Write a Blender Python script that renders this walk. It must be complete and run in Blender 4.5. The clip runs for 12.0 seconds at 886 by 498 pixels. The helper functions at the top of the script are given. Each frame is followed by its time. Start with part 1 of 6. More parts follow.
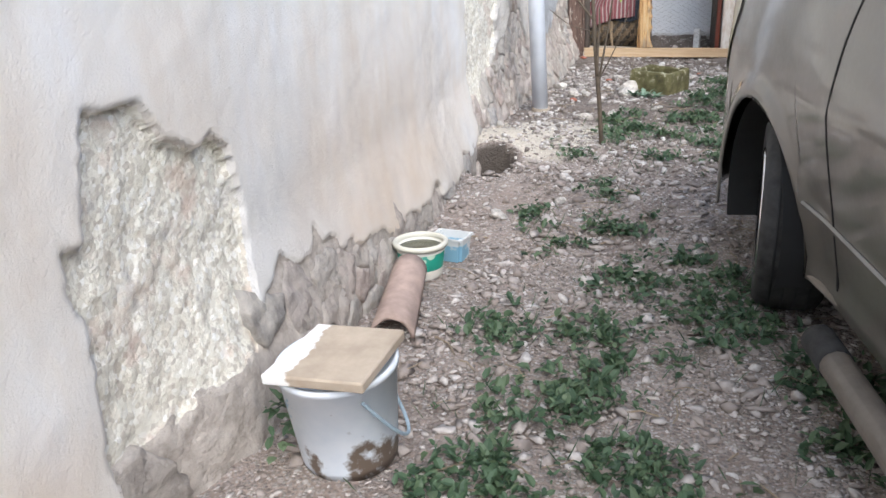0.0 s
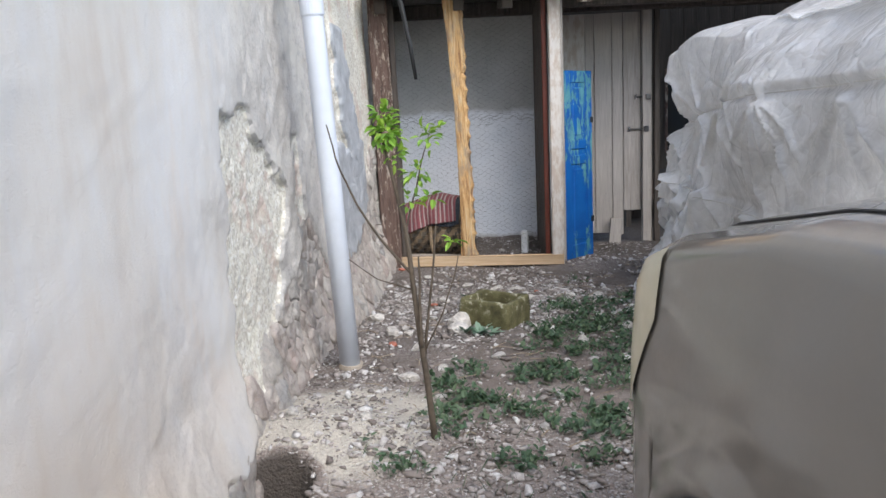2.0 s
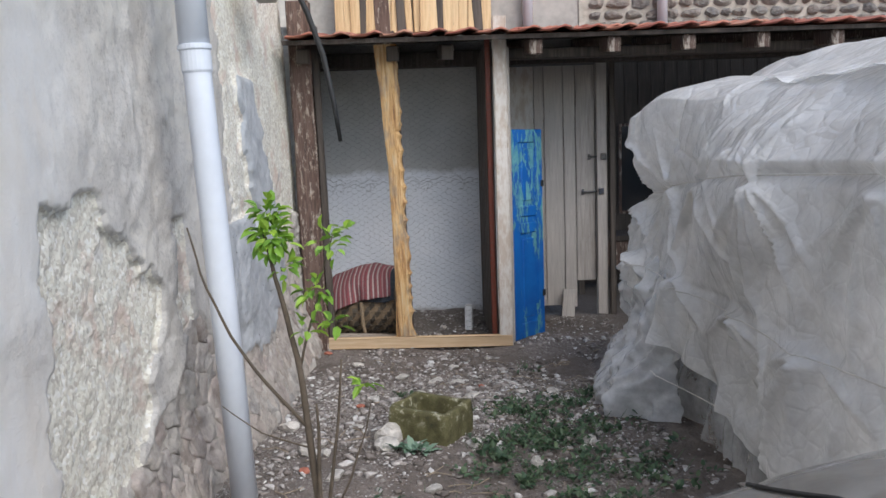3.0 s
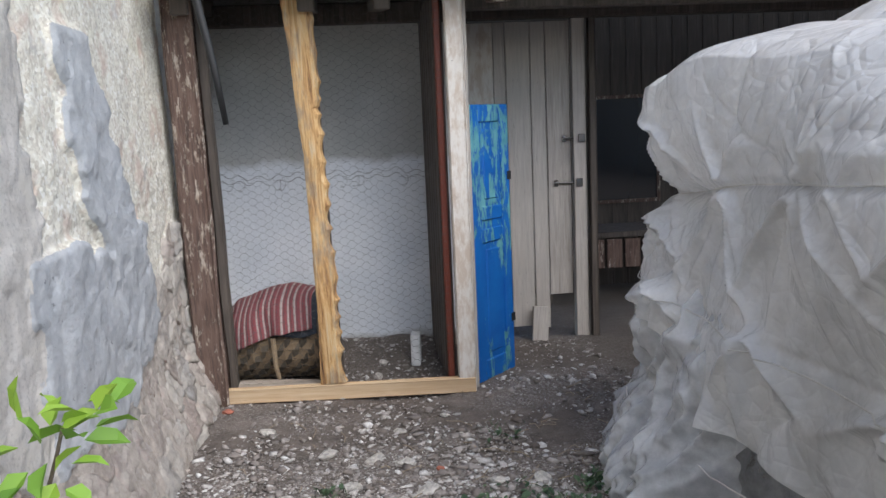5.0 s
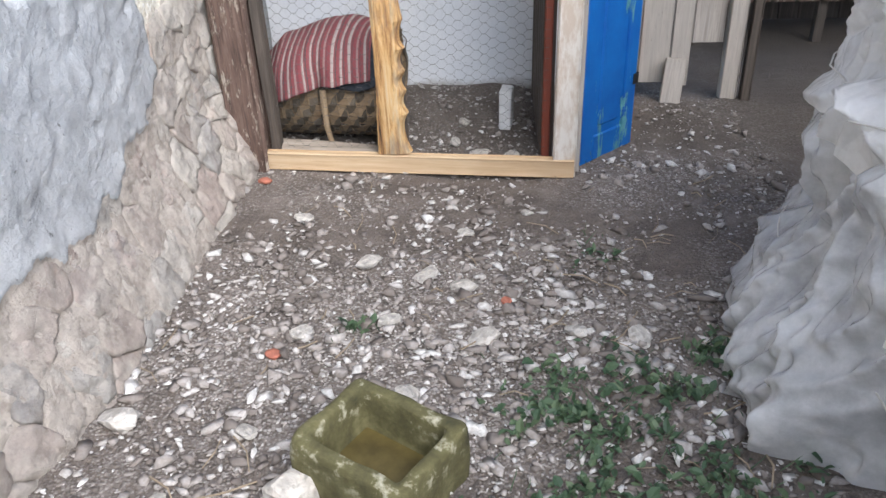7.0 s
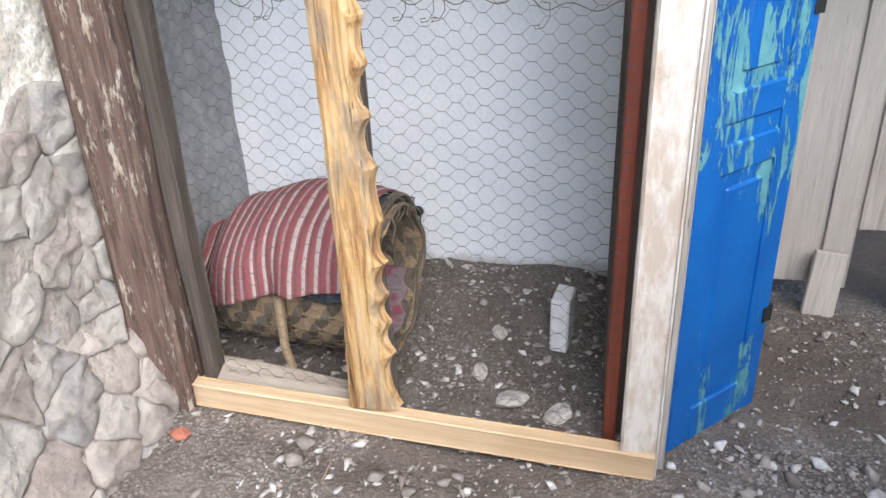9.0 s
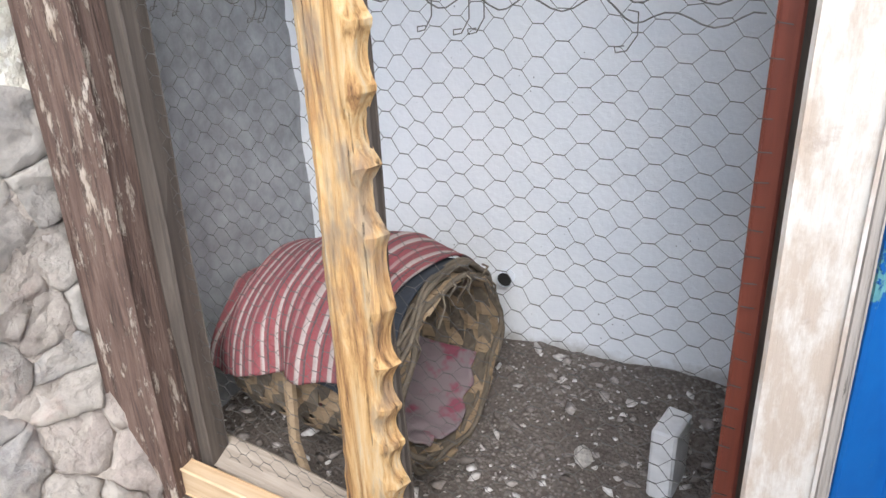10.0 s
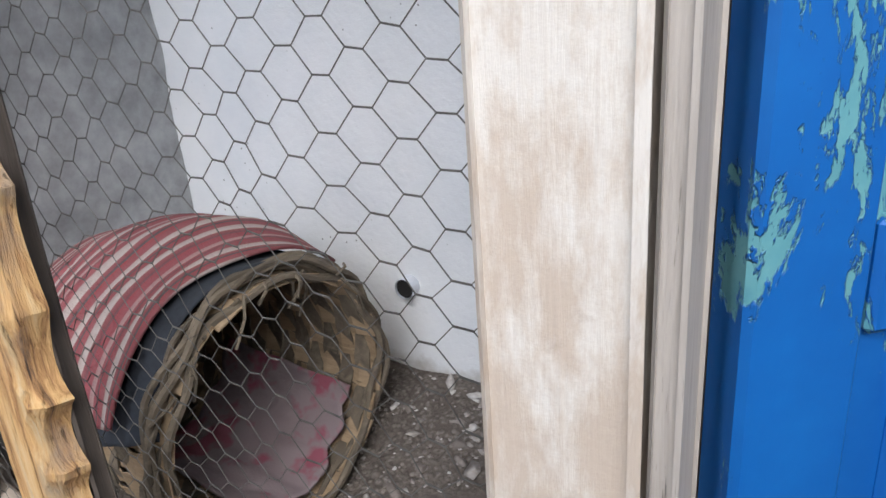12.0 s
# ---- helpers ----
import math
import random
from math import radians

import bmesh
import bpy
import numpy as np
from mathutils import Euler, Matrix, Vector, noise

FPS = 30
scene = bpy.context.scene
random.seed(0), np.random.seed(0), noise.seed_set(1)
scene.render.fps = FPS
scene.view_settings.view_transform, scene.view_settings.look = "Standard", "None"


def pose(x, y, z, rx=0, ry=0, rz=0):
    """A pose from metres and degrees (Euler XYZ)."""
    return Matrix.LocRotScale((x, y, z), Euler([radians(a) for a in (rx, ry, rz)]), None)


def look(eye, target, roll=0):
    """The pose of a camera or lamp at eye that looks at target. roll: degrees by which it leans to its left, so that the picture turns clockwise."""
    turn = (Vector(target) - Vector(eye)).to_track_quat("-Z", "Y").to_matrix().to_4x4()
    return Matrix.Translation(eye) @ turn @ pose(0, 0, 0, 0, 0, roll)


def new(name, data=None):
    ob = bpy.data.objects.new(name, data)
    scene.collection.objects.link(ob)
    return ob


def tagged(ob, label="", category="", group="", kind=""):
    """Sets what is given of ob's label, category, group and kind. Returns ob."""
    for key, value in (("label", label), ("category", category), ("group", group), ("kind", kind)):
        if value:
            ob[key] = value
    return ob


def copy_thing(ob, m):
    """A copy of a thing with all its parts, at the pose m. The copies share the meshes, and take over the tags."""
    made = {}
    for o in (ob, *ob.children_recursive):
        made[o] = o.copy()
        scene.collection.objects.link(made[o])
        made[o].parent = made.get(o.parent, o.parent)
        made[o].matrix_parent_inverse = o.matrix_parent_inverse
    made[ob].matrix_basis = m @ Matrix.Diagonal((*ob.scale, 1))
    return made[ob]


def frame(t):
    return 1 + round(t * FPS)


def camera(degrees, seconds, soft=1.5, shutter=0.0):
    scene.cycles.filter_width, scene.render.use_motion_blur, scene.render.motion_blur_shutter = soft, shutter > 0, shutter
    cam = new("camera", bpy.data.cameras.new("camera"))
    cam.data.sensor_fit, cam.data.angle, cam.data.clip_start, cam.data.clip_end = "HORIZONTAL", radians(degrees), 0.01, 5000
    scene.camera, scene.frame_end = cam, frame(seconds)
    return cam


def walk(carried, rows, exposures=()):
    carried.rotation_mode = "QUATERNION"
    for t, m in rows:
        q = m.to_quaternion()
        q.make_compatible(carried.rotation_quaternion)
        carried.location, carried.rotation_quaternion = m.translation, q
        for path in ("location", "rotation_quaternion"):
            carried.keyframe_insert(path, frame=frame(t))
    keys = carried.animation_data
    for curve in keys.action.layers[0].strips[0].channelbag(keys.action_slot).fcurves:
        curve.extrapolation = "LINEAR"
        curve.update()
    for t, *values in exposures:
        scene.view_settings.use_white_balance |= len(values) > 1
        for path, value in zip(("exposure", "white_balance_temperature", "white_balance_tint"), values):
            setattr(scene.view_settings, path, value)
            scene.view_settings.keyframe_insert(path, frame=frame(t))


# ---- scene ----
cam = camera(57.2, 12.0)
PATH = [
    (0, (-0.195, 0.092, 1.127), (-0.673, 1.904, 0.429), -2.3),
    (0.5, (-0.205, 0.453, 1.137), (-0.461, 2.319, 0.463), -2.4),
    (1, (-0.171, 0.886, 1.255), (-0.368, 2.797, 0.698), -1.9),
    (1.5, (-0.264, 1.305, 1.24), (-0.43, 3.254, 0.82), -2.2),
    (2, (-0.292, 1.619, 1.338), (-0.355, 3.591, 1.008), -2.5),
    (2.5, (-0.195, 2.093, 1.392), (-0.166, 4.076, 1.132), -2.4),
    (3, (-0.189, 2.477, 1.495), (-0.121, 4.462, 1.258), -2.0),
    (3.5, (-0.26, 2.877, 1.536), (-0.151, 4.861, 1.308), -2.1),
    (3.7, (-0.25, 3.009, 1.552), (-0.11, 4.992, 1.33), -2.2),
    (5.3, (-0.092, 4.243, 1.53), (0.132, 6.196, 1.161), -2.5),
    (5.5, (-0.042, 4.356, 1.518), (0.168, 6.285, 1.033), -2.5),
    (6, (0.145, 4.637, 1.583), (0.282, 6.449, 0.747), -1.9),
    (6.5, (0.168, 4.835, 1.553), (0.18, 6.575, 0.569), -1.5),
    (7, (0.126, 5.146, 1.57), (0.022, 6.878, 0.575), -1.9),
    (7.2, (0.127, 5.239, 1.589), (-0.011, 6.973, 0.602), -2.3),
    (8.8, (0.327, 6.579, 1.623), (0.018, 8.32, 0.689), -2.2),
    (9, (0.328, 6.723, 1.621), (-0.038, 8.463, 0.705), -2.2),
    (9.5, (0.395, 7.107, 1.556), (-0.17, 8.809, 0.672), -2.5),
    (10, (0.456, 7.422, 1.457), (-0.343, 9.051, 0.615), -2.1),
    (10.5, (0.438, 7.671, 1.313), (-0.496, 9.238, 0.494), -1.6),
    (11, (0.448, 7.904, 1.18), (-0.545, 9.433, 0.357), -2.0),
    (11.5, (0.516, 8.104, 1.082), (-0.497, 9.615, 0.25), -1.8),
    (12, (0.648, 8.129, 1.114), (-0.374, 9.668, 0.348), -4.0),
]
EXPOSURES = [(0, 1.18), (1, 0.98), (2.5, 0.75), (3.5, 0.48), (5.5, 0.9), (7, 1.32), (9, 1.58), (11, 1.55), (12, 1.3)]
walk(cam, [(t, look(eye, target, roll)) for t, eye, target, roll in PATH], EXPOSURES)

# ---- world and sun: a bright overcast afternoon ----
world = bpy.data.worlds.new("sky")
scene.world = world
world.use_nodes = True
wn = world.node_tree
sky = wn.nodes.new("ShaderNodeTexSky")
sky.sky_type = "NISHITA"
sky.sun_disc = False
sky.sun_elevation, sky.sun_rotation = radians(47), radians(145)
sky.dust_density = 1.5
wn.links.new(sky.outputs[0], wn.nodes["Background"].inputs[0])
wn.nodes["Background"].inputs[1].default_value = 0.15
sun = new("sun", bpy.data.lights.new("sun", "SUN"))
sun.data.energy, sun.data.angle, sun.data.color = 1.5, radians(50), (0.95, 0.965, 0.97)
sun.matrix_world = look((3.7, -5.9, 6.6), (0, 0, 0))


# ---- node helpers ----
class Nodes:
    def __init__(self, name, rough=0.8, metal=0.0, coords="Object"):
        self.mat = bpy.data.materials.new(name)
        self.mat.use_nodes = True
        self.nt = self.mat.node_tree
        self.bsdf = self.nt.nodes["Principled BSDF"]
        self.bsdf.inputs["Roughness"].default_value = rough
        self.bsdf.inputs["Metallic"].default_value = metal
        self.co = self.nt.nodes.new("ShaderNodeTexCoord").outputs[coords]

    def node(self, kind, **values):
        n = self.nt.nodes.new(kind)
        for key, v in values.items():
            n.inputs[key].default_value = v
        return n

    def link(self, a, b):
        self.nt.links.new(a, b)

    def scaled(self, sx, sy, sz):
        m = self.node("ShaderNodeMapping")
        m.inputs["Scale"].default_value = (sx, sy, sz)
        self.link(self.co, m.inputs["Vector"])
        return m.outputs[0]

    def noise(self, scale, detail=5.0, rough=0.6, vector=None, distort=0.0):
        n = self.node("ShaderNodeTexNoise", Scale=scale, Detail=detail, Roughness=rough, Distortion=distort)
        self.link(vector or self.co, n.inputs["Vector"])
        return n.outputs["Fac"]

    def voronoi(self, scale, feature="F1", vector=None, out="Distance"):
        n = self.node("ShaderNodeTexVoronoi", Scale=scale)
        n.feature = feature
        self.link(vector or self.co, n.inputs["Vector"])
        return n.outputs[out]

    def ramp(self, fac, *stops):
        r = self.nt.nodes.new("ShaderNodeValToRGB")
        e = r.color_ramp.elements
        while len(e) < len(stops):
            e.new(0.5)
        for el, (p, c) in zip(e, stops):
            el.position = p
            el.color = (*c, 1) if len(c) == 3 else (c[0], c[0], c[0], 1)
        self.link(fac, r.inputs[0])
        return r.outputs[0]

    def step(self, fac, lo, hi):
        n = self.node("ShaderNodeMapRange")
        n.inputs["From Min"].default_value, n.inputs["From Max"].default_value = lo, hi
        self.link(fac, n.inputs["Value"])
        return n.outputs[0]

    def math(self, op, a, b):
        n = self.nt.nodes.new("ShaderNodeMath")
        n.operation = op
        for i, v in enumerate((a, b)):
            if isinstance(v, (int, float)):
                n.inputs[i].default_value = v
            else:
                self.link(v, n.inputs[i])
        return n.outputs[0]

    def mix(self, fac, a, b, kind="MIX"):
        n = self.nt.nodes.new("ShaderNodeMix")
        n.data_type, n.blend_type = "RGBA", kind
        for sock, v in ((n.inputs[0], fac), (n.inputs[6], a), (n.inputs[7], b)):
            if isinstance(v, (int, float)):
                sock.default_value = v
            elif isinstance(v, tuple):
                sock.default_value = (*v, 1)
            else:
                self.link(v, sock)
        return n.outputs[2]

    def attr(self, name):
        n = self.nt.nodes.new("ShaderNodeAttribute")
        n.attribute_name = name
        return n.outputs["Fac"]

    def random(self):
        return self.nt.nodes.new("ShaderNodeObjectInfo").outputs["Random"]

    def island(self):
        return self.nt.nodes.new("ShaderNodeNewGeometry").outputs["Random Per Island"]

    def axis(self, i, vector=None):
        n = self.nt.nodes.new("ShaderNodeSeparateXYZ")
        self.link(vector or self.co, n.inputs[0])
        return n.outputs[i]

    def bump(self, fac, strength=0.5, dist=0.01):
        b = self.node("ShaderNodeBump", Strength=strength, Distance=dist)
        self.link(fac, b.inputs["Height"])
        self.link(b.outputs[0], self.bsdf.inputs["Normal"])
        return self

    def colour(self, c):
        if isinstance(c, tuple):
            self.bsdf.inputs["Base Color"].default_value = (*c, 1)
        else:
            self.link(c, self.bsdf.inputs["Base Color"])
        return self

    def gloss(self, fac):
        self.link(fac, self.bsdf.inputs["Roughness"])
        return self


def plain(name, c, rough=0.7, metal=0.0, grain=30.0, amount=0.25, bump=0.2, dist=0.004):
    n = Nodes(name, rough, metal)
    f = n.noise(grain, 6)
    g = n.noise(grain / 9, 4)
    dark = tuple(v * (1 - amount) for v in c)
    lite = tuple(min(1, v * (1 + amount * 0.6)) for v in c)
    n.colour(n.ramp(n.math("MULTIPLY", n.math("ADD", f, g), 0.5), (0.36, dark), (0.64, lite)))
    n.bump(f, bump, dist)
    return n.mat


def timber(name, c1, c2, c3, axis="z", rough=0.8, scale=1.0, relief=0.5, split=0.35):
    """Weathered wood with grain along one axis, cracks and knots."""
    n = Nodes(name, rough)
    s = {"x": (1.5, 28, 28), "y": (28, 1.5, 28), "z": (28, 28, 1.5)}[axis]
    v = n.scaled(*(q * scale for q in s))
    grain = n.noise(1.6, 7, 0.65, v, 0.6)
    big = n.noise(2.3, 3)
    fine = n.noise(5.5, 5, 0.7, v)
    rnd = n.random()
    a = n.ramp(grain, (0.3, c1), (0.5, c2), (0.72, c3))
    b = n.mix(n.step(big, 0.42, 0.68), a, n.mix(0.5, a, c1), "MIX")
    crack = n.step(fine, 0.28, 0.37)
    n.colour(n.mix(crack, tuple(q * split for q in c1), n.mix(n.math("MULTIPLY", rnd, 0.45), b, c3)))
    n.bump(n.math("ADD", grain, n.math("MULTIPLY", crack, 0.5)), relief, 0.006)
    return n.mat


# ---- mesh helpers ----
def mesh_of(name, bm, mat, smooth=False):
    me = bpy.data.meshes.new(name)
    bm.to_mesh(me)
    bm.free()
    if mat:
        me.materials.append(mat)
    if smooth:
        me.polygons.foreach_set("use_smooth", [True] * len(me.polygons))
    return me


def part(name, bm, mat, parent=None, label="", smooth=False):
    """One mesh object under a thing or a part; bm may be a mesh too."""
    me = bm if isinstance(bm, bpy.types.Mesh) else mesh_of(name, bm, mat, smooth)
    ob = new(name, me)
    if parent:
        ob.parent = parent
    if label:
        ob["label"] = label
    return ob


def thing(name, m, label, category, group="", kind=""):
    ob = new(name)
    ob.empty_display_size = 0.1
    ob.matrix_world = m
    return tagged(ob, label, category, group, kind)


def box(x0, x1, y0, y1, z0, z1, bevel=0.006, bm=None, jitter=0.0, seed=0, seg=1):
    bm = bm or bmesh.new()
    geo = bmesh.ops.create_cube(bm, size=1, matrix=Matrix.Translation(((x0 + x1) / 2, (y0 + y1) / 2, (z0 + z1) / 2)) @ Matrix.Diagonal((x1 - x0, y1 - y0, z1 - z0, 1)))
    vs = geo["verts"]
    if bevel:
        es = list({e for v in vs for e in v.link_edges})
        r = bmesh.ops.bevel(bm, geom=es, offset=bevel, segments=seg, affect="EDGES", profile=0.6)
    if jitter:
        rng = random.Random(seed)
        for v in bm.verts:
            v.co += Vector((rng.uniform(-1, 1), rng.uniform(-1, 1), rng.uniform(-1, 1))) * jitter
    return bm


def plank(w, d, h, bevel=0.005, cuts=8, warp=0.006, seed=0, axis="z"):
    """A board of width w (x), depth d (y), length h (z from 0), with slightly wavering edges."""
    bm = bmesh.new()
    rng = random.Random(seed)
    o = rng.uniform(0, 50)
    rings = []
    for i in range(cuts + 1):
        z = h * i / cuts
        ring = []
        for sx, sy in ((-1, -1), (1, -1), (1, 1), (-1, 1)):
            nx = noise.noise((o + sx * 3, z * 2.2, sy)) * warp
            ny = noise.noise((o + 9, z * 1.4, sx * 0.3)) * warp
            c = bevel
            for k in (0, 1):
                px = sx * (w / 2 - (c if k == (0 if sx * sy > 0 else 1) else 0))
                py = sy * (d / 2 - (c if k == (1 if sx * sy > 0 else 0) else 0))
                ring.append(bm.verts.new((px + nx, py + ny, z)))
        rings.append(ring)
    for a, b in zip(rings, rings[1:]):
        for j in range(8):
            bm.faces.new((a[j], a[(j + 1) % 8], b[(j + 1) % 8], b[j]))
    bm.faces.new(rings[0][::-1])
    bm.faces.new(rings[-1])
    bmesh.ops.recalc_face_normals(bm, faces=bm.faces)
    return bm


def tube(points, radius, sides=8, bm=None, cap=True):
    """A round bar along points; radius a number or one for each point."""
    bm = bm or bmesh.new()
    pts = [Vector(p) for p in points]
    rs = radius if isinstance(radius, (list, tuple)) else [radius] * len(pts)
    rings, side = [], None
    for i, p in enumerate(pts):
        d = (pts[min(i + 1, len(pts) - 1)] - pts[max(i - 1, 0)]).normalized()
        if side is None:
            side = d.orthogonal().normalized()
        side = (side - d * side.dot(d)).normalized()
        up = d.cross(side)
        rings.append([bm.verts.new(p + (side * math.cos(a) + up * math.sin(a)) * rs[i]) for a in (2 * math.pi * k / sides for k in range(sides))])
    for a, b in zip(rings, rings[1:]):
        for j in range(sides):
            bm.faces.new((a[j], a[(j + 1) % sides], b[(j + 1) % sides], b[j]))
    if cap:
        bm.faces.new(rings[0][::-1])
        bm.faces.new(rings[-1])
    return bm


def lathe(profile, sides=32, bm=None):
    """Turns (radius, z) pairs round the z axis."""
    bm = bm or bmesh.new()
    rings = [[bm.verts.new((r * math.cos(2 * math.pi * k / sides), r * math.sin(2 * math.pi * k / sides), z)) for k in range(sides)] for r, z in profile]
    for a, b in zip(rings, rings[1:]):
        for j in range(sides):
            bm.faces.new((a[j], a[(j + 1) % sides], b[(j + 1) % sides], b[j]))
    return bm


def grid_mesh(name, X, Y, Z, mats, attrs=None, smooth=True, closed_u=False):
    """A sheet from 2-D arrays of coordinates, with float attributes at its vertices."""
    nu, nv = X.shape
    co = np.stack((X, Y, Z), -1).reshape(-1, 3)
    idx = np.arange(nu * nv).reshape(nu, nv)
    if closed_u:
        idx = np.vstack((idx, idx[:1]))
    f = np.stack((idx[:-1, :-1], idx[1:, :-1], idx[1:, 1:], idx[:-1, 1:]), -1).reshape(-1, 4)
    me = bpy.data.meshes.new(name)
    me.vertices.add(len(co))
    me.vertices.foreach_set("co", co.astype(np.float32).ravel())
    me.loops.add(f.size)
    me.loops.foreach_set("vertex_index", f.astype(np.int32).ravel())
    me.polygons.add(len(f))
    me.polygons.foreach_set("loop_start", np.arange(0, f.size, 4, dtype=np.int32))
    me.polygons.foreach_set("use_smooth", [smooth] * len(f))
    me.update(calc_edges=True)
    for key, arr in (attrs or {}).items():
        me.attributes.new(key, "FLOAT", "POINT").data.foreach_set("value", arr.astype(np.float32).ravel())
    for m in mats:
        me.materials.append(m)
    return me


def soup(name, polys, mats, smooth=False):
    """One mesh from a list of (verts, faces)."""
    vs, fs = [], []
    for v, f in polys:
        n = len(vs)
        vs.extend(v)
        fs.extend(tuple(i + n for i in q) for q in f)
    me = bpy.data.meshes.new(name)
    me.from_pydata(vs, [], fs)
    for m in mats:
        me.materials.append(m)
    if smooth:
        me.polygons.foreach_set("use_smooth", [True] * len(fs))
    return me


def hash2(i, j, s):
    h = np.sin(i * 127.1 + j * 311.7 + s * 74.7) * 43758.5453
    return h - np.floor(h)


def vnoise(x, y, s=0.0):
    """Smooth value noise on arrays, -1 to 1."""
    i, j = np.floor(x), np.floor(y)
    u, v = x - i, y - j
    u, v = u * u * (3 - 2 * u), v * v * (3 - 2 * v)
    a = hash2(i, j, s) * (1 - u) + hash2(i + 1, j, s) * u
    b = hash2(i, j + 1, s) * (1 - u) + hash2(i + 1, j + 1, s) * u
    return (a * (1 - v) + b * v) * 2 - 1


def fbm(x, y, octaves=4, s=0.0):
    t, a = 0, 1.0
    for k in range(octaves):
        t = t + a * vnoise(x * 2 ** k, y * 2 ** k, s + k * 7.3)
        a *= 0.5
    return t


def smooth01(x, a, b):
    t = np.clip((x - a) / (b - a), 0, 1)
    return t * t * (3 - 2 * t)


def rock(seed, sub=1, rough=0.22, flat=1.0):
    """An angular stone of unit size: vertices and faces."""
    bm = bmesh.new()
    bmesh.ops.create_icosphere(bm, subdivisions=sub, radius=0.5)
    rng = random.Random(seed)
    o = Vector((rng.uniform(0, 90), rng.uniform(0, 90), rng.uniform(0, 90)))
    planes = [Vector((rng.gauss(0, 1), rng.gauss(0, 1), rng.gauss(0, 1))).normalized() for _ in range(7)]
    for v in bm.verts:
        for p in planes:
            d = v.co.dot(p) - 0.34
            if d > 0:
                v.co -= p * d * 0.85
        v.co *= 1 + rough * noise.noise(v.co * 2.6 + o)
        v.co.z *= flat
    return bm


# ---- materials ----
def ground_material():
    n = Nodes("earth_and_grit", 0.95)
    mid = n.noise(6, 5)
    fine = n.noise(70, 6, 0.7)
    cell, cellc = n.voronoi(95), n.voronoi(95, out="Color")
    cell2, cellc2 = n.voronoi(48), n.voronoi(48, out="Color")
    earth = n.ramp(mid, (0.3, (0.095, 0.077, 0.065)), (0.55, (0.165, 0.136, 0.117)), (0.75, (0.245, 0.21, 0.185)))
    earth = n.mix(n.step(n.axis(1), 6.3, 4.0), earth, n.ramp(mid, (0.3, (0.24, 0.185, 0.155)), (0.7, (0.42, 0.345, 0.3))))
    earth = n.mix(n.math("MULTIPLY", n.step(fine, 0.52, 0.72), 0.4), earth, (0.3, 0.265, 0.24))
    grit = n.ramp(n.axis(0, cellc), (0.0, (0.16, 0.14, 0.125)), (0.6, (0.35, 0.315, 0.29)), (1.0, (0.58, 0.54, 0.5)))
    grit2 = n.ramp(n.axis(0, cellc2), (0.0, (0.2, 0.17, 0.15)), (0.7, (0.4, 0.36, 0.33)), (1.0, (0.6, 0.57, 0.54)))
    lime = n.ramp(fine, (0.3, (0.45, 0.4, 0.33)), (0.7, (0.66, 0.61, 0.53)))
    rich = n.math("ADD", n.noise(3.2, 5), n.math("MULTIPLY", n.attr("grit"), 0.55))
    gm = n.math("MULTIPLY", n.step(rich, 0.42, 0.8), n.step(cell, 0.62, 0.36))
    gm2 = n.math("MULTIPLY", n.step(n.axis(1, cellc2), 0.62, 0.66), n.math("MULTIPLY", n.step(rich, 0.5, 0.9), n.step(cell2, 0.5, 0.36)))
    c = n.mix(gm2, n.mix(gm, earth, grit), grit2)
    c = n.mix(n.step(n.math("ADD", n.attr("lime"), n.math("MULTIPLY", n.noise(9, 6), 0.6)), 0.72, 1.1), c, lime)
    # Mixes in dark earth, which also paints the pit's shade.
    c = n.mix(n.step(n.math("ADD", n.attr("damp_and_shade"), n.math("MULTIPLY", mid, 0.4)), 0.5, 1.2), c, (0.085, 0.07, 0.058))
    n.colour(c)
    n.bump(n.math("ADD", fine, n.math("ADD", n.math("MULTIPLY", cell, -0.7), n.math("MULTIPLY", cell2, -0.5))), 0.8, 0.014)
    return n.mat


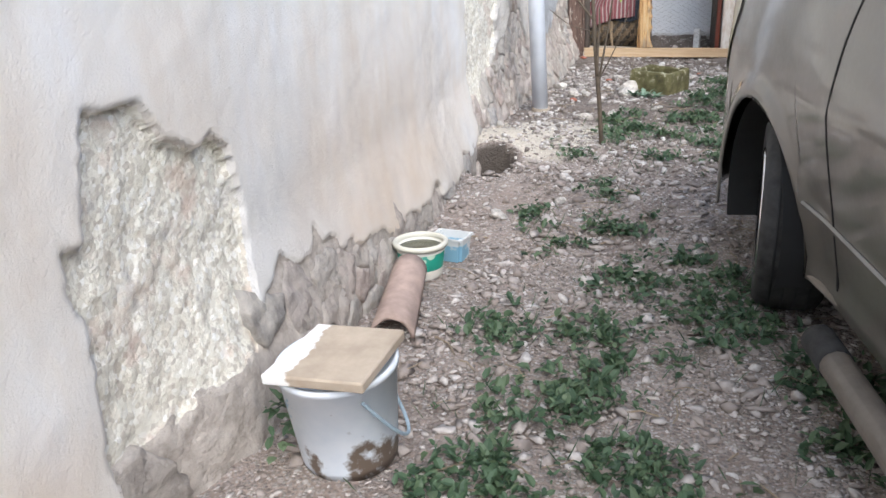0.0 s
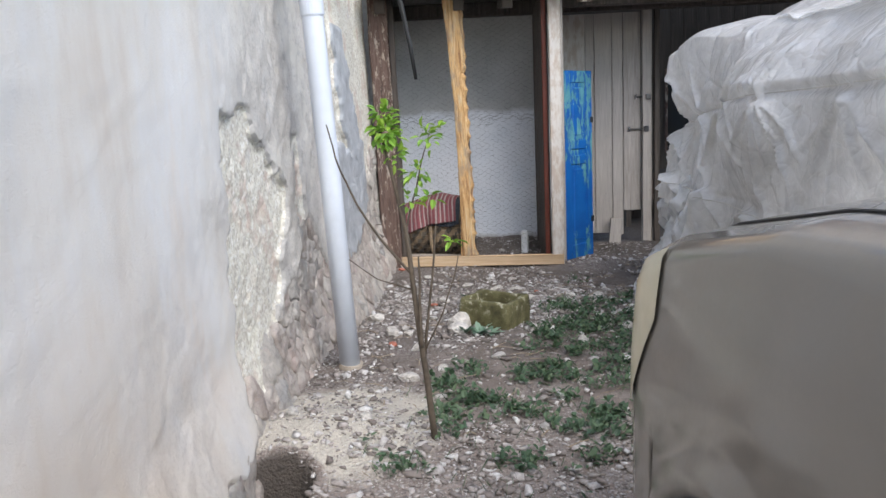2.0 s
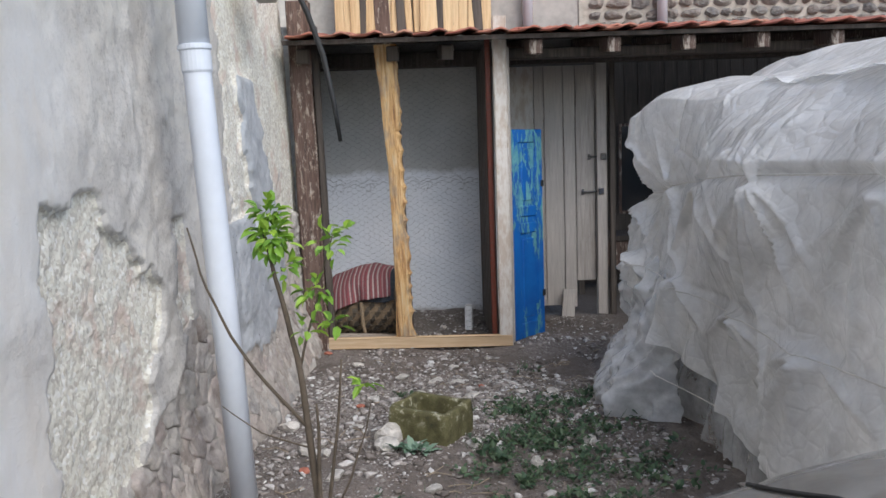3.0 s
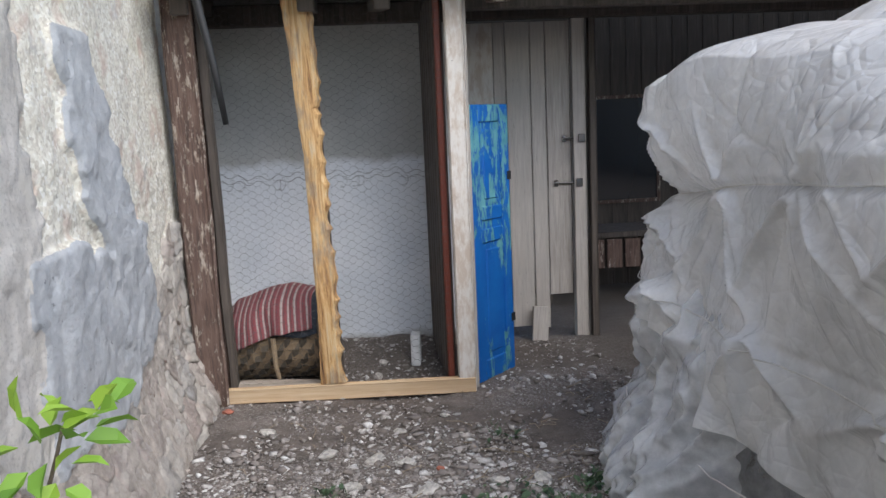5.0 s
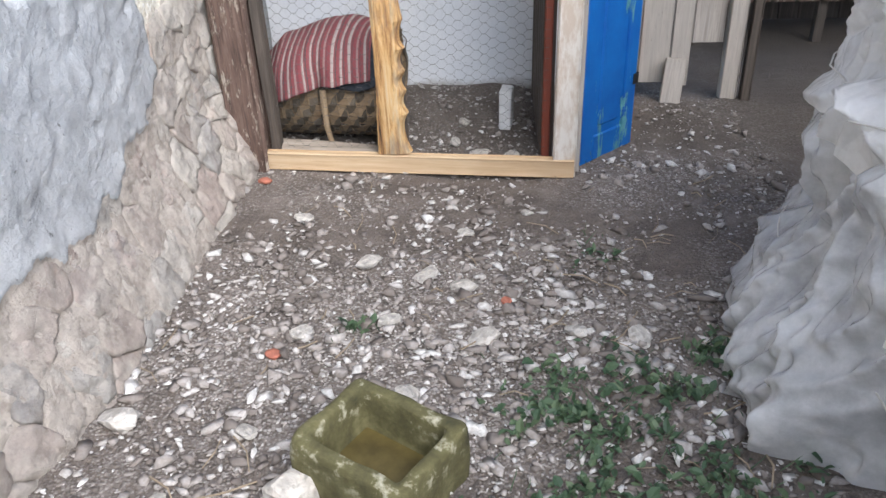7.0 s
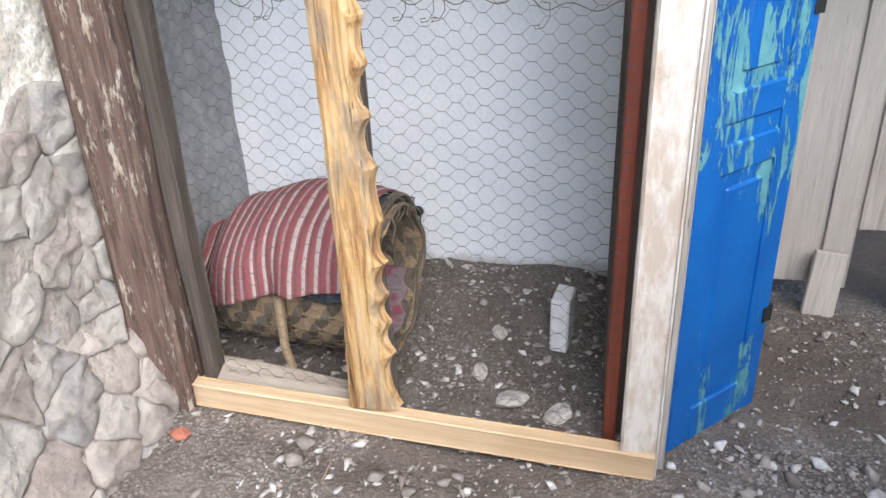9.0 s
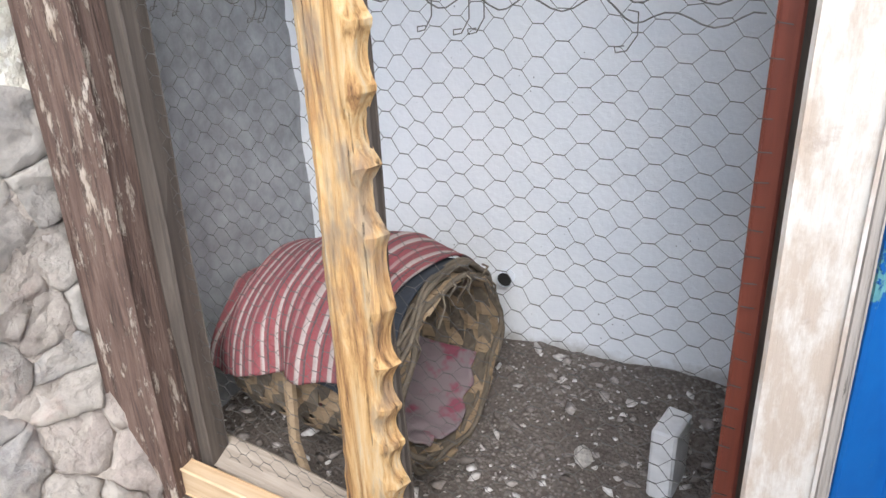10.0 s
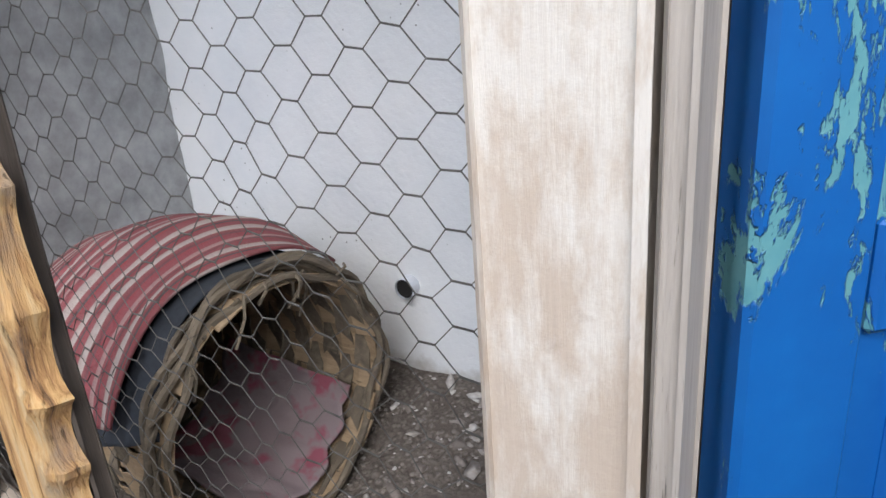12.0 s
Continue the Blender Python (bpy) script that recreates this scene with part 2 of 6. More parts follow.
def wall_material():
    """Old house wall: tinted plaster with stains, bare lime render, cement patches and mortar between stones."""
    n = Nodes("old_plaster", 0.92)
    big = n.noise(1.1, 4)
    mid = n.noise(4.5, 6, 0.65)
    fine = n.noise(45, 6, 0.7)
    grit = n.noise(130, 4, 0.7)
    run = n.noise(2.0, 5, 0.6, n.scaled(1, 1.7, 0.55))
    pl = n.ramp(run, (0.28, (0.64, 0.57, 0.49)), (0.45, (0.71, 0.67, 0.61)), (0.6, (0.73, 0.715, 0.69)), (0.75, (0.73, 0.66, 0.58)))
    pl = n.mix(n.step(big, 0.52, 0.74), pl, (0.58, 0.565, 0.54))
    warm = n.math("MULTIPLY", n.step(n.noise(0.8, 3), 0.46, 0.62), n.step(n.axis(2), 1.1, 0.0))
    pl = n.mix(n.math("MULTIPLY", warm, 0.75), pl, (0.64, 0.5, 0.37))
    pl = n.mix(n.math("MULTIPLY", n.step(mid, 0.5, 0.75), 0.4), pl, (0.72, 0.69, 0.63))
    grey = n.ramp(mid, (0.3, (0.4, 0.375, 0.34)), (0.52, (0.52, 0.49, 0.45)), (0.72, (0.63, 0.6, 0.56)))
    grey = n.mix(n.math("MULTIPLY", n.step(n.noise(3.1, 6, 0.7), 0.52, 0.6), 0.6), grey, (0.6, 0.575, 0.53))
    grey = n.mix(n.math("MULTIPLY", n.step(n.noise(13, 7, 0.78), 0.57, 0.63), 0.6), grey, (0.3, 0.275, 0.245))
    grey = n.mix(n.math("MULTIPLY", n.step(n.noise(60, 5, 0.75), 0.5, 0.36), 0.5), grey, (0.25, 0.235, 0.21))
    grey = n.mix(n.math("MULTIPLY", n.step(n.noise(2.1, 7, 0.75), 0.53, 0.57), 0.7), grey, (0.62, 0.585, 0.52))
    pl = n.mix(n.attr("grey"), pl, grey)
    clod, clodc = n.voronoi(74), n.voronoi(74, out="Color")
    crm = n.ramp(n.axis(0, clodc), (0.0, (0.58, 0.53, 0.45)), (0.4, (0.72, 0.68, 0.58)), (0.8, (0.82, 0.79, 0.69)), (1.0, (0.86, 0.84, 0.78)))
    crm = n.mix(n.math("MULTIPLY", n.step(n.noise(26, 6, 0.7), 0.44, 0.3), 0.6), crm, (0.4, 0.36, 0.3))
    crm = n.mix(n.math("MULTIPLY", n.step(n.noise(5, 4), 0.55, 0.66), 0.7), crm, (0.6, 0.46, 0.38))
    crm = n.mix(n.math("MULTIPLY", n.step(n.noise(6.5, 4, 0.6, n.scaled(1, 1.1, 1.3)), 0.6, 0.68), 0.5), crm, (0.54, 0.52, 0.5))
    crm = n.mix(n.math("MULTIPLY", n.step(n.noise(4.1, 3), 0.6, 0.72), 0.2), crm, (0.68, 0.67, 0.46))
    cem = n.ramp(n.noise(7, 7, 0.72), (0.3, (0.33, 0.34, 0.35)), (0.5, (0.45, 0.465, 0.48)), (0.7, (0.56, 0.575, 0.585)))
    cem = n.mix(n.step(n.noise(30, 5, 0.7), 0.36, 0.3), cem, (0.2, 0.2, 0.2))
    mor = n.ramp(n.noise(16, 6, 0.7), (0.25, (0.26, 0.22, 0.19)), (0.5, (0.46, 0.41, 0.36)), (0.8, (0.62, 0.57, 0.51)))
    edge = n.math("MULTIPLY", n.math("SUBTRACT", n.noise(38, 4), 0.5), 0.5)
    sharp = lambda key: n.step(n.math("ADD", n.attr(key), edge), 0.47, 0.53)
    c = n.mix(sharp("cement"), pl, cem)
    c = n.mix(sharp("cream"), c, crm)
    c = n.mix(sharp("rubble"), c, mor)
    n.colour(c)
    rough = n.math("ADD", n.math("ADD", n.attr("cream"), n.attr("rubble")), n.math("MULTIPLY", n.attr("cement"), 1.2))
    lumps = n.math("MULTIPLY", n.math("ADD", n.math("MULTIPLY", clod, -0.55), n.noise(24, 5, 0.7)), n.math("MULTIPLY", n.attr("cream"), 0.6))
    scar = n.math("MULTIPLY", n.noise(17, 7, 0.72), n.math("ADD", n.math("MULTIPLY", n.attr("grey"), 1.3), 0.25))
    n.bump(n.math("ADD", n.math("ADD", lumps, scar), n.math("ADD", n.math("MULTIPLY", fine, n.math("ADD", n.math("MULTIPLY", rough, 1.4), 0.4)), n.math("MULTIPLY", grit, 0.35))), 0.6, 0.011)
    return n.mat


def stone_material(name, dusty=0.5, size=1.0):
    n = Nodes(name, 0.9)
    r = n.random()
    base = n.ramp(r, (0.0, (0.48, 0.415, 0.37)), (0.3, (0.54, 0.47, 0.42)), (0.5, (0.57, 0.53, 0.475)), (0.7, (0.4, 0.385, 0.37)), (0.86, (0.49, 0.4, 0.355)), (1.0, (0.62, 0.59, 0.54)))
    f = n.noise(9 * size, 8, 0.75)
    c = n.mix(n.step(f, 0.36, 0.6), n.mix(0.6, base, (0.17, 0.14, 0.12)), base)
    c = n.mix(n.math("MULTIPLY", n.step(n.noise(6 * size, 6, 0.7), 0.45, 0.62), dusty), c, (0.62, 0.575, 0.51))
    c = n.mix(n.math("MULTIPLY", n.step(n.noise(4 * size, 5, 0.7), 0.58, 0.68), 0.4), c, (0.55, 0.4, 0.34))
    n.colour(c)
    n.bump(n.math("ADD", n.noise(13 * size, 8, 0.78), n.math("MULTIPLY", n.voronoi(22 * size), 0.4)), 1.0, 0.024 / size)
    return n.mat


def gravel_material():
    n = Nodes("limestone_gravel", 0.92)
    c = n.ramp(n.island(), (0.0, (0.14, 0.12, 0.107)), (0.3, (0.26, 0.23, 0.21)), (0.6, (0.42, 0.385, 0.36)), (0.82, (0.6, 0.57, 0.545)), (1.0, (0.77, 0.76, 0.74)))
    f = n.noise(60, 5)
    c = n.mix(n.step(f, 0.35, 0.62), n.mix(0.45, c, (0.15, 0.115, 0.095)), c)
    n.colour(n.mix(n.math("MULTIPLY", n.step(n.axis(1), 5.2, 3.6), 0.35), c, (0.5, 0.42, 0.37)))
    n.bump(f, 0.5, 0.006)
    return n.mat


def leaf_material(name, c1, c2, c3):
    n = Nodes(name, 0.55)
    c = n.ramp(n.island(), (0.0, c1), (0.5, c2), (1.0, c3))
    n.colour(n.mix(n.math("MULTIPLY", n.noise(25, 3), 0.4), c, c1))
    tr = n.node("ShaderNodeBsdfTranslucent")
    n.link(c, tr.inputs[0])
    mx = n.node("ShaderNodeMixShader")
    mx.inputs[0].default_value = 0.25
    n.link(n.bsdf.outputs[0], mx.inputs[1])
    n.link(tr.outputs[0], mx.inputs[2])
    n.link(mx.outputs[0], n.nt.nodes["Material Output"].inputs[0])
    return n.mat


def tarp_material():
    """Milky plastic cover sheet: half clear, dusty in blotches, finely creased."""
    n = Nodes("cover_sheet", 0.22)
    d = n.noise(2.6, 7, 0.7)
    c = n.ramp(d, (0.32, (0.76, 0.745, 0.72)), (0.5, (0.88, 0.875, 0.87)), (0.75, (0.92, 0.92, 0.92)))
    c = n.mix(n.math("MULTIPLY", n.step(n.noise(6, 6, 0.7), 0.54, 0.7), 0.3), c, (0.46, 0.42, 0.36))
    n.colour(c)
    warp = n.node("ShaderNodeTexNoise", Scale=3.0)
    n.link(n.co, warp.inputs["Vector"])
    crease = n.voronoi(6.5, "DISTANCE_TO_EDGE", n.mix(0.1, n.co, warp.outputs["Color"]))
    fine = n.voronoi(17.0, "DISTANCE_TO_EDGE", n.mix(0.06, n.co, warp.outputs["Color"]))
    h = n.math("ADD", n.math("MULTIPLY", n.step(crease, 0.0, 0.12), 0.5), n.math("MULTIPLY", n.step(fine, 0.0, 0.14), 0.22))
    n.bump(n.math("ADD", h, n.math("MULTIPLY", n.noise(14, 6, 0.65), 0.3)), 0.55, 0.016)
    tr = n.node("ShaderNodeBsdfTranslucent")
    tr.inputs[0].default_value = (0.84, 0.83, 0.81, 1)
    cl = n.nt.nodes.new("ShaderNodeBsdfTransparent")
    cl.inputs[0].default_value = (0.92, 0.92, 0.91, 1)
    m1 = n.node("ShaderNodeMixShader")
    m1.inputs[0].default_value = 0.3
    m2 = n.node("ShaderNodeMixShader")
    n.link(n.math("MULTIPLY", n.step(n.math("ADD", n.noise(2.1, 6, 0.68), n.math("MULTIPLY", n.noise(11, 4), 0.2)), 0.48, 0.78), 0.3), m2.inputs[0])
    n.link(n.bsdf.outputs[0], m1.inputs[1])
    n.link(tr.outputs[0], m1.inputs[2])
    n.link(m1.outputs[0], m2.inputs[1])
    n.link(cl.outputs[0], m2.inputs[2])
    n.link(m2.outputs[0], n.nt.nodes["Material Output"].inputs[0])
    return n.mat


def paint_material():
    """Dusty grey-beige metallic car paint."""
    n = Nodes("car_paint", 0.26, 0.35)
    dust = n.noise(3.0, 6, 0.65)
    spots = n.noise(60, 4, 0.7)
    n.colour(n.mix(n.math("MULTIPLY", n.step(dust, 0.42, 0.75), 0.45), (0.175, 0.162, 0.143), (0.24, 0.217, 0.187)))
    n.gloss(n.step(n.math("ADD", dust, n.math("MULTIPLY", spots, 0.2)), -0.1, 1.35))
    n.bsdf.inputs["Coat Weight"].default_value = 1.0
    n.bsdf.inputs["Coat Roughness"].default_value = 0.07
    return n.mat


def blue_paint_material():
    """Bright blue paint flaking to an older turquoise coat and bare wood."""
    n = Nodes("flaking_blue_paint", 0.5)
    v = n.scaled(3.2, 3.2, 0.75)
    f = n.noise(3.4, 8, 0.72, v, 0.6)
    g = n.noise(2.1, 3, 0.5, n.scaled(1.2, 1.2, 0.8))
    lack = n.math("ADD", n.math("MULTIPLY", f, 0.8), n.math("MULTIPLY", g, 0.16))
    lack = n.math("ADD", lack, n.math("MULTIPLY", n.noise(42, 4, 0.7, n.scaled(1.5, 1.5, 0.5)), 0.13))
    lack = n.math("ADD", lack, n.math("MULTIPLY", n.step(n.axis(2), 0.6, 0.85), 0.068))
    blue = n.ramp(n.noise(6, 5), (0.3, (0.0, 0.085, 0.34)), (0.7, (0.003, 0.135, 0.45)))
    old = n.ramp(n.noise(18, 5), (0.3, (0.06, 0.24, 0.3)), (0.7, (0.14, 0.36, 0.39)))
    c = n.mix(n.step(lack, 0.628, 0.638), blue, old)
    c = n.mix(n.step(lack, 0.75, 0.765), c, (0.42, 0.36, 0.28))
    n.colour(c)
    n.bump(n.math("ADD", n.step(lack, 0.64, 0.625), n.math("MULTIPLY", f, 0.3)), 0.7, 0.004)
    return n.mat


def coop_wall_material():
    """Pale blue limewash below, bare grey cement above."""
    n = Nodes("limewashed_wall", 0.9)
    z = n.axis(2)
    edge = n.math("ADD", z, n.math("MULTIPLY", n.noise(5, 5), 0.12))
    wash = n.ramp(n.noise(3.5, 5), (0.3, (0.74, 0.77, 0.81)), (0.6, (0.83, 0.85, 0.88)), (0.8, (0.87, 0.88, 0.9)))
    cem = n.ramp(n.noise(2.8, 6), (0.3, (0.4, 0.4, 0.385)), (0.7, (0.54, 0.54, 0.52)))
    c = n.mix(n.step(edge, 1.36, 1.42), wash, cem)
    c = n.mix(n.step(n.math("SUBTRACT", edge, n.math("MULTIPLY", n.noise(30, 4), 0.07)), 0.19, 0.12), c, (0.3, 0.27, 0.23))
    spots = n.math("MULTIPLY", n.step(n.voronoi(42), 0.12, 0.07), n.step(n.noise(5, 2), 0.55, 0.62))
    n.colour(n.mix(n.math("MULTIPLY", spots, 0.7), c, (0.05, 0.045, 0.04)))
    n.bump(n.math("ADD", n.noise(9, 6), n.noise(60, 4)), 0.4, 0.01)
    return n.mat


def slab_material():
    """Debarked slab: orange and straw streaks, grey weathering and dark splits along the grain."""
    n = Nodes("debarked_slab", 0.75)
    s = n.noise(1.0, 8, 0.72, n.scaled(34, 34, 2.6), 0.7)
    fine = n.noise(1.0, 6, 0.7, n.scaled(90, 90, 3))
    c = n.ramp(s, (0.33, (0.07, 0.042, 0.028)), (0.41, (0.38, 0.2, 0.08)), (0.5, (0.62, 0.38, 0.16)), (0.6, (0.68, 0.5, 0.28)), (0.7, (0.5, 0.44, 0.36)))
    c = n.mix(n.math("MULTIPLY", n.step(n.noise(3.5, 5, 0.65, n.scaled(3, 3, 0.9)), 0.5, 0.62), 0.7), c, (0.25, 0.205, 0.165))
    c = n.mix(n.math("MULTIPLY", n.step(n.noise(4.0, 3), 0.6, 0.7), 0.8), c, (0.6, 0.25, 0.05))
    c = n.mix(n.step(fine, 0.37, 0.31), c, (0.06, 0.04, 0.03))
    n.colour(c)
    n.bump(n.math("ADD", s, n.math("MULTIPLY", n.step(fine, 0.3, 0.4), 0.5)), 1.0, 0.014)
    return n.mat


M_GROUND = ground_material()
M_WALL = wall_material()
M_STONE = stone_material("rubble_stone", 0.7)
M_BLOCK = plain("limestone_block", (0.64, 0.6, 0.55), 0.9, grain=4.5, amount=0.35, bump=0.7, dist=0.05)
M_FIELD = stone_material("field_stone", 0.4, 0.4)
M_GRAVEL = gravel_material()
M_WEED = leaf_material("weed_leaf", (0.05, 0.095, 0.052), (0.09, 0.155, 0.08), (0.16, 0.22, 0.12))
M_WEED2 = leaf_material("pale_weed_leaf", (0.13, 0.22, 0.15), (0.2, 0.31, 0.22), (0.3, 0.42, 0.31))
M_LEAF = leaf_material("sapling_leaf", (0.12, 0.26, 0.035), (0.24, 0.43, 0.05), (0.42, 0.6, 0.08))
M_TARP = tarp_material()
M_PAINT = paint_material()
M_BLUE = blue_paint_material()
M_COOP = coop_wall_material()
def flaked_timber():
    """Old brown-stained timber whose stain has flaked to pale wood in short upright scraps."""
    n = Nodes("weathered_brown_wood", 0.85)
    v = n.scaled(44, 44, 3.2)
    grain = n.noise(1.5, 8, 0.7, v, 0.5)
    c = n.ramp(grain, (0.32, (0.05, 0.033, 0.027)), (0.5, (0.135, 0.085, 0.067)), (0.7, (0.22, 0.155, 0.125)))
    flake = n.math("ADD", n.noise(1.0, 8, 0.78, n.scaled(30, 30, 8)), n.math("MULTIPLY", n.noise(2.4, 4), 0.35))
    pale = n.step(flake, 0.725, 0.765)
    c = n.mix(pale, c, n.ramp(n.noise(20, 4), (0.3, (0.34, 0.26, 0.2)), (0.7, (0.55, 0.48, 0.41))))
    c = n.mix(n.step(n.noise(5.0, 5, 0.7, v), 0.34, 0.29), c, (0.02, 0.014, 0.011))
    n.colour(c)
    n.bump(n.math("SUBTRACT", grain, n.math("MULTIPLY", pale, 0.35)), 0.9, 0.007)
    return n.mat


M_BROWN = flaked_timber()
M_GREYWOOD = timber("grey_planks", (0.3, 0.27, 0.24), (0.43, 0.39, 0.35), (0.55, 0.51, 0.46), "z", scale=1.7, relief=0.35)
def worn_whitewash():
    """Sawn post with chalky whitewash worn through to beige wood in soft blotches."""
    n = Nodes("worn_whitewash", 0.85)
    grain = n.noise(1.4, 7, 0.7, n.scaled(60, 60, 2.5), 0.3)
    blot = n.noise(1.6, 8, 0.7, n.scaled(14, 14, 4.5))
    c = n.mix(n.step(blot, 0.44, 0.58), (0.64, 0.605, 0.555), (0.5, 0.42, 0.345))
    c = n.mix(n.math("MULTIPLY", n.step(grain, 0.5, 0.72), 0.35), c, (0.5, 0.42, 0.35))
    c = n.mix(n.math("MULTIPLY", n.step(n.noise(14, 6, 0.7), 0.62, 0.7), 0.6), c, (0.4, 0.32, 0.26))
    c = n.mix(n.step(n.voronoi(9), 0.035, 0.02), c, (0.12, 0.09, 0.07))
    n.colour(c)
    n.bump(n.math("ADD", grain, n.noise(30, 6)), 0.35, 0.006)
    return n.mat


M_PALE = worn_whitewash()
M_PINE = timber("pine_board", (0.46, 0.31, 0.18), (0.58, 0.42, 0.26), (0.68, 0.54, 0.37), "x", scale=1.1, relief=0.12, split=0.8)
M_SLAB = slab_material()
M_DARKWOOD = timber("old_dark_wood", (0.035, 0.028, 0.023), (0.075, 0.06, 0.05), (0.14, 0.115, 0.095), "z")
M_REDWOOD = timber("red_brown_paint", (0.12, 0.028, 0.018), (0.2, 0.045, 0.025), (0.27, 0.075, 0.045), "z", rough=0.5, relief=0.2)
M_LOG = timber("split_firewood", (0.4, 0.24, 0.11), (0.62, 0.43, 0.23), (0.74, 0.58, 0.36), "z")
M_TILE = plain("clay_tile", (0.42, 0.15, 0.1), 0.85, grain=18, amount=0.5)
M_PVC = plain("grey_white_plastic", (0.66, 0.7, 0.76), 0.35, grain=9, amount=0.08, bump=0.03)
M_STEEL = plain("galvanised_wire", (0.14, 0.136, 0.13), 0.5, 0.6, grain=80, amount=0.4)
M_CHROME = plain("chrome", (0.8, 0.8, 0.8), 0.12, 1.0, grain=20, amount=0.08, bump=0.02)
M_BLACK = plain("black_rubber", (0.018, 0.018, 0.018), 0.6, grain=40, amount=0.3)


# ---- the ground ----
def wall_face(y):
    """x of the plastered face of the house wall."""
    return np.interp(y, (0, 5.0, 6.0, 6.9, 7.0, 8.6, 10), (-1.25, -1.24, -1.2, -1.16, -1.13, -1.05, -1.03))


def ground_height(x, y):
    z = -0.105 + 0.105 * smooth01(y, 3.2, 5.0) + 0.02 * smooth01(y, 7.2, 8.4)
    z = z + 0.016 * fbm(x * 1.3, y * 1.3, 3, 2.0)
    # pit beside the wall with a heap of pale spoil behind it
    d = np.hypot((x + 1.07) / 0.16, (y - 4.46) / 0.17) + 0.25 * vnoise(x * 9, y * 9, 5)
    z = z + 0.1 * np.exp(-(((x + 1.0) / 0.42) ** 2 + ((y - 4.86) / 0.28) ** 2)) - 0.22 * smooth01(d, 1.15, 0.7)
    # coop floor rises towards its back wall
    z = z + 0.1 * smooth01(y, 9.0, 9.5) * smooth01(x, 0.5, 0.3)
    return z


def axis_steps(*spans):
    out = []
    for a, b, s in spans:
        out += list(np.arange(a, b - s / 2, s))
    return np.array(out + [spans[-1][1]])


gx = axis_steps((-90, -10, 20), (-10, -2, 2), (-2, -1.35, 0.13), (-1.35, 1.6, 0.025), (1.6, 3.2, 0.1), (3.2, 10, 1.7), (10, 90, 20))
gy = axis_steps((-90, -10, 20), (-10, -1, 1.5), (-1, 0.6, 0.16), (0.6, 10.0, 0.025), (10, 13, 0.3), (13, 90, 19.25))
GX, GY = np.meshgrid(gx, gy, indexing="ij")
near = ((GX > -1.5) & (GX < 2.2) & (GY > 0.3) & (GY < 10)).astype(float)
GZ = ground_height(GX, GY) + near * (0.006 * fbm(GX * 9, GY * 9, 2, 8) + 0.004 * vnoise(GX * 40, GY * 40, 3))
lime = 2.0 * np.exp(-(((GX + 0.85) / 0.42) ** 2 + ((GY - 4.98) / 0.46) ** 2)) * smooth01(GX, -0.25, -0.5)
lime = lime * smooth01(np.hypot((GX + 1.07) / 0.18, (GY - 4.46) / 0.2), 0.95, 1.2)
gritty = 0.55 * np.exp(-(((GX + 0.3) / 0.8) ** 2 + ((GY - 7.3) / 0.6) ** 2)) + 0.45 * smooth01(GY, 5.2, 4.2) + 0.25 * fbm(GX * 2, GY * 2, 2, 4)
# Earth darkened towards the coop and east; damp by the pipe; pit shade painted in.
damp_and_shade = 0.42 * smooth01(GY, 8.55, 8.9) + 0.3 * smooth01(GX, 1.1, 1.8) + 0.45 * np.exp(-(((GX + 0.95) / 0.3) ** 2 + ((GY - 5.85) / 0.35) ** 2)) + 0.12 * smooth01(GY, 7.7, 8.3) + 1.3 * smooth01(np.hypot((GX + 1.07) / 0.18, (GY - 4.46) / 0.2), 1.1, 0.8)
ground = new("ground", grid_mesh("ground", GX, GY, GZ, [M_GROUND], {"lime": lime, "grit": gritty, "damp_and_shade": damp_and_shade}))
tagged(ground, "bare brown earth strewn with limestone grit", "ground", kind="structure")

# ---- the house wall along the yard ----
wy = axis_steps((-6, 0.6, 0.6), (0.6, 8.72, 0.0125))
wz = axis_steps((-0.35, 1.5, 0.0125), (1.5, 3.0, 0.03), (3.0, 5.4, 0.4))
WY, WZ = np.meshgrid(wy, wz, indexing="ij")
jag = 0.05 * fbm(WY * 7, WZ * 7, 4, 11)
foot = np.interp(WY, (0, 1.25, 1.35, 1.9, 2.0, 2.4, 2.55, 3.0, 3.4, 4.6, 4.8, 5.5, 5.9, 6.2, 6.6, 7.4, 8.0, 8.3, 8.7),
                 (-0.5, -0.4, 0.1, 0.1, 0.23, 0.24, 0.15, 0.1, 0.0, 0.02, 0.12, 0.42, 0.62, 0.85, 0.4, 0.42, 0.6, 1.0, 1.1)) + 0.03 * fbm(WY * 5, WY * 0 + 3, 4, 6)
top_a = np.interp(WY, (1.36, 1.42, 1.6, 1.66, 1.8, 1.86, 1.94, 1.99), (0.6, 0.84, 0.82, 0.75, 0.69, 0.71, 0.66, 0.5))
hole_a = smooth01(np.minimum(np.minimum(WY - 1.33 + 0.6 * jag, 1.985 - WY - 0.2 * (0.4 - WZ) * (WZ < 0.4) + 0.4 * jag), (top_a - WZ) + 0.3 * jag), -0.007, 0.007)
cream_b = np.minimum(np.minimum(WY - 4.72 - 0.05 * WZ + jag, np.interp(WZ, (0.3, 0.5, 0.95, 1.22, 1.4), (5.4, 5.5, 5.75, 5.43, 5.2)) - WY + 1.5 * jag), 1.4 - WZ + jag)
cream_c = np.minimum(0.09 - np.abs(WY - 6.05 - 0.08 * (0.9 - WZ)) + jag * 0.8, 0.35 - np.abs(WZ - 0.9))
cream_d = np.minimum(WY - 6.9 + jag, WZ - 0.45 + jag)
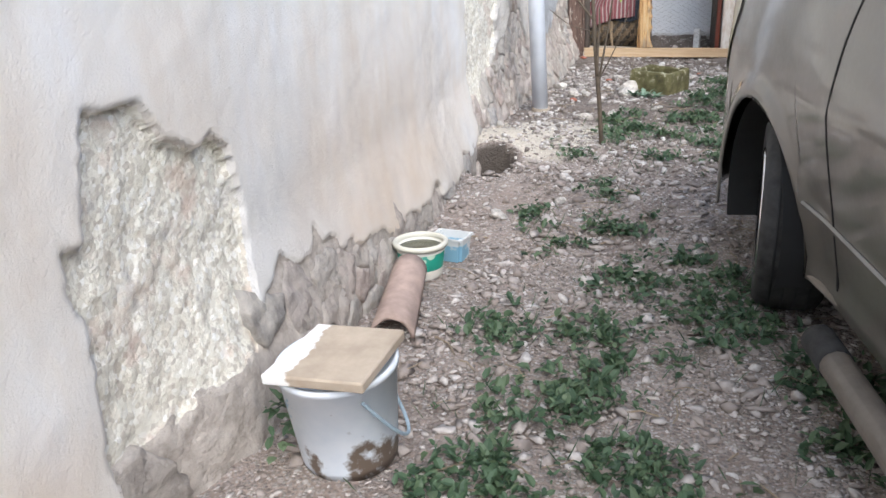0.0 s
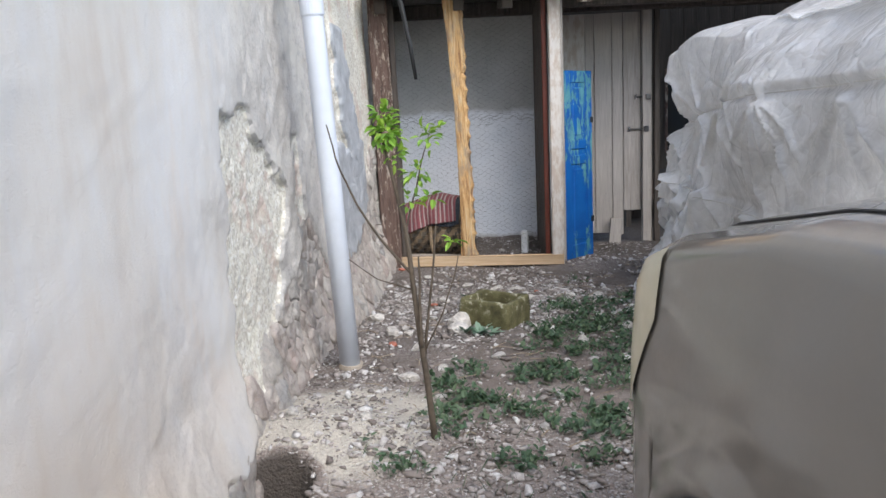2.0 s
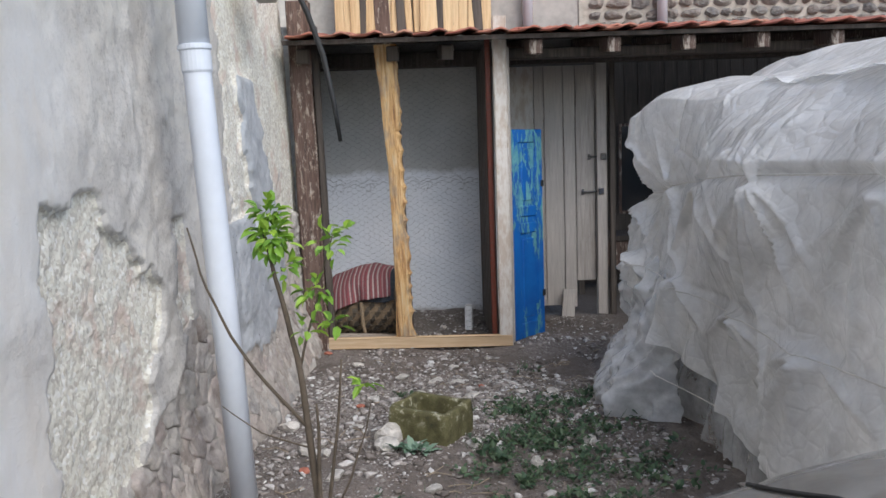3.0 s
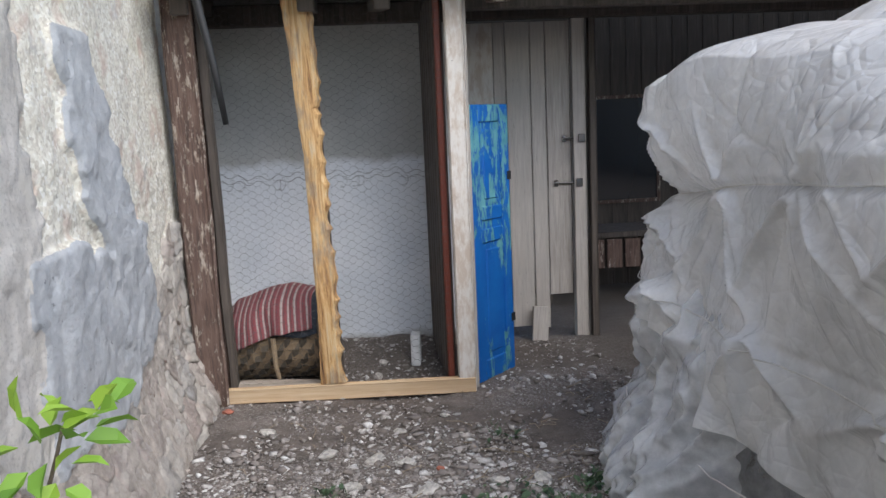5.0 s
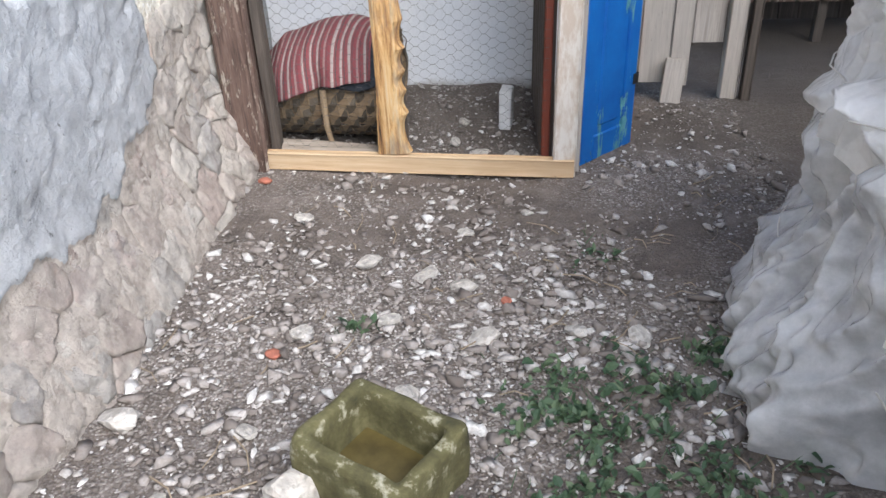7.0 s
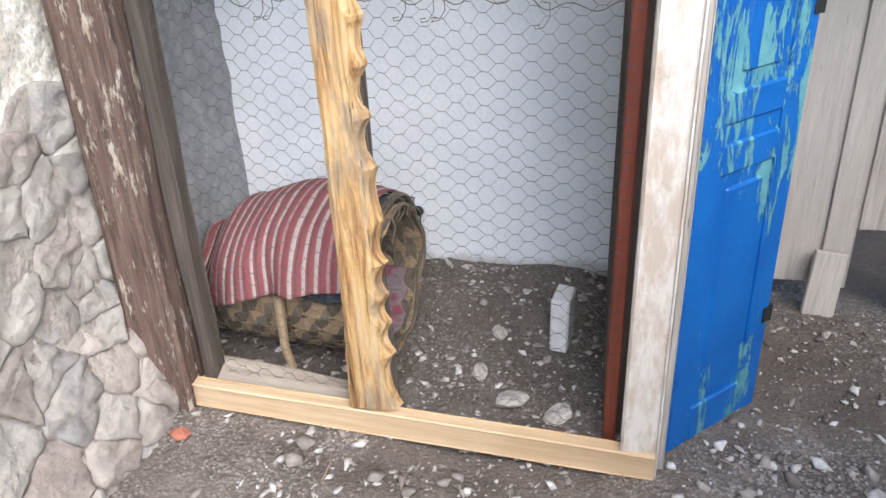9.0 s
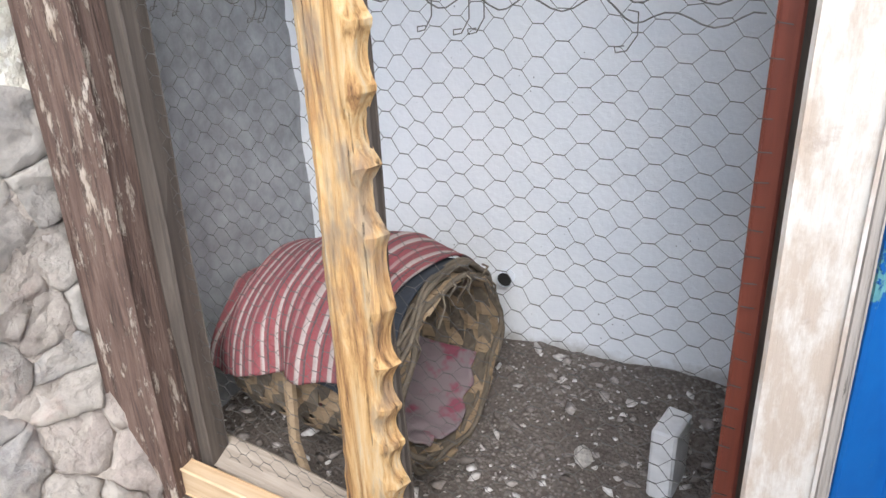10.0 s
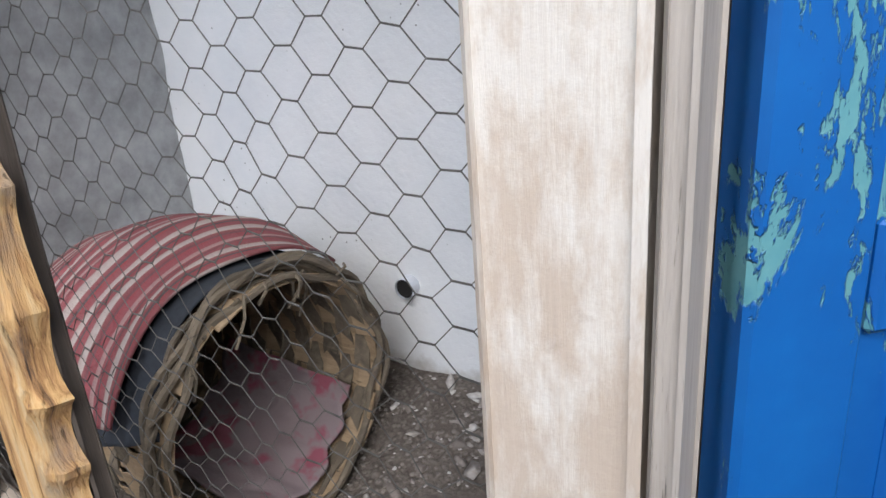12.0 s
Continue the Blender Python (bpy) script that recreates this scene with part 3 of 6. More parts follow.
cream = np.maximum.reduce([hole_a, smooth01(cream_b, -0.008, 0.008), smooth01(cream_c, -0.008, 0.008), 0.97 * smooth01(cream_d, -0.008, 0.008)])
cem = np.maximum(smooth01(np.minimum(0.2 - np.abs(WY - 7.55 + 0.25 * (WZ - 1.2)) + 2 * jag, 0.62 - np.abs(WZ - 1.35)), -0.03, 0.03),
                 smooth01(np.minimum(WY - 6.75 + jag, np.minimum(7.95 - WY + jag * 2, 1.15 - WZ + jag)), -0.02, 0.02))
cream = cream * (1 - cem * (WY > 6.5))
rubble = np.maximum(smooth01(foot - WZ + jag, -0.01, 0.01), 0)
grey = smooth01(WY + 0.3 * fbm(WY * 2, WZ * 2, 3, 3), 4.4, 5.4) * 0.9 + 0.5 * np.exp(-(((WY - 4.05) / 0.35) ** 2)) * smooth01(WZ, 1.3, 0.2)
bare = np.maximum(cream, rubble)
WX = wall_face(WY) - 0.028 * cream * (1 - rubble) - 0.018 * rubble + 0.012 * cem * (WY > 6.5)
WX = WX + 0.1 * smooth01(WZ, 0.45, -0.12) * smooth01(WY, 1.4, 1.8) + 0.06 * smooth01(WZ, 0.6, 0.0) * smooth01(WY, 6.4, 6.9)
WX = WX - 0.03 * (WZ - 0.8) * (WZ > 0.8) * smooth01(WY, 4, 6)
WX = WX + bare * (0.004 * fbm(WY * 9, WZ * 9, 3, 9) + 0.005 * fbm(WY * 33, WZ * 33, 2, 1)) + (1 - bare) * (0.008 * fbm(WY * 1.7, WZ * 1.7, 3, 5) + 0.0015 * fbm(WY * 16, WZ * 16, 2, 7)) + grey * (1 - bare) * (0.006 * fbm(WY * 13, WZ * 13, 3, 4) + 0.007 * smooth01(fbm(WY * 6, WZ * 6, 4, 19), 0.1, 0.25))
wall_west = new("wall_west", grid_mesh("wall_west", WX, WY, WZ, [M_WALL], {"cream": cream, "rubble": rubble, "cement": cem, "grey": np.clip(grey, 0, 1)}))
tagged(wall_west, "old house wall of flaking plaster over rubble stone", "wall", kind="structure")
part("core", box(-1.75, -1.31, -6, 8.72, -0.3, 5.4, 0), M_WALL, wall_west, "rubble core of the wall")

# Two unseen walls, added to darken the mirror's reflection and hide the horizon.
wall_south = new("wall_south", mesh_of("wall_south", box(-10, 9, -9.3, -9.0, -0.3, 3.4, 0), M_WALL))
tagged(wall_south, "unseen plain plastered wall added behind to darken the mirror's reflection", "wall", kind="structure")
wall_yard = new("wall_yard", mesh_of("wall_yard", box(8.7, 9.0, -9.0, 12, -0.3, 2.4, 0), M_WALL))
tagged(wall_yard, "unseen plain plastered wall added on the yard's far side", "wall", kind="structure")

# ---- the lean-to: walls and roof ----
FRONT = 8.57


def front(x):
    """y of the lean-to's front line, slightly skew to the yard."""
    return FRONT - 0.09 * (x + 0.2)


wall_north = new("wall_north", mesh_of("wall_north", box(-1.75, 0.62, 9.47, 9.72, -0.2, 2.46, 0.0), M_COOP))
tagged(wall_north, "coop back wall, pale blue limewash below bare cement", "wall", kind="structure")
cy, cz = axis_steps((8.66, 9.47, 0.02)), axis_steps((-0.1, 2.46, 0.02))
CY, CZ = np.meshgrid(cy, cz, indexing="ij")
M_ROUGHCEM = plain("rough_cement_render", (0.33, 0.34, 0.35), 0.92, grain=22, amount=0.35, bump=0.6, dist=0.01)
wall_coop_west = new("wall_coop_west", grid_mesh("wall_coop_west", -1.03 + 0.012 * fbm(CY * 7, CZ * 7, 4, 3), CY, CZ, [M_ROUGHCEM]))
tagged(wall_coop_west, "rough grey cement-rendered side wall of the coop", "wall", kind="structure")
part("core", box(-1.75, -1.06, 8.72, 9.47, -0.2, 2.46, 0), M_ROUGHCEM, wall_coop_west)
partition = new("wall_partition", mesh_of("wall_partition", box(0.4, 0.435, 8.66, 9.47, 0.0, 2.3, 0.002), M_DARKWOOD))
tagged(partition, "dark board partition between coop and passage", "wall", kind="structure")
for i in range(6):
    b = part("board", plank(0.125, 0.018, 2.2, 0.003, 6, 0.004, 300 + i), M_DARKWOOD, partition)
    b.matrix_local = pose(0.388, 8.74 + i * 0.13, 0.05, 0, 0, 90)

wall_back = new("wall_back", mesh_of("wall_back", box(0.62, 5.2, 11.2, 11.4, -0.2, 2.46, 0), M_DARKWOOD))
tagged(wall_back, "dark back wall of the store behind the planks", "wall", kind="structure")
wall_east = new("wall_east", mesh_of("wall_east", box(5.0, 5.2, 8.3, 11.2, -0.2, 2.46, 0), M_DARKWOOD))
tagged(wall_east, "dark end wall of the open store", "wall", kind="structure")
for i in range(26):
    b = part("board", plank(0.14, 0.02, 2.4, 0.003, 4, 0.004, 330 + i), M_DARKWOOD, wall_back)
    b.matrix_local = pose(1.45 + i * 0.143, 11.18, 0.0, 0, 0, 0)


# ---- camera's far view above the roof ----
def masonry_material():
    n = Nodes("field_masonry_mortar", 0.9)
    n.colour(n.ramp(n.noise(20, 5), (0.3, (0.34, 0.3, 0.25)), (0.7, (0.55, 0.5, 0.43))))
    n.bump(n.noise(40, 4), 0.4, 0.01)
    return n.mat


M_MASON = masonry_material()
M_PLASTER2 = plain("grey_plaster", (0.45, 0.42, 0.385), 0.9, grain=8, amount=0.3)
wall_upper = new("wall_upper", mesh_of("wall_upper", box(-1.75, 6.5, 9.74, 10.1, 2.3, 5.2, 0), M_PLASTER2))
tagged(wall_upper, "upper house wall of grey plaster and field stone", "wall", kind="structure")
part("masonry_bed", box(1.32, 6.5, 9.725, 9.745, 2.35, 5.2, 0), M_MASON, wall_upper)
part("pale_render", box(-1.75, -0.78, 9.722, 9.745, 2.35, 5.2, 0), plain("pale_render", (0.62, 0.58, 0.52), 0.9, grain=14, amount=0.25, bump=0.5), wall_upper)
rng = random.Random(5)
stone_meshes = [mesh_of("stone", rock(40 + i, 2, 0.25), M_FIELD) for i in range(8)]
zrow = 2.42
while zrow < 3.0:
    hgt = rng.uniform(0.06, 0.1)
    x = 1.36 + rng.uniform(0, 0.1)
    while x < 4.8:
        w = rng.uniform(0.08, 0.22)
        s = part("stone", rng.choice(stone_meshes), None, wall_upper)
        s.matrix_local = pose(x + w / 2, 9.725, zrow + hgt / 2, rng.uniform(-8, 8), rng.uniform(-6, 6), 0) @ Matrix.Diagonal((w * 1.12, 0.09, hgt * 1.12, 1))
        x += w + 0.012
    zrow += hgt + 0.01

# roof: beam, rafters, boards and tiles
roof = thing("roof", Matrix(), "low lean-to roof of red clay tiles on dark rafters", "roof", kind="structure")


def roof_z(y):
    return 2.3 + (y - 8.3) * 0.12


deck = box(-1.06, 5.3, 0, 1.0, -0.03, 0.0, 0)
for v in deck.verts:
    yy = 8.28 + v.co.y * 1.45
    v.co = Vector((v.co.x, yy, roof_z(yy) + v.co.z))
part("boarding", deck, M_DARKWOOD, roof, "dark boards under the tiles")
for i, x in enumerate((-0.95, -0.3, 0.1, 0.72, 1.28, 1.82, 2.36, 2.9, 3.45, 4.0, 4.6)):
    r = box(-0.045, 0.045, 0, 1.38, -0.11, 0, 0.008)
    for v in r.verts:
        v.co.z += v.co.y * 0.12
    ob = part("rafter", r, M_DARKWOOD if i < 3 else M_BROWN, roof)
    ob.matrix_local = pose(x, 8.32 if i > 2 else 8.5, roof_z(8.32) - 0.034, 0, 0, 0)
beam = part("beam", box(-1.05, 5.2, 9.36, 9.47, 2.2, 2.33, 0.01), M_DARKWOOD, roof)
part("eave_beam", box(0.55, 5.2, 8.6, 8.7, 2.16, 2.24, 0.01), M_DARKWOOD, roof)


def tile_bm(seed):
    """A curved clay roof tile with its roll, 0.4 long."""
    bm = bmesh.new()
    prof = [(-0.115, 0.0), (-0.1, 0.006), (-0.05, 0.004), (-0.01, 0.008), (0.02, 0.022), (0.055, 0.032), (0.09, 0.024), (0.115, 0.01)]
    rows = []
    for yy, dz in ((0.0, 0.012), (0.4, 0.0)):
        rows.append([bm.verts.new((x, yy, z + dz)) for x, z in prof] + [bm.verts.new((x, yy, z + dz - 0.014)) for x, z in reversed(prof)])
    k = len(rows[0])
    for j in range(k):
        bm.faces.new((rows[0][j], rows[0][(j + 1) % k], rows[1][(j + 1) % k], rows[1][j]))
    bm.faces.new(rows[0][::-1])
    bm.faces.new(rows[1])
    bmesh.ops.recalc_face_normals(bm, faces=bm.faces)
    return bm


def tile_material():
    n = Nodes("weathered_clay_tile", 0.85)
    c = n.ramp(n.random(), (0.0, (0.28, 0.1, 0.075)), (0.4, (0.4, 0.13, 0.09)), (0.75, (0.46, 0.19, 0.13)), (1.0, (0.5, 0.28, 0.2)))
    n.colour(n.mix(n.step(n.noise(16, 5), 0.5, 0.75), c, (0.2, 0.13, 0.1)))
    n.bump(n.noise(40, 4), 0.4, 0.006)
    return n.mat


tile_me = mesh_of("tile", tile_bm(0), tile_material(), True)
for row in range(4):
    for i in range(28):
        yy = 8.22 + row * 0.34
        t = part("tile", tile_me, None, roof)
        t.matrix_local = pose(-0.92 + i * 0.222 + rng.uniform(-0.01, 0.01), yy + rng.uniform(-0.02, 0.02), roof_z(yy) + 0.012 + row * 0.004, 6.8 + rng.uniform(-1.5, 1.5), rng.uniform(-2, 2), rng.uniform(-2, 2))

# ---- posts and sill of the coop front ----
post = thing("corner_post", pose(-0.955, 8.63, 0.0), "weathered brown squared timber post against the wall", "post")
part("timber", plank(0.165, 0.15, 2.62, 0.012, 16, 0.012, 1), M_BROWN, post)
strip = part("batten", plank(0.045, 0.07, 2.45, 0.004, 10, 0.01, 2), M_DARKWOOD, post, "dark batten nailed beside the post")
strip.matrix_local = pose(0.1, 0.06, 0.0)
post.matrix_world = pose(-0.955, 8.63, 0.0, 0, -0.6, 0)

sill = thing("sill_board", pose(-0.205, front(-0.2) - 0.01, 0.02, 0, 0, -5.15), "pale pine board along the foot of the coop", "board")
sb = plank(0.086, 0.05, 1.46, 0.005, 10, 0.004, 3)
for v in sb.verts:
    v.co = Vector((v.co.z - 0.73, v.co.y, v.co.x + 0.043))
part("board", sb, M_PINE, sill)


def slab_bm(w, d, h, seed):
    """A sawn slab with one waney, scalloped edge."""
    bm = bmesh.new()
    n = 200
    rings = []
    for i in range(n + 1):
        z = h * i / n
        ph = z / 0.125 + 1.3 * noise.noise((seed, z * 2.6, 0))
        scallop = abs(math.sin(math.pi * ph)) ** 0.75 * 0.03 * (0.8 + 0.5 * noise.noise((z * 4, seed, 7)))
        if z > 1.55:
            scallop *= 0.55
        xr = w / 2 + 0.018 - scallop + 0.01 * noise.noise((z * 5, seed, 3))
        wz_ = float(np.interp(z, (0, 0.3, 1.3, 2.2), (0.128, 0.108, 0.098, 0.145)))
        xl = w / 2 - wz_ + 0.008 * noise.noise((z * 3, seed + 5, 0)) + 0.004 * noise.noise((z * 25, seed, 0))
        yo = 0.012 * noise.noise((z * 1.5, 9, seed))
        rings.append([bm.verts.new(c) for c in ((xl, -d / 2 + yo + 0.008, z), (xl + 0.012, -d / 2 + yo, z), (xl + wz_ * 0.45, -d / 2 - 0.003 + yo, z), (xr - 0.02, -d / 2 - 0.002 + yo, z), (xr, -d / 4 + yo, z), (xr + 0.012, d / 2 + yo, z), (xl, d / 2 + yo, z))])
    for a, b in zip(rings, rings[1:]):
        for j in range(7):
            bm.faces.new((a[j], a[(j + 1) % 7], b[(j + 1) % 7], b[j]))
    bm.faces.new(rings[0][::-1])
    bm.faces.new(rings[-1])
    bmesh.ops.recalc_face_normals(bm, faces=bm.faces)
    return bm


cpost = thing("slab_post", pose(-0.3, 8.575, 0.11, 0, -1.6, 0), "orange debarked slab post with a scalloped waney edge", "post")
part("slab", slab_bm(0.135, 0.04, 2.18, 4), M_SLAB, cpost)
bk = part("backing_board", plank(0.1, 0.03, 2.35, 0.004, 16, 0.01, 6), M_DARKWOOD, cpost, "dark board behind the slab")
bk.matrix_local = pose(0.03, 0.037, -0.07)
up = part("upper_board", plank(0.105, 0.03, 0.65, 0.004, 6, 0.006, 7), M_BROWN, cpost, "brown upper board")
up.matrix_local = pose(0.0, -0.036 + 0.036, 2.18)

ppost = thing("pale_post", pose(0.478, 8.52, 0.02), "pale planed timber post with raw streaks", "post")
part("timber", plank(0.1, 0.07, 2.44, 0.006, 12, 0.003, 8), M_PALE, ppost)
f1 = part("fillet", plank(0.018, 0.05, 2.2, 0.003, 8, 0.002, 9), M_GREYWOOD, ppost, "grey-brown fillet along the post")
f1.matrix_local = pose(0.0595, 0.005, 0.02)
rpost = thing("red_post", pose(0.398, 8.6, 0.03), "red-brown painted post dotted with white specks", "post")
part("timber", plank(0.036, 0.026, 2.3, 0.004, 10, 0.003, 10), M_REDWOOD, rpost)

# ---- plank door in the passage ----
pdoor = thing("plank_door", pose(0, 9.5, 0.0), "closed grey plank door with steel bolts and a gap below", "door")
edges = (0.56, 0.87, 0.955, 1.12, 1.225, 1.392)
for i, (a, b) in enumerate(zip(edges, edges[1:])):
    low = 0.12 if i < 4 else 0.335
    if i == 3:
        low = 0.1
    pl = part("plank", plank(b - a - 0.005, 0.024, 2.19 - low, 0.003, 8, 0.002, 20 + i), M_PALE if i == 0 else M_GREYWOOD, pdoor)
    pl.matrix_local = pose((a + b) / 2, 0.0, low)
fr = part("door_post", plank(0.09, 0.07, 2.2, 0.005, 8, 0.003, 30), M_GREYWOOD, pdoor, "greyer door post beside the leaf")
fr.matrix_local = pose(1.443, -0.02, 0.0)
part("ledge", box(0.6, 1.38, 0.02, 0.05, 1.75, 1.85, 0.003), M_GREYWOOD, pdoor)
for z, x0, x1 in ((1.41, 1.33, 1.46), (1.11, 1.27, 1.44)):
    bolt = part("bolt", tube([(x0, -0.03, z), (x1, -0.03, z)], 0.008, 8), M_STEEL, pdoor, "steel sliding bolt")
    part("plate", box(x1 - 0.03, x1 + 0.015, -0.065, -0.055, z - 0.028, z + 0.028, 0.002), M_CHROME, bolt)
    part("plate", box(x0, x0 + 0.022, -0.03, -0.013, z - 0.022, z + 0.022, 0.002), M_CHROME, bolt)

# ---- blue door leaf leaning open beside the pale post ----
bdoor = thing("blue_door", pose(0.545, 8.595, 0.03, 0, 0, 45.5), "narrow panelled door leaf in flaking bright blue paint, standing open", "door")
BW, BH = 0.385, 1.615
part("leaf", box(0, BW, -0.012, 0.012, 0, BH, 0.002), M_BLUE, bdoor)
for name, x0, x1, z0, z1 in (("stile", 0, 0.085, 0, BH), ("stile", BW - 0.085, BW, 0, BH), ("rail", 0.087, BW - 0.087, BH - 0.1, BH), ("rail", 0.087, BW - 0.087, 0, 0.12), ("rail", 0.087, BW - 0.087, 0.82, 0.9), ("rail", 0.087, BW - 0.087, 0.95, 1.03)):
    part(name, box(x0, x1, -0.022, 0.022, z0, z1, 0.005), M_BLUE, bdoor)
for z0, z1 in ((0.16, 0.78), (1.07, BH - 0.14)):
    part("panel", box(0.12, BW - 0.12, -0.02, 0.016, z0, z1, 0.007), M_BLUE, bdoor)
for z in (0.3, 1.17):
    hg = part("hinge", tube([(BW + 0.004, -0.02, z), (BW + 0.004, -0.02, z + 0.05)], 0.009, 8), M_BLACK, bdoor, "small dark hinge")
    part("leaf_plate", box(BW - 0.03, BW, -0.027, -0.023, z, z + 0.05, 0.001), M_BLACK, hg)


# ---- the van, parked beside the path ----
def van_material_set():
    glass = Nodes("dark_car_glass", 0.06)
    glass.colour((0.012, 0.014, 0.016))
    tyre = plain("dusty_tyre", (0.045, 0.044, 0.043), 0.85, grain=26, amount=0.6, bump=0.5)
    lamp = plain("yellowed_lamp_lens", (0.62, 0.57, 0.42), 0.15, grain=8, amount=0.15, bump=0.02)
    return glass.mat, tyre, lamp


M_GLASS, M_TYRE, M_LAMP = van_material_set()
M_ALLOY = plain("alloy_rim", (0.55, 0.54, 0.52), 0.3, 0.9, grain=20, amount=0.2, bump=0.03)
M_LINER = plain("wheel_arch_liner", (0.02, 0.02, 0.02), 0.8, grain=20, amount=0.3)
M_STEP = plain("dusty_step_tube", (0.25, 0.22, 0.19), 0.5, 0.2, grain=14, amount=0.35)
VW = 1.76
van = thing("van", pose(0.15, 2.95, -0.105, 0, 0, 7.0), "dusty grey-beige people carrier parked beside the path", "van")


def hood_z(y):
    return np.interp(y, (-4, -1.0, -0.5, 0.0, 0.4, 0.62, 0.78, 0.9, 0.97), (1.27, 1.27, 1.27, 1.235, 1.16, 1.085, 1.01, 0.93, 0.84))


def nose_in(y):
    """How far the side curves in towards the nose and the tail."""
    return 0.88 * np.clip((y - 0.3) / 0.7, 0, 1) ** 4.2 + 0.25 * np.clip((-y - 3.0) / 0.75, 0, 1) ** 3


def side_x(y, z):
    flare = 0.022 * np.exp(-((np.hypot(y, z - 0.33) - 0.41) / 0.05) ** 2)
    return nose_in(y) + 0.11 * np.clip((0.82 - z) / 0.5, 0, 1) ** 1.2 * smooth01(y, 0.15, -0.3) + 0.05 * np.clip((z - 0.72) / 0.5, 0, 1) ** 2 - flare


def arch(y, yc, r=0.39):
    return np.where(np.abs(y - yc) < r, 0.33 + np.sqrt(np.maximum(r * r - (y - yc) ** 2, 0)), 0)


def side_sheet(mirrored):
    ys = np.unique(np.concatenate((np.linspace(-3.72, 0.97, 120), *[yc + 0.39 * np.sin(np.linspace(-1, 1, 41) * math.pi / 2) for yc in (0.0, -2.85)], [0.3901, -0.3901, -2.4599, -3.2401])))
    low = np.maximum(np.interp(ys, (-3.8, -0.42, 0.4, 0.97), (0.25, 0.25, 0.24, 0.28)), np.maximum(arch(ys, 0), arch(ys, -2.85)))
    t = np.linspace(0, 1, 30)
    Y = np.repeat(ys[:, None], 30, 1)
    Z = low[:, None] + (hood_z(ys) - low)[:, None] * t[None, :]
    X = side_x(Y, Z)
    top = smooth01(Z, hood_z(Y) - 0.05, hood_z(Y))
    X = X + 0.045 * top ** 2 * (Y > -1.0)
    if mirrored:
        X = VW - X
    return X, Y, Z


for flip in (False, True):
    X, Y, Z = side_sheet(flip)
    ob = part("side_panel", grid_mesh("side_panel", X, Y, Z, [M_PAINT]), None, van)
    so = ob.modifiers.new("thickness", "SOLIDIFY")
    so.thickness, so.offset = 0.008, 0
# bonnet from edge to edge, arched across and sloping to the nose
hy = np.linspace(-0.55, 0.97, 40)
hu = np.linspace(-1, 1, 41)
HY, HU = np.meshgrid(hy, hu, indexing="ij")
edge = side_x(HY, hood_z(HY)) + 0.045
HX = VW / 2 + HU * (VW / 2 - edge)
HZ = hood_z(HY) + 0.075 * (1 - np.abs(HU) ** 2.2) - 0.006 * np.exp(-((np.abs(HU) - 0.86) / 0.02) ** 2) * (HY < 0.8)
part("bonnet", grid_mesh("bonnet", HX, HY, HZ, [M_PAINT]), None, van)
for s in (-1, 1):
    pts = [(VW / 2 + s * 0.86 * (VW / 2 - float(side_x(np.array(y), hood_z(np.array(y)))) - 0.045), y, float(hood_z(np.array(y))) + 0.0205) for y in np.linspace(-0.5, 0.72, 20)]
    part("bonnet_gap", tube(pts, 0.0035, 6), M_BLACK, van, "dark shut line of the bonnet")
# front bumper across the nose
by = np.linspace(-1, 1, 41)
bz = np.linspace(0.2, 0.83, 14)
BU, BZ = np.meshgrid(by, bz, indexing="ij")
part("bumper", grid_mesh("bumper", VW / 2 + BU * (VW / 2 - 0.01 - nose_in(np.full_like(BU, 0.96))), 0.965 + 0.035 * np.sqrt(1 - 0.9 * BU ** 2) + 0.02 * np.sin((BZ - 0.2) * 5), BZ, [M_PAINT]), None, van)
part("underbody", box(0.16, VW - 0.16, -3.6, 0.85, 0.2, 0.5, 0.02), M_LINER, van, "black underside")
part("floor_pan", box(0.26, VW - 0.26, -3.55, 0.45, 0.5, 0.95, 0.02), M_LINER, van)
# cabin: screen, side glass, roof
cab = bmesh.new()
sec = [(-0.42, 1.25, 0.08), (-1.25, 1.78, 0.2), (-1.6, 1.84, 0.21), (-3.3, 1.82, 0.22), (-3.68, 1.25, 0.1)]
L = [cab.verts.new((i, y, z)) for y, z, i in sec]
R = [cab.verts.new((VW - i, y, z)) for y, z, i in sec]
for i in range(4):
    cab.faces.new((L[i], R[i], R[i + 1], L[i + 1]))
cab.faces.new(L)
cab.faces.new(R[::-1])
bmesh.ops.recalc_face_normals(cab, faces=cab.faces)
part("cabin_glass", cab, M_GLASS, van, "dark tinted windows")
rb = bmesh.new()
part("roof", box(0.2, VW - 0.2, -3.35, -1.2, 1.8, 1.87, 0.03, rb, seg=3), M_PAINT, van)
for s in (0, 1):
    fx = (lambda v: v) if s == 0 else (lambda v: VW - v)
    part("pillar", tube([(fx(0.07), -0.4, 1.235), (fx(0.135), -0.8, 1.52), (fx(0.2), -1.25, 1.8)], 0.035, 8), M_PAINT, van)
    part("pillar", tube([(fx(0.085), -1.75, 1.23), (fx(0.2), -1.8, 1.82)], 0.03, 8), M_PAINT, van)
    part("window_seal", tube([(fx(0.06), -0.5, 1.25), (fx(0.06), -3.6, 1.25)], 0.012, 6), M_BLACK, van)
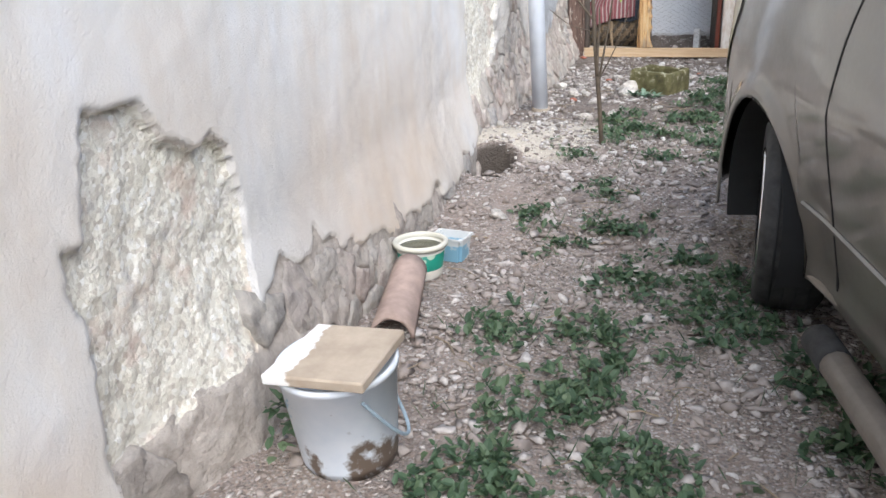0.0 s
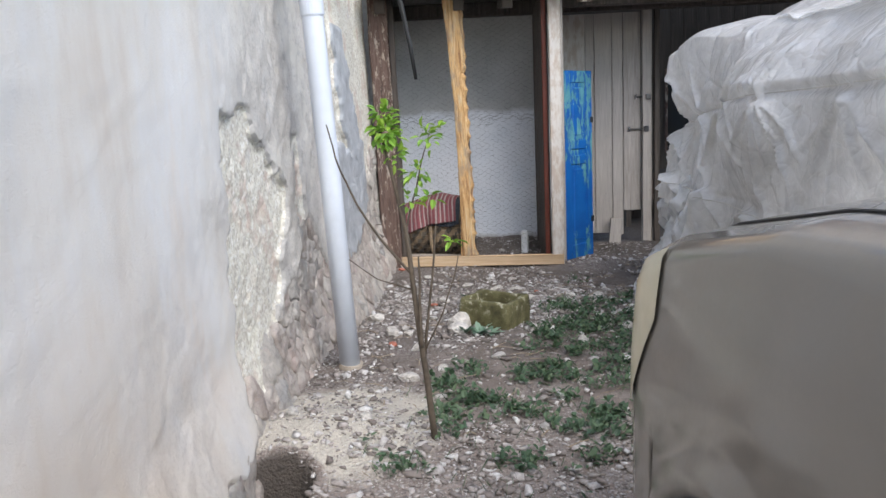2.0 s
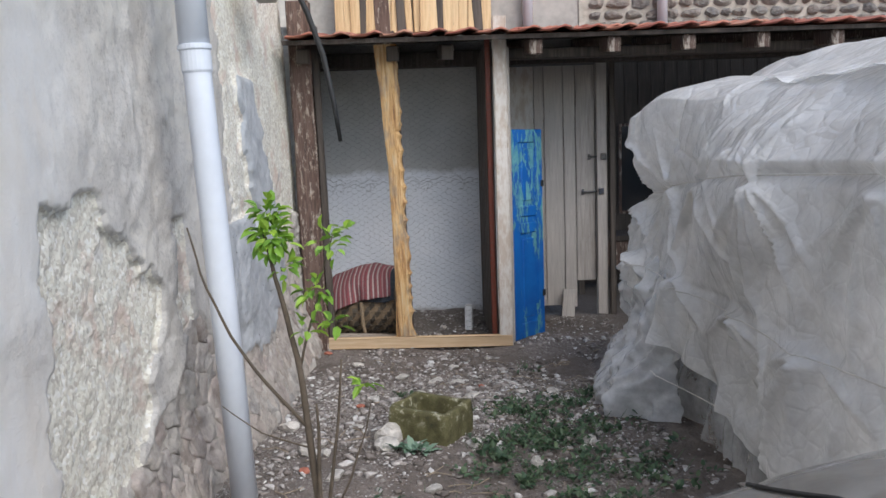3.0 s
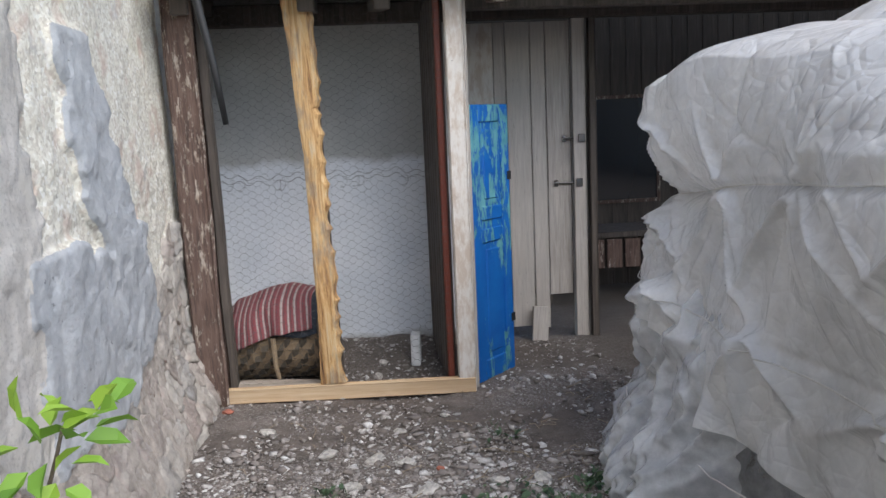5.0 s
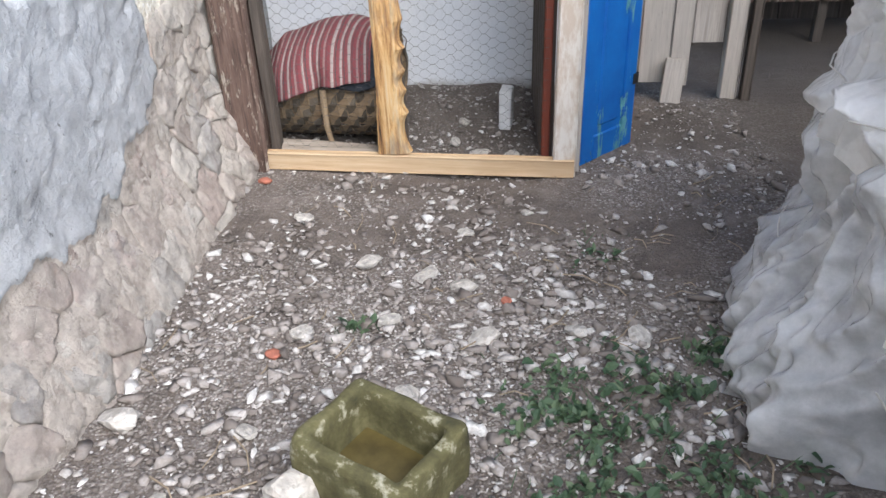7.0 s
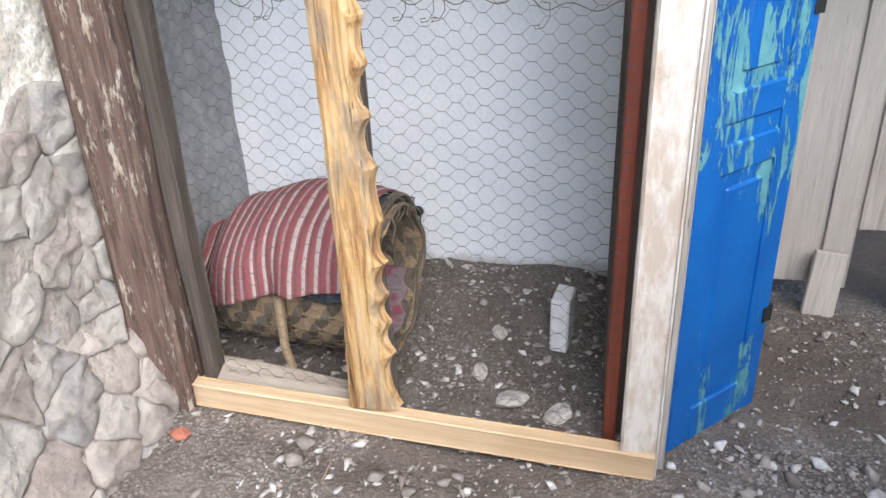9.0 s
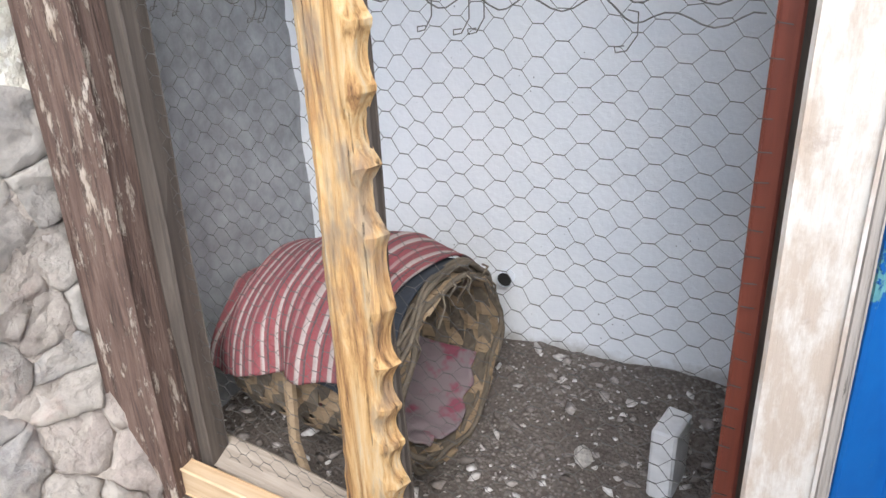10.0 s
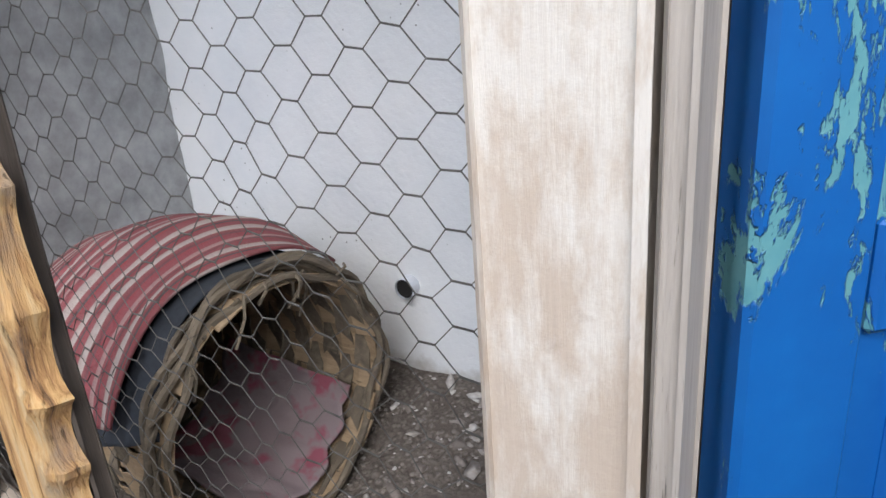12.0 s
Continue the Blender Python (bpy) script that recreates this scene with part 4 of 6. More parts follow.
# door shut line and rub strip
pts = [(float(side_x(np.array(y), np.array(z))) - 0.003, y, z) for z, y in zip(np.linspace(0.3, 1.23, 16), np.interp(np.linspace(0.3, 1.23, 16), (0.3, 0.55, 0.8, 1.0, 1.23), (-0.62, -0.665, -0.675, -0.72, -0.83)))]
part("door_gap", tube(pts, 0.0045, 6), M_BLACK, van, "dark front door shut line")
pts = [(float(side_x(np.array(y), np.array(0.5))) - 0.004, y, 0.5 - 0.01) for y in np.linspace(-3.0, -0.42, 16)]
part("rub_strip", tube(pts, 0.009, 6), M_PAINT, van, "paint-coloured rub strip along the door")
pts = [(float(side_x(np.array(y), np.array(0.27))) + 0.01, y, 0.26) for y in np.linspace(-3.0, -0.4, 12)]
part("sill_trim", tube(pts, 0.014, 8), M_STEP, van)
step = part("side_step", tube([(0.045, -0.84, 0.19), (0.045, -2.6, 0.19)], 0.042, 14), M_STEP, van, "dusty tubular side step", True)
part("end_cap", tube([(0.045, -0.69, 0.19), (0.045, -0.7, 0.19), (0.045, -0.85, 0.19)], [0.036, 0.046, 0.046], 14), M_TYRE, step, "dark rubber end cap", True)
# corner lamp wrapped round the front edge
for s in (0, 1):
    ly = np.linspace(0.4, 0.955, 22)
    lt = np.linspace(0, 1, 8)
    LY, LT = np.meshgrid(ly, lt, indexing="ij")
    low_z = 0.74 + np.maximum(0.56 - LY, 0) * 1.5
    LZ = low_z + LT * np.maximum(hood_z(LY) - 0.02 - low_z, 0.0)
    LX = side_x(LY, LZ) + 0.03 * smooth01(LZ, hood_z(LY) - 0.05, hood_z(LY)) ** 2 - 0.016
    part("headlamp", grid_mesh("headlamp", LX + 0.006 if s == 0 else VW - LX - 0.006, LY, LZ, [M_LAMP]), None, van, "cloudy yellowed headlamp")
part("bumper_seam", tube([(float(side_x(np.array(y), np.array(z))) - 0.002, y, z) for y, z in ((0.86, 0.7), (0.83, 0.6), (0.8, 0.5), (0.74, 0.42))], 0.004, 6), M_CHROME, van, "bright bumper seam")


def wheel(x, y, side, steer=0.0):
    w = part("wheel", lathe([(0.205, -0.09), (0.215, -0.105), (0.3, -0.11), (0.322, -0.095), (0.333, -0.06), (0.335, 0), (0.333, 0.06), (0.322, 0.095), (0.3, 0.11), (0.215, 0.105), (0.205, 0.09)], 48), M_TYRE, van, "worn dusty tyre", True)
    w.matrix_local = pose(x, y, 0.325, 0, 0, steer) @ pose(0, 0, 0, 0, 90 * side, 0)
    groove = bmesh.new()
    for z in (-0.06, -0.02, 0.02, 0.06):
        lathe([(0.3345, z - 0.004), (0.3352, z), (0.3345, z + 0.004)], 48, groove)
    part("tread_groove", groove, M_BLACK, w)
    part("barrel", lathe([(0.21, -0.09), (0.17, -0.08), (0.165, 0.05)], 32), M_ALLOY, w, smooth=True)
    part("rim_lip", lathe([(0.205, 0.098), (0.222, 0.1), (0.218, 0.112), (0.2, 0.108)], 40), M_CHROME, w, "bright rim lip", True)
    for k in range(7):
        sp = part("spoke", box(-0.03, 0.03, 0.03, 0.205, 0.07, 0.1, 0.008), M_ALLOY, w)
        sp.matrix_local = pose(0, 0, 0, 0, 0, k * 360 / 7)
    part("hub_cap", lathe([(0.0, 0.105), (0.03, 0.105), (0.045, 0.095), (0.05, 0.07)], 20), M_CHROME, w, smooth=True)
    part("brake_disc", lathe([(0.0, 0.03), (0.15, 0.03), (0.15, 0.02), (0.0, 0.02)], 24), M_STEEL, w)


wheel(0.15, 0.0, -1, -13)
wheel(VW - 0.125, 0.0, 1)
wheel(0.125, -2.85, -1)
wheel(VW - 0.125, -2.85, 1)
for x0 in (0.012, VW - 0.262):
    for yc in (0.0, -2.85):
        a = np.linspace(-0.35, math.pi + 0.35, 30)
        LA, LXX = np.meshgrid(a, np.array([x0, x0 + 0.25]), indexing="ij")
        part("arch_liner", grid_mesh("arch_liner", LXX, yc + 0.386 * np.cos(LA), 0.33 + 0.386 * np.sin(LA), [M_LINER]), None, van)
# door mirror
def rounded_loft(w, h, sections, power=5.0, n=40):
    """A rounded-rectangle body lofted along y through (scale, y) sections and closed at both ends."""
    bm = bmesh.new()
    rings = []
    for sc, y in sections:
        ring = []
        for k in range(n):
            a = 2 * math.pi * k / n
            c, s_ = math.cos(a), math.sin(a)
            r = (abs(c) ** power + abs(s_) ** power) ** (-1 / power)
            ring.append(bm.verts.new((c * r * w / 2 * sc, y, s_ * r * h / 2 * sc)))
        rings.append(ring)
    for a, b in zip(rings, rings[1:]):
        for j in range(n):
            bm.faces.new((a[j], a[(j + 1) % n], b[(j + 1) % n], b[j]))
    bm.faces.new(rings[0][::-1])
    bm.faces.new(rings[-1])
    bmesh.ops.recalc_face_normals(bm, faces=bm.faces)
    return bm


M_SHELL = plain("silver_shell", (0.6, 0.585, 0.55), 0.25, 0.5, grain=10, amount=0.08, bump=0.02)
mir = part("door_mirror", rounded_loft(0.215, 0.165, ((0.9, -0.035), (0.97, -0.04), (1.0, -0.03), (1.0, 0.0), (0.93, 0.04), (0.75, 0.07), (0.45, 0.085))), M_SHELL, van, "silver-grey door mirror", True)
mir.matrix_local = pose(0.005, -0.86, 1.245, 0, 0, 6)
part("mirror_surround", rounded_loft(0.195, 0.145, ((0.97, -0.038), (1.0, -0.0425), (0.96, -0.0435))), M_BLACK, mir, "black mirror surround", True)
part("mirror_glass", rounded_loft(0.182, 0.132, ((1.0, -0.0425), (1.0, -0.0455))), Nodes("mirror_glass", 0.02, 1.0).colour((0.6, 0.63, 0.64)).mat, mir, "mirror glass")
foot_ = part("mirror_arm", rounded_loft(0.13, 0.12, ((0.3, -0.05), (0.75, -0.04), (1.0, 0.0), (0.9, 0.05), (0.3, 0.09)), 2.6), M_SHELL, mir, "silver mirror foot", True)
foot_.matrix_local = pose(0.085, 0.01, -0.125, 0, 20, 0)


# ---- the covered load ----
def film_material(name, clear):
    n = Nodes(name, 0.13)
    n.colour(n.ramp(n.noise(6, 5), (0.3, (0.6, 0.61, 0.62)), (0.7, (0.85, 0.86, 0.87))))
    n.bump(n.noise(11, 5), 0.4, 0.02)
    cl = n.nt.nodes.new("ShaderNodeBsdfTransparent")
    m = n.node("ShaderNodeMixShader")
    n.link(n.math("ADD", n.math("MULTIPLY", n.step(n.noise(5, 6, 0.7), 0.3, 0.75), 0.4), clear), m.inputs[0])
    n.link(n.bsdf.outputs[0], m.inputs[1])
    n.link(cl.outputs[0], m.inputs[2])
    n.link(m.outputs[0], n.nt.nodes["Material Output"].inputs[0])
    return n.mat


M_FILM = film_material("bunched_film", 0.2)
M_CLEAR = film_material("clear_film", 0.36)

def load_path(u):
    """Plan of the load's outline: along the yard, round the far corner and away. Returns x, y and the outward normal."""
    a, rr = 3.08, 0.2
    arc = rr * math.pi / 2
    x = np.where(u < a, 1.33 - 0.03 * np.sin(u * 1.3), np.where(u < a + arc, 1.33 + rr - rr * np.cos((u - a) / rr), 1.33 + rr + (u - a - arc)))
    y = np.where(u < a, 4.3 + u, np.where(u < a + arc, 4.3 + a + rr * np.sin((u - a) / rr), 4.3 + a + rr))
    th = np.clip((u - a) / arc, 0, 1) * math.pi / 2
    return x, y, -np.cos(th), np.sin(th)


def ridged(x, y, s):
    return 1 - 2 * np.abs(vnoise(x, y, s))


def tie_z(u):
    """Height of the upper string, which sinks towards the far corner."""
    return np.interp(u, (0, 1.4, 2.4, 3.1, 5), (1.4, 1.36, 1.29, 1.2, 1.22))


def hem_z(u):
    """Lower edge of the outer sheet, lifted at the far corner."""
    return np.interp(u, (0, 0.8, 1.66, 2.34, 2.7, 3.1, 5), (0.03, 0.06, 0.33, 0.47, 0.62, 0.72, 0.5)) + 0.025 * vnoise(u * 6, u * 0, 2)


def fold_lines():
    """Straight folds in the sheet: start, direction, length, width and depth; fans spread from the ties."""
    r = random.Random(91)
    out = []
    for u in (0.5, 1.25, 2.0, 2.6, 3.1, 3.6):
        z = float(tie_z(u))
        for k in range(5):
            a = math.radians(90 + (k - 2) * r.uniform(16, 26) + r.uniform(-8, 8))
            out.append((u, z, a, r.uniform(0.25, 0.5), r.uniform(0.01, 0.022), r.uniform(0.01, 0.024)))
        for k in range(6):
            a = math.radians(-90 + (k - 2.5) * r.uniform(15, 26) + r.uniform(-8, 8))
            out.append((u, z, a, r.uniform(0.35, 0.9), r.uniform(0.012, 0.03), r.uniform(0.012, 0.03)))
    for u, z in ((2.95, 0.84), (2.95, 0.84), (2.2, 0.8), (1.5, 0.8), (0.8, 0.78)):
        for k in range(6):
            a = math.radians(r.uniform(-165, -15))
            out.append((u, z, a, r.uniform(0.2, 0.55), r.uniform(0.014, 0.035), r.uniform(0.015, 0.04)))
    for k in range(58):
        a = math.radians(r.choice((-62, -48, -35, 28, 40, 55, -75)) + r.uniform(-10, 10))
        out.append((r.uniform(0, 3.3), r.uniform(0.3, 1.75), a, r.uniform(0.4, 1.2), r.uniform(0.01, 0.028), r.uniform(-0.014, 0.022)))
    return out


FOLDS = fold_lines()


def sheet_offset(u, z):
    far = np.interp(z, (0.0, 0.1, 0.36, 0.55, 0.82, 1.0, 1.15, 1.21, 1.28, 1.4, 1.6, 1.73, 1.77, 1.84), (0.2, 0.26, 0.2, 0.24, 0.13, 0.12, 0.05, -0.02, 0.05, 0.12, 0.15, 0.15, 0.1, -0.24))
    flat = np.interp(z, (0.0, 0.4, 0.8, 1.1, 1.4, 1.6, 1.73, 1.78, 1.84), (0.2, 0.2, 0.13, 0.12, 0.11, 0.13, 0.12, 0.05, -0.24))
    far = far + (flat - far) * smooth01(u, 2.95, 2.6)
    mid = np.interp(z, (0.0, 0.3, 0.6, 0.8, 1.0, 1.2, 1.32, 1.37, 1.42, 1.55, 1.7, 1.84), (0.12, 0.16, 0.15, 0.12, 0.14, 0.15, 0.14, 0.12, 0.13, 0.05, -0.12, -0.4))
    w = smooth01(u, 1.3, 2.7)
    base = far * w + mid * (1 - w)
    base = base + 0.07 * vnoise(u * 1.3 + 4, z * 1.6, 8) + 0.035 * vnoise(u * 2.9, z * 2.4, 3)
    q = u + 0.05 * vnoise(u * 3.1, z * 2.6, 2)
    v = z + 0.05 * vnoise(u * 2.8, z * 3.3, 7)
    f = np.zeros_like(q + v)
    for u0, z0, a, ln, wd, am in FOLDS:
        du, dz = q - u0, v - z0
        s = (du * math.cos(a) + dz * math.sin(a)) / ln
        d = (dz * math.cos(a) - du * math.sin(a)) / (wd * (0.6 + 1.6 * np.clip(s, 0, 1)))
        f = f + 1.55 * am * np.exp(-np.abs(d) ** 1.05) * smooth01(s, -0.02, 0.1) * smooth01(s, 1.0, 0.35)
    f = f + 0.01 * ridged(q * 3.2 + 2.0 * v, v * 2.1 - q, 12) + 0.003 * ridged(q * 9 - 3 * v, v * 8, 17)
    f = f + 0.03 * ridged(q * 3.4 - 0.8 * v, v * 0.6, 21) * smooth01(z, 1.0, 0.4)
    tie = np.exp(-((z - tie_z(u)) / 0.022) ** 2) + 0.8 * np.exp(-((z - 0.8) / 0.02) ** 2) * smooth01(u, 1.0, 2.0)
    return base + f - 0.018 * tie


lu = np.concatenate((np.linspace(0, 1.2, 70), np.linspace(1.2, 3.5, 300)[1:], np.linspace(3.5, 4.9, 30)[1:]))
lt = np.linspace(0.0, 1.0, 210)
LU, LT2 = np.meshgrid(lu, lt, indexing="ij")
LZ2 = hem_z(LU) + (1.84 - hem_z(LU)) * LT2
px, py, nx, ny = load_path(LU)
off = sheet_offset(LU, LZ2) + 0.05 * ridged(LU * 4.5, LT2 * 0, 9) * smooth01(LT2, 0.12, 0.0)
ZZ = LZ2 + (0.02 * vnoise(LU * 2.2, LU * 0, 6) - 0.06 * smooth01(LU, 2.75, 3.15)) * smooth01(LZ2, 1.4, 1.75)
cover = thing("covered_load", pose(1.9, 6.2, 0.0), "tall load under a creased milky plastic sheet tied with string", "covered load")


def world_part(name, me, mat, parent, label="", smooth=False):
    ob = part(name, me, mat, parent, label, smooth)
    ob.matrix_local = parent.matrix_world.inverted()
    return ob


world_part("cover_side", grid_mesh("cover_side", px + nx * off, py + ny * off, ZZ, [M_TARP]), None, cover)


def film_sheet(name, u0, u1, z1, nu, nz, offset, mat, label):
    """A thin film hanging to the ground, its folds running down."""
    SU, SZ = np.meshgrid(np.linspace(u0, u1, nu), np.linspace(0.0, z1, nz), indexing="ij")
    x, y, a, b = load_path(SU)
    o = offset(SU, SZ)
    z = np.maximum(SZ + 0.05 * vnoise(SU * 3.3, SU * 0, 4) * SZ, 0.0) + ground_height(x + a * o, y + b * o) * smooth01(SZ, 0.4, 0.0) + 0.01
    world_part(name, grid_mesh(name, x + a * o, y + b * o, z, [mat]), None, cover, label)


def inner_film(u, z):
    return -0.03 + 0.08 * smooth01(z, 0.5, 0.0) + 0.05 * ridged(u * 3.6 + 0.9 * z, z * 0.5, 61) + 0.02 * ridged(u * 9 - 2 * z, z * 1.5, 66)


def loose_film(u, z):
    out = np.interp(z, (0.0, 0.08, 0.2, 0.42, 0.6, 0.9), (0.4, 0.4, 0.33, 0.2, 0.22, 0.1))
    o = 0.08 + (out - 0.08) * smooth01(u, 2.25, 2.5)
    return o + 0.075 * ridged(u * 3.1 + 0.6 * z, z * 0.7, 63) * smooth01(z, 0.95, 0.4) + 0.05 * ridged(u * 7.5 - 1.8 * z, z * 2.3, 67) + 0.03 * ridged(u * 12 + 5 * z, z * 7, 68) + 0.012 * ridged(u * 25 - 9 * z, z * 14, 69)


film_sheet("inner_film", 0.2, 4.4, 0.95, 200, 50, inner_film, M_CLEAR, "dim clear film hanging behind the outer sheet")
film_sheet("loose_skirt", 2.3, 3.35, 0.9, 190, 90, loose_film, M_FILM, "thin clear plastic bunched at the foot")
tx, ty = np.linspace(1.45, 3.4, 70), np.linspace(4.25, 7.4, 120)
TX, TY = np.meshgrid(tx, ty, indexing="ij")
TZ = 1.77 + 0.17 * smooth01(TX, 1.45, 1.95) - 0.14 * smooth01(TY, 6.9, 7.4) + 0.025 * ridged(TX * 2.2 + 0.3 * vnoise(TX * 2, TY * 2, 4), TY * 1.2, 31) + 0.014 * ridged(TX * 4 + TY * 3, TY * 5, 36) - 0.02
world_part("cover_top", grid_mesh("cover_top", TX, TY, TZ, [M_TARP]), None, cover)
M_GOODS = plain("stacked_goods", (0.05, 0.045, 0.04), 0.9, grain=6, amount=0.5)
M_GOODS2 = plain("paler_stacked_goods", (0.16, 0.145, 0.125), 0.9, grain=5, amount=0.5)
rng = random.Random(8)
for row, (z0, z1) in enumerate(((0.02, 0.42), (0.43, 0.8), (0.81, 1.16), (1.17, 1.6))):
    yy = 4.55
    while yy < 7.1:
        w = min(rng.uniform(0.4, 0.75), 7.25 - yy)
        ins = rng.uniform(0.0, 0.16)
        world_part("stacked_bale", box(1.5 + ins, 3.1, yy, yy + w - 0.03, z0, z1 - rng.uniform(0, 0.05), 0.05, seg=2), rng.choice((M_GOODS, M_GOODS2)), cover, "dim bale showing faintly through the sheet")
        yy += w
M_STRING = plain("pale_string", (0.6, 0.58, 0.54), 0.8, grain=60, amount=0.2)


def string_on(pts_uz, lift=0.012):
    us, zs = np.array([p[0] for p in pts_uz]), np.array([p[1] for p in pts_uz])
    t = np.linspace(0, 1, 60)
    u, z = np.interp(t, np.linspace(0, 1, len(us)), us), np.interp(t, np.linspace(0, 1, len(zs)), zs)
    x, y, a, b = load_path(u)
    o = sheet_offset(u, z)
    k = np.ones(9) / 9
    o = np.maximum(o, np.convolve(np.pad(o, 4, mode="edge"), k, "valid")) + lift
    return [tuple(map(float, p)) for p in zip(x + a * o, y + b * o, z)]


for pts in ([(0.0, 1.4), (1.4, 1.36), (2.4, 1.29), (3.1, 1.2), (4.4, 1.22)], [(3.3, 0.84), (2.2, 0.78), (1.0, 0.76), (0.2, 0.78)], [(3.2, 0.3), (2.2, 0.29), (1.4, 0.32)]):
    world_part("string", tube(string_on(pts), 0.0028, 5), M_STRING, cover, "thin pale tie string")

# ---- rubble stones set in the wall's foot ----
rng = random.Random(11)
FOOT_Y = (1.35, 1.9, 2.0, 2.4, 2.55, 3.0, 3.4, 4.6, 4.8, 5.5, 5.9, 6.2, 6.6, 7.4, 8.0, 8.3, 8.65)
FOOT_H = (0.12, 0.12, 0.22, 0.24, 0.14, 0.09, 0.0, 0.02, 0.14, 0.44, 0.62, 0.85, 0.42, 0.44, 0.62, 1.0, 1.1)


def foot_lean(y, z):
    """How far the wall's foot swells out."""
    return float(0.1 * smooth01(z, 0.45, -0.12) * smooth01(y, 1.4, 1.8) + 0.06 * smooth01(z, 0.6, 0.0) * smooth01(y, 6.4, 6.9))


def cell_of(i, seeds):
    """The patch of wall nearer to one seed than to any other, as a polygon."""
    y0, z0 = seeds[i]
    poly = [(y0 - 0.2, z0 - 0.15), (y0 + 0.2, z0 - 0.15), (y0 + 0.2, z0 + 0.15), (y0 - 0.2, z0 + 0.15)]
    for j, (y1, z1) in enumerate(seeds):
        if j == i or abs(y1 - y0) > 0.45 or abs(z1 - z0) > 0.4:
            continue
        ny_, nz2 = y1 - y0, z1 - z0
        c = (y1 * y1 + z1 * z1 - y0 * y0 - z0 * z0) / 2
        out = []
        for k in range(len(poly)):
            a, b = poly[k], poly[(k + 1) % len(poly)]
            da, db = a[0] * ny_ + a[1] * nz2 - c, b[0] * ny_ + b[1] * nz2 - c
            if da <= 0:
                out.append(a)
            if da * db < 0:
                t = da / (da - db)
                out.append((a[0] + (b[0] - a[0]) * t, a[1] + (b[1] - a[1]) * t))
        poly = out
        if len(poly) < 3:
            break
    return poly


def rubble_stone(poly):
    """A rough-faced stone that fills a cell of the wall, in the wall's own coordinates."""
    cy0, cz0 = sum(p[0] for p in poly) / len(poly), sum(p[1] for p in poly) / len(poly)
    ring = []
    for k in range(len(poly)):
        a, b = poly[k], poly[(k + 1) % len(poly)]
        m = max(2, int(math.hypot(b[0] - a[0], b[1] - a[1]) / 0.022))
        ring += [(a[0] + (b[0] - a[0]) * i / m - cy0, a[1] + (b[1] - a[1]) * i / m - cz0) for i in range(m)]
    tilt_y, tilt_z, out = rng.uniform(-0.09, 0.09), rng.uniform(-0.1, 0.1), rng.uniform(-0.01, 0.008)
    bm = bmesh.new()

    def vert(y, z, x):
        p = Vector((y + cy0, z + cz0, 3.0))
        p2 = p * 16
        y2, z2 = y + cy0 + 0.012 * noise.noise(p * 20), z + cz0 + 0.012 * noise.noise(p * 20 + Vector((9, 4, 2)))
        rough = 0.012 * noise.noise(p2) + 0.01 * noise.noise(p2 * 2.3) - 0.012 * abs(noise.noise(p2 * 1.4 + Vector((5, 1, 0))))
        depth = x + (y * tilt_y + z * tilt_z + rough + out) * (x > -0.03)
        return bm.verts.new((float(wall_face(y2)) + foot_lean(y2, z2) - 0.012 - 0.03 * max(z2 - 0.8, 0) + depth, y2, z2))

    loops = [[vert(y * sc, z * sc, x) for y, z in ring] for sc, x in ((0.995, -0.05), (0.988, -0.006), (0.968, 0.004), (0.86, 0.008), (0.55, 0.01), (0.28, 0.01))]
    n = len(ring)
    for a, b in zip(loops, loops[1:]):
        for j in range(n):
            bm.faces.new((a[j], a[(j + 1) % n], b[(j + 1) % n], b[j]))
    mid = vert(0, 0, 0.011)
    for j in range(n):
        bm.faces.new((loops[-1][j], loops[-1][(j + 1) % n], mid))
    bmesh.ops.recalc_face_normals(bm, faces=bm.faces)
    return bm


seeds, gaps = [], []
for _ in range(5200):
    yy, zz, gap = rng.uniform(1.4, 8.62), rng.uniform(-0.12, 1.15), rng.uniform(0.075, 0.2)
    if all(math.hypot(yy - a, (zz - b) * 1.35) > max(gap, c) for (a, b), c in zip(seeds, gaps)):
        seeds.append((yy, zz))
        gaps.append(gap)
for i, (yy, zz) in enumerate(seeds):
    if zz > float(np.interp(yy, FOOT_Y, FOOT_H)) + 0.01 or (zz > 0.62 and rng.random() < 0.35) or (yy < 2.0 and rng.random() < 0.4):
        continue
    poly = cell_of(i, seeds)
    if len(poly) >= 3:
        part("stone", rubble_stone(poly), M_STONE, wall_west, smooth=True)

# ---- drain pipe ----
pipe = thing("drain_pipe", pose(-0.95, 5.82, 0.0), "pale grey plastic drain pipe leaning on the wall", "pipe")
D = Vector((-1.03, 5.8, 1.925)) - Vector((-0.95, 5.82, 0.0))
part("pipe", tube([(0, 0, -0.05), tuple(D * 0.5), tuple(D), tuple(D * 1.02)], 0.055, 24), M_PVC, pipe, smooth=True)
part("collar", tube([tuple(D * 0.955), tuple(D * 0.96), tuple(D * 1.0), tuple(D * 1.003), tuple(D * 1.012), tuple(D * 1.013)], [0.056, 0.0605, 0.0605, 0.066, 0.066, 0.058], 24), M_PVC, pipe, smooth=False)
up = Vector((-0.035, 0.03, 1.0))
part("upper_pipe", tube([tuple(D * 1.005), tuple(D + up * 0.6), tuple(D + up * 1.6)], 0.06, 24), M_PVC, pipe, smooth=True)
part("foot_bend", tube([(0, 0, -0.02), (0.005, -0.005, 0.035)], [0.068, 0.063], 20), plain("muddy_pipe_socket", (0.42, 0.36, 0.29), 0.8), pipe, "mud-stained socket")
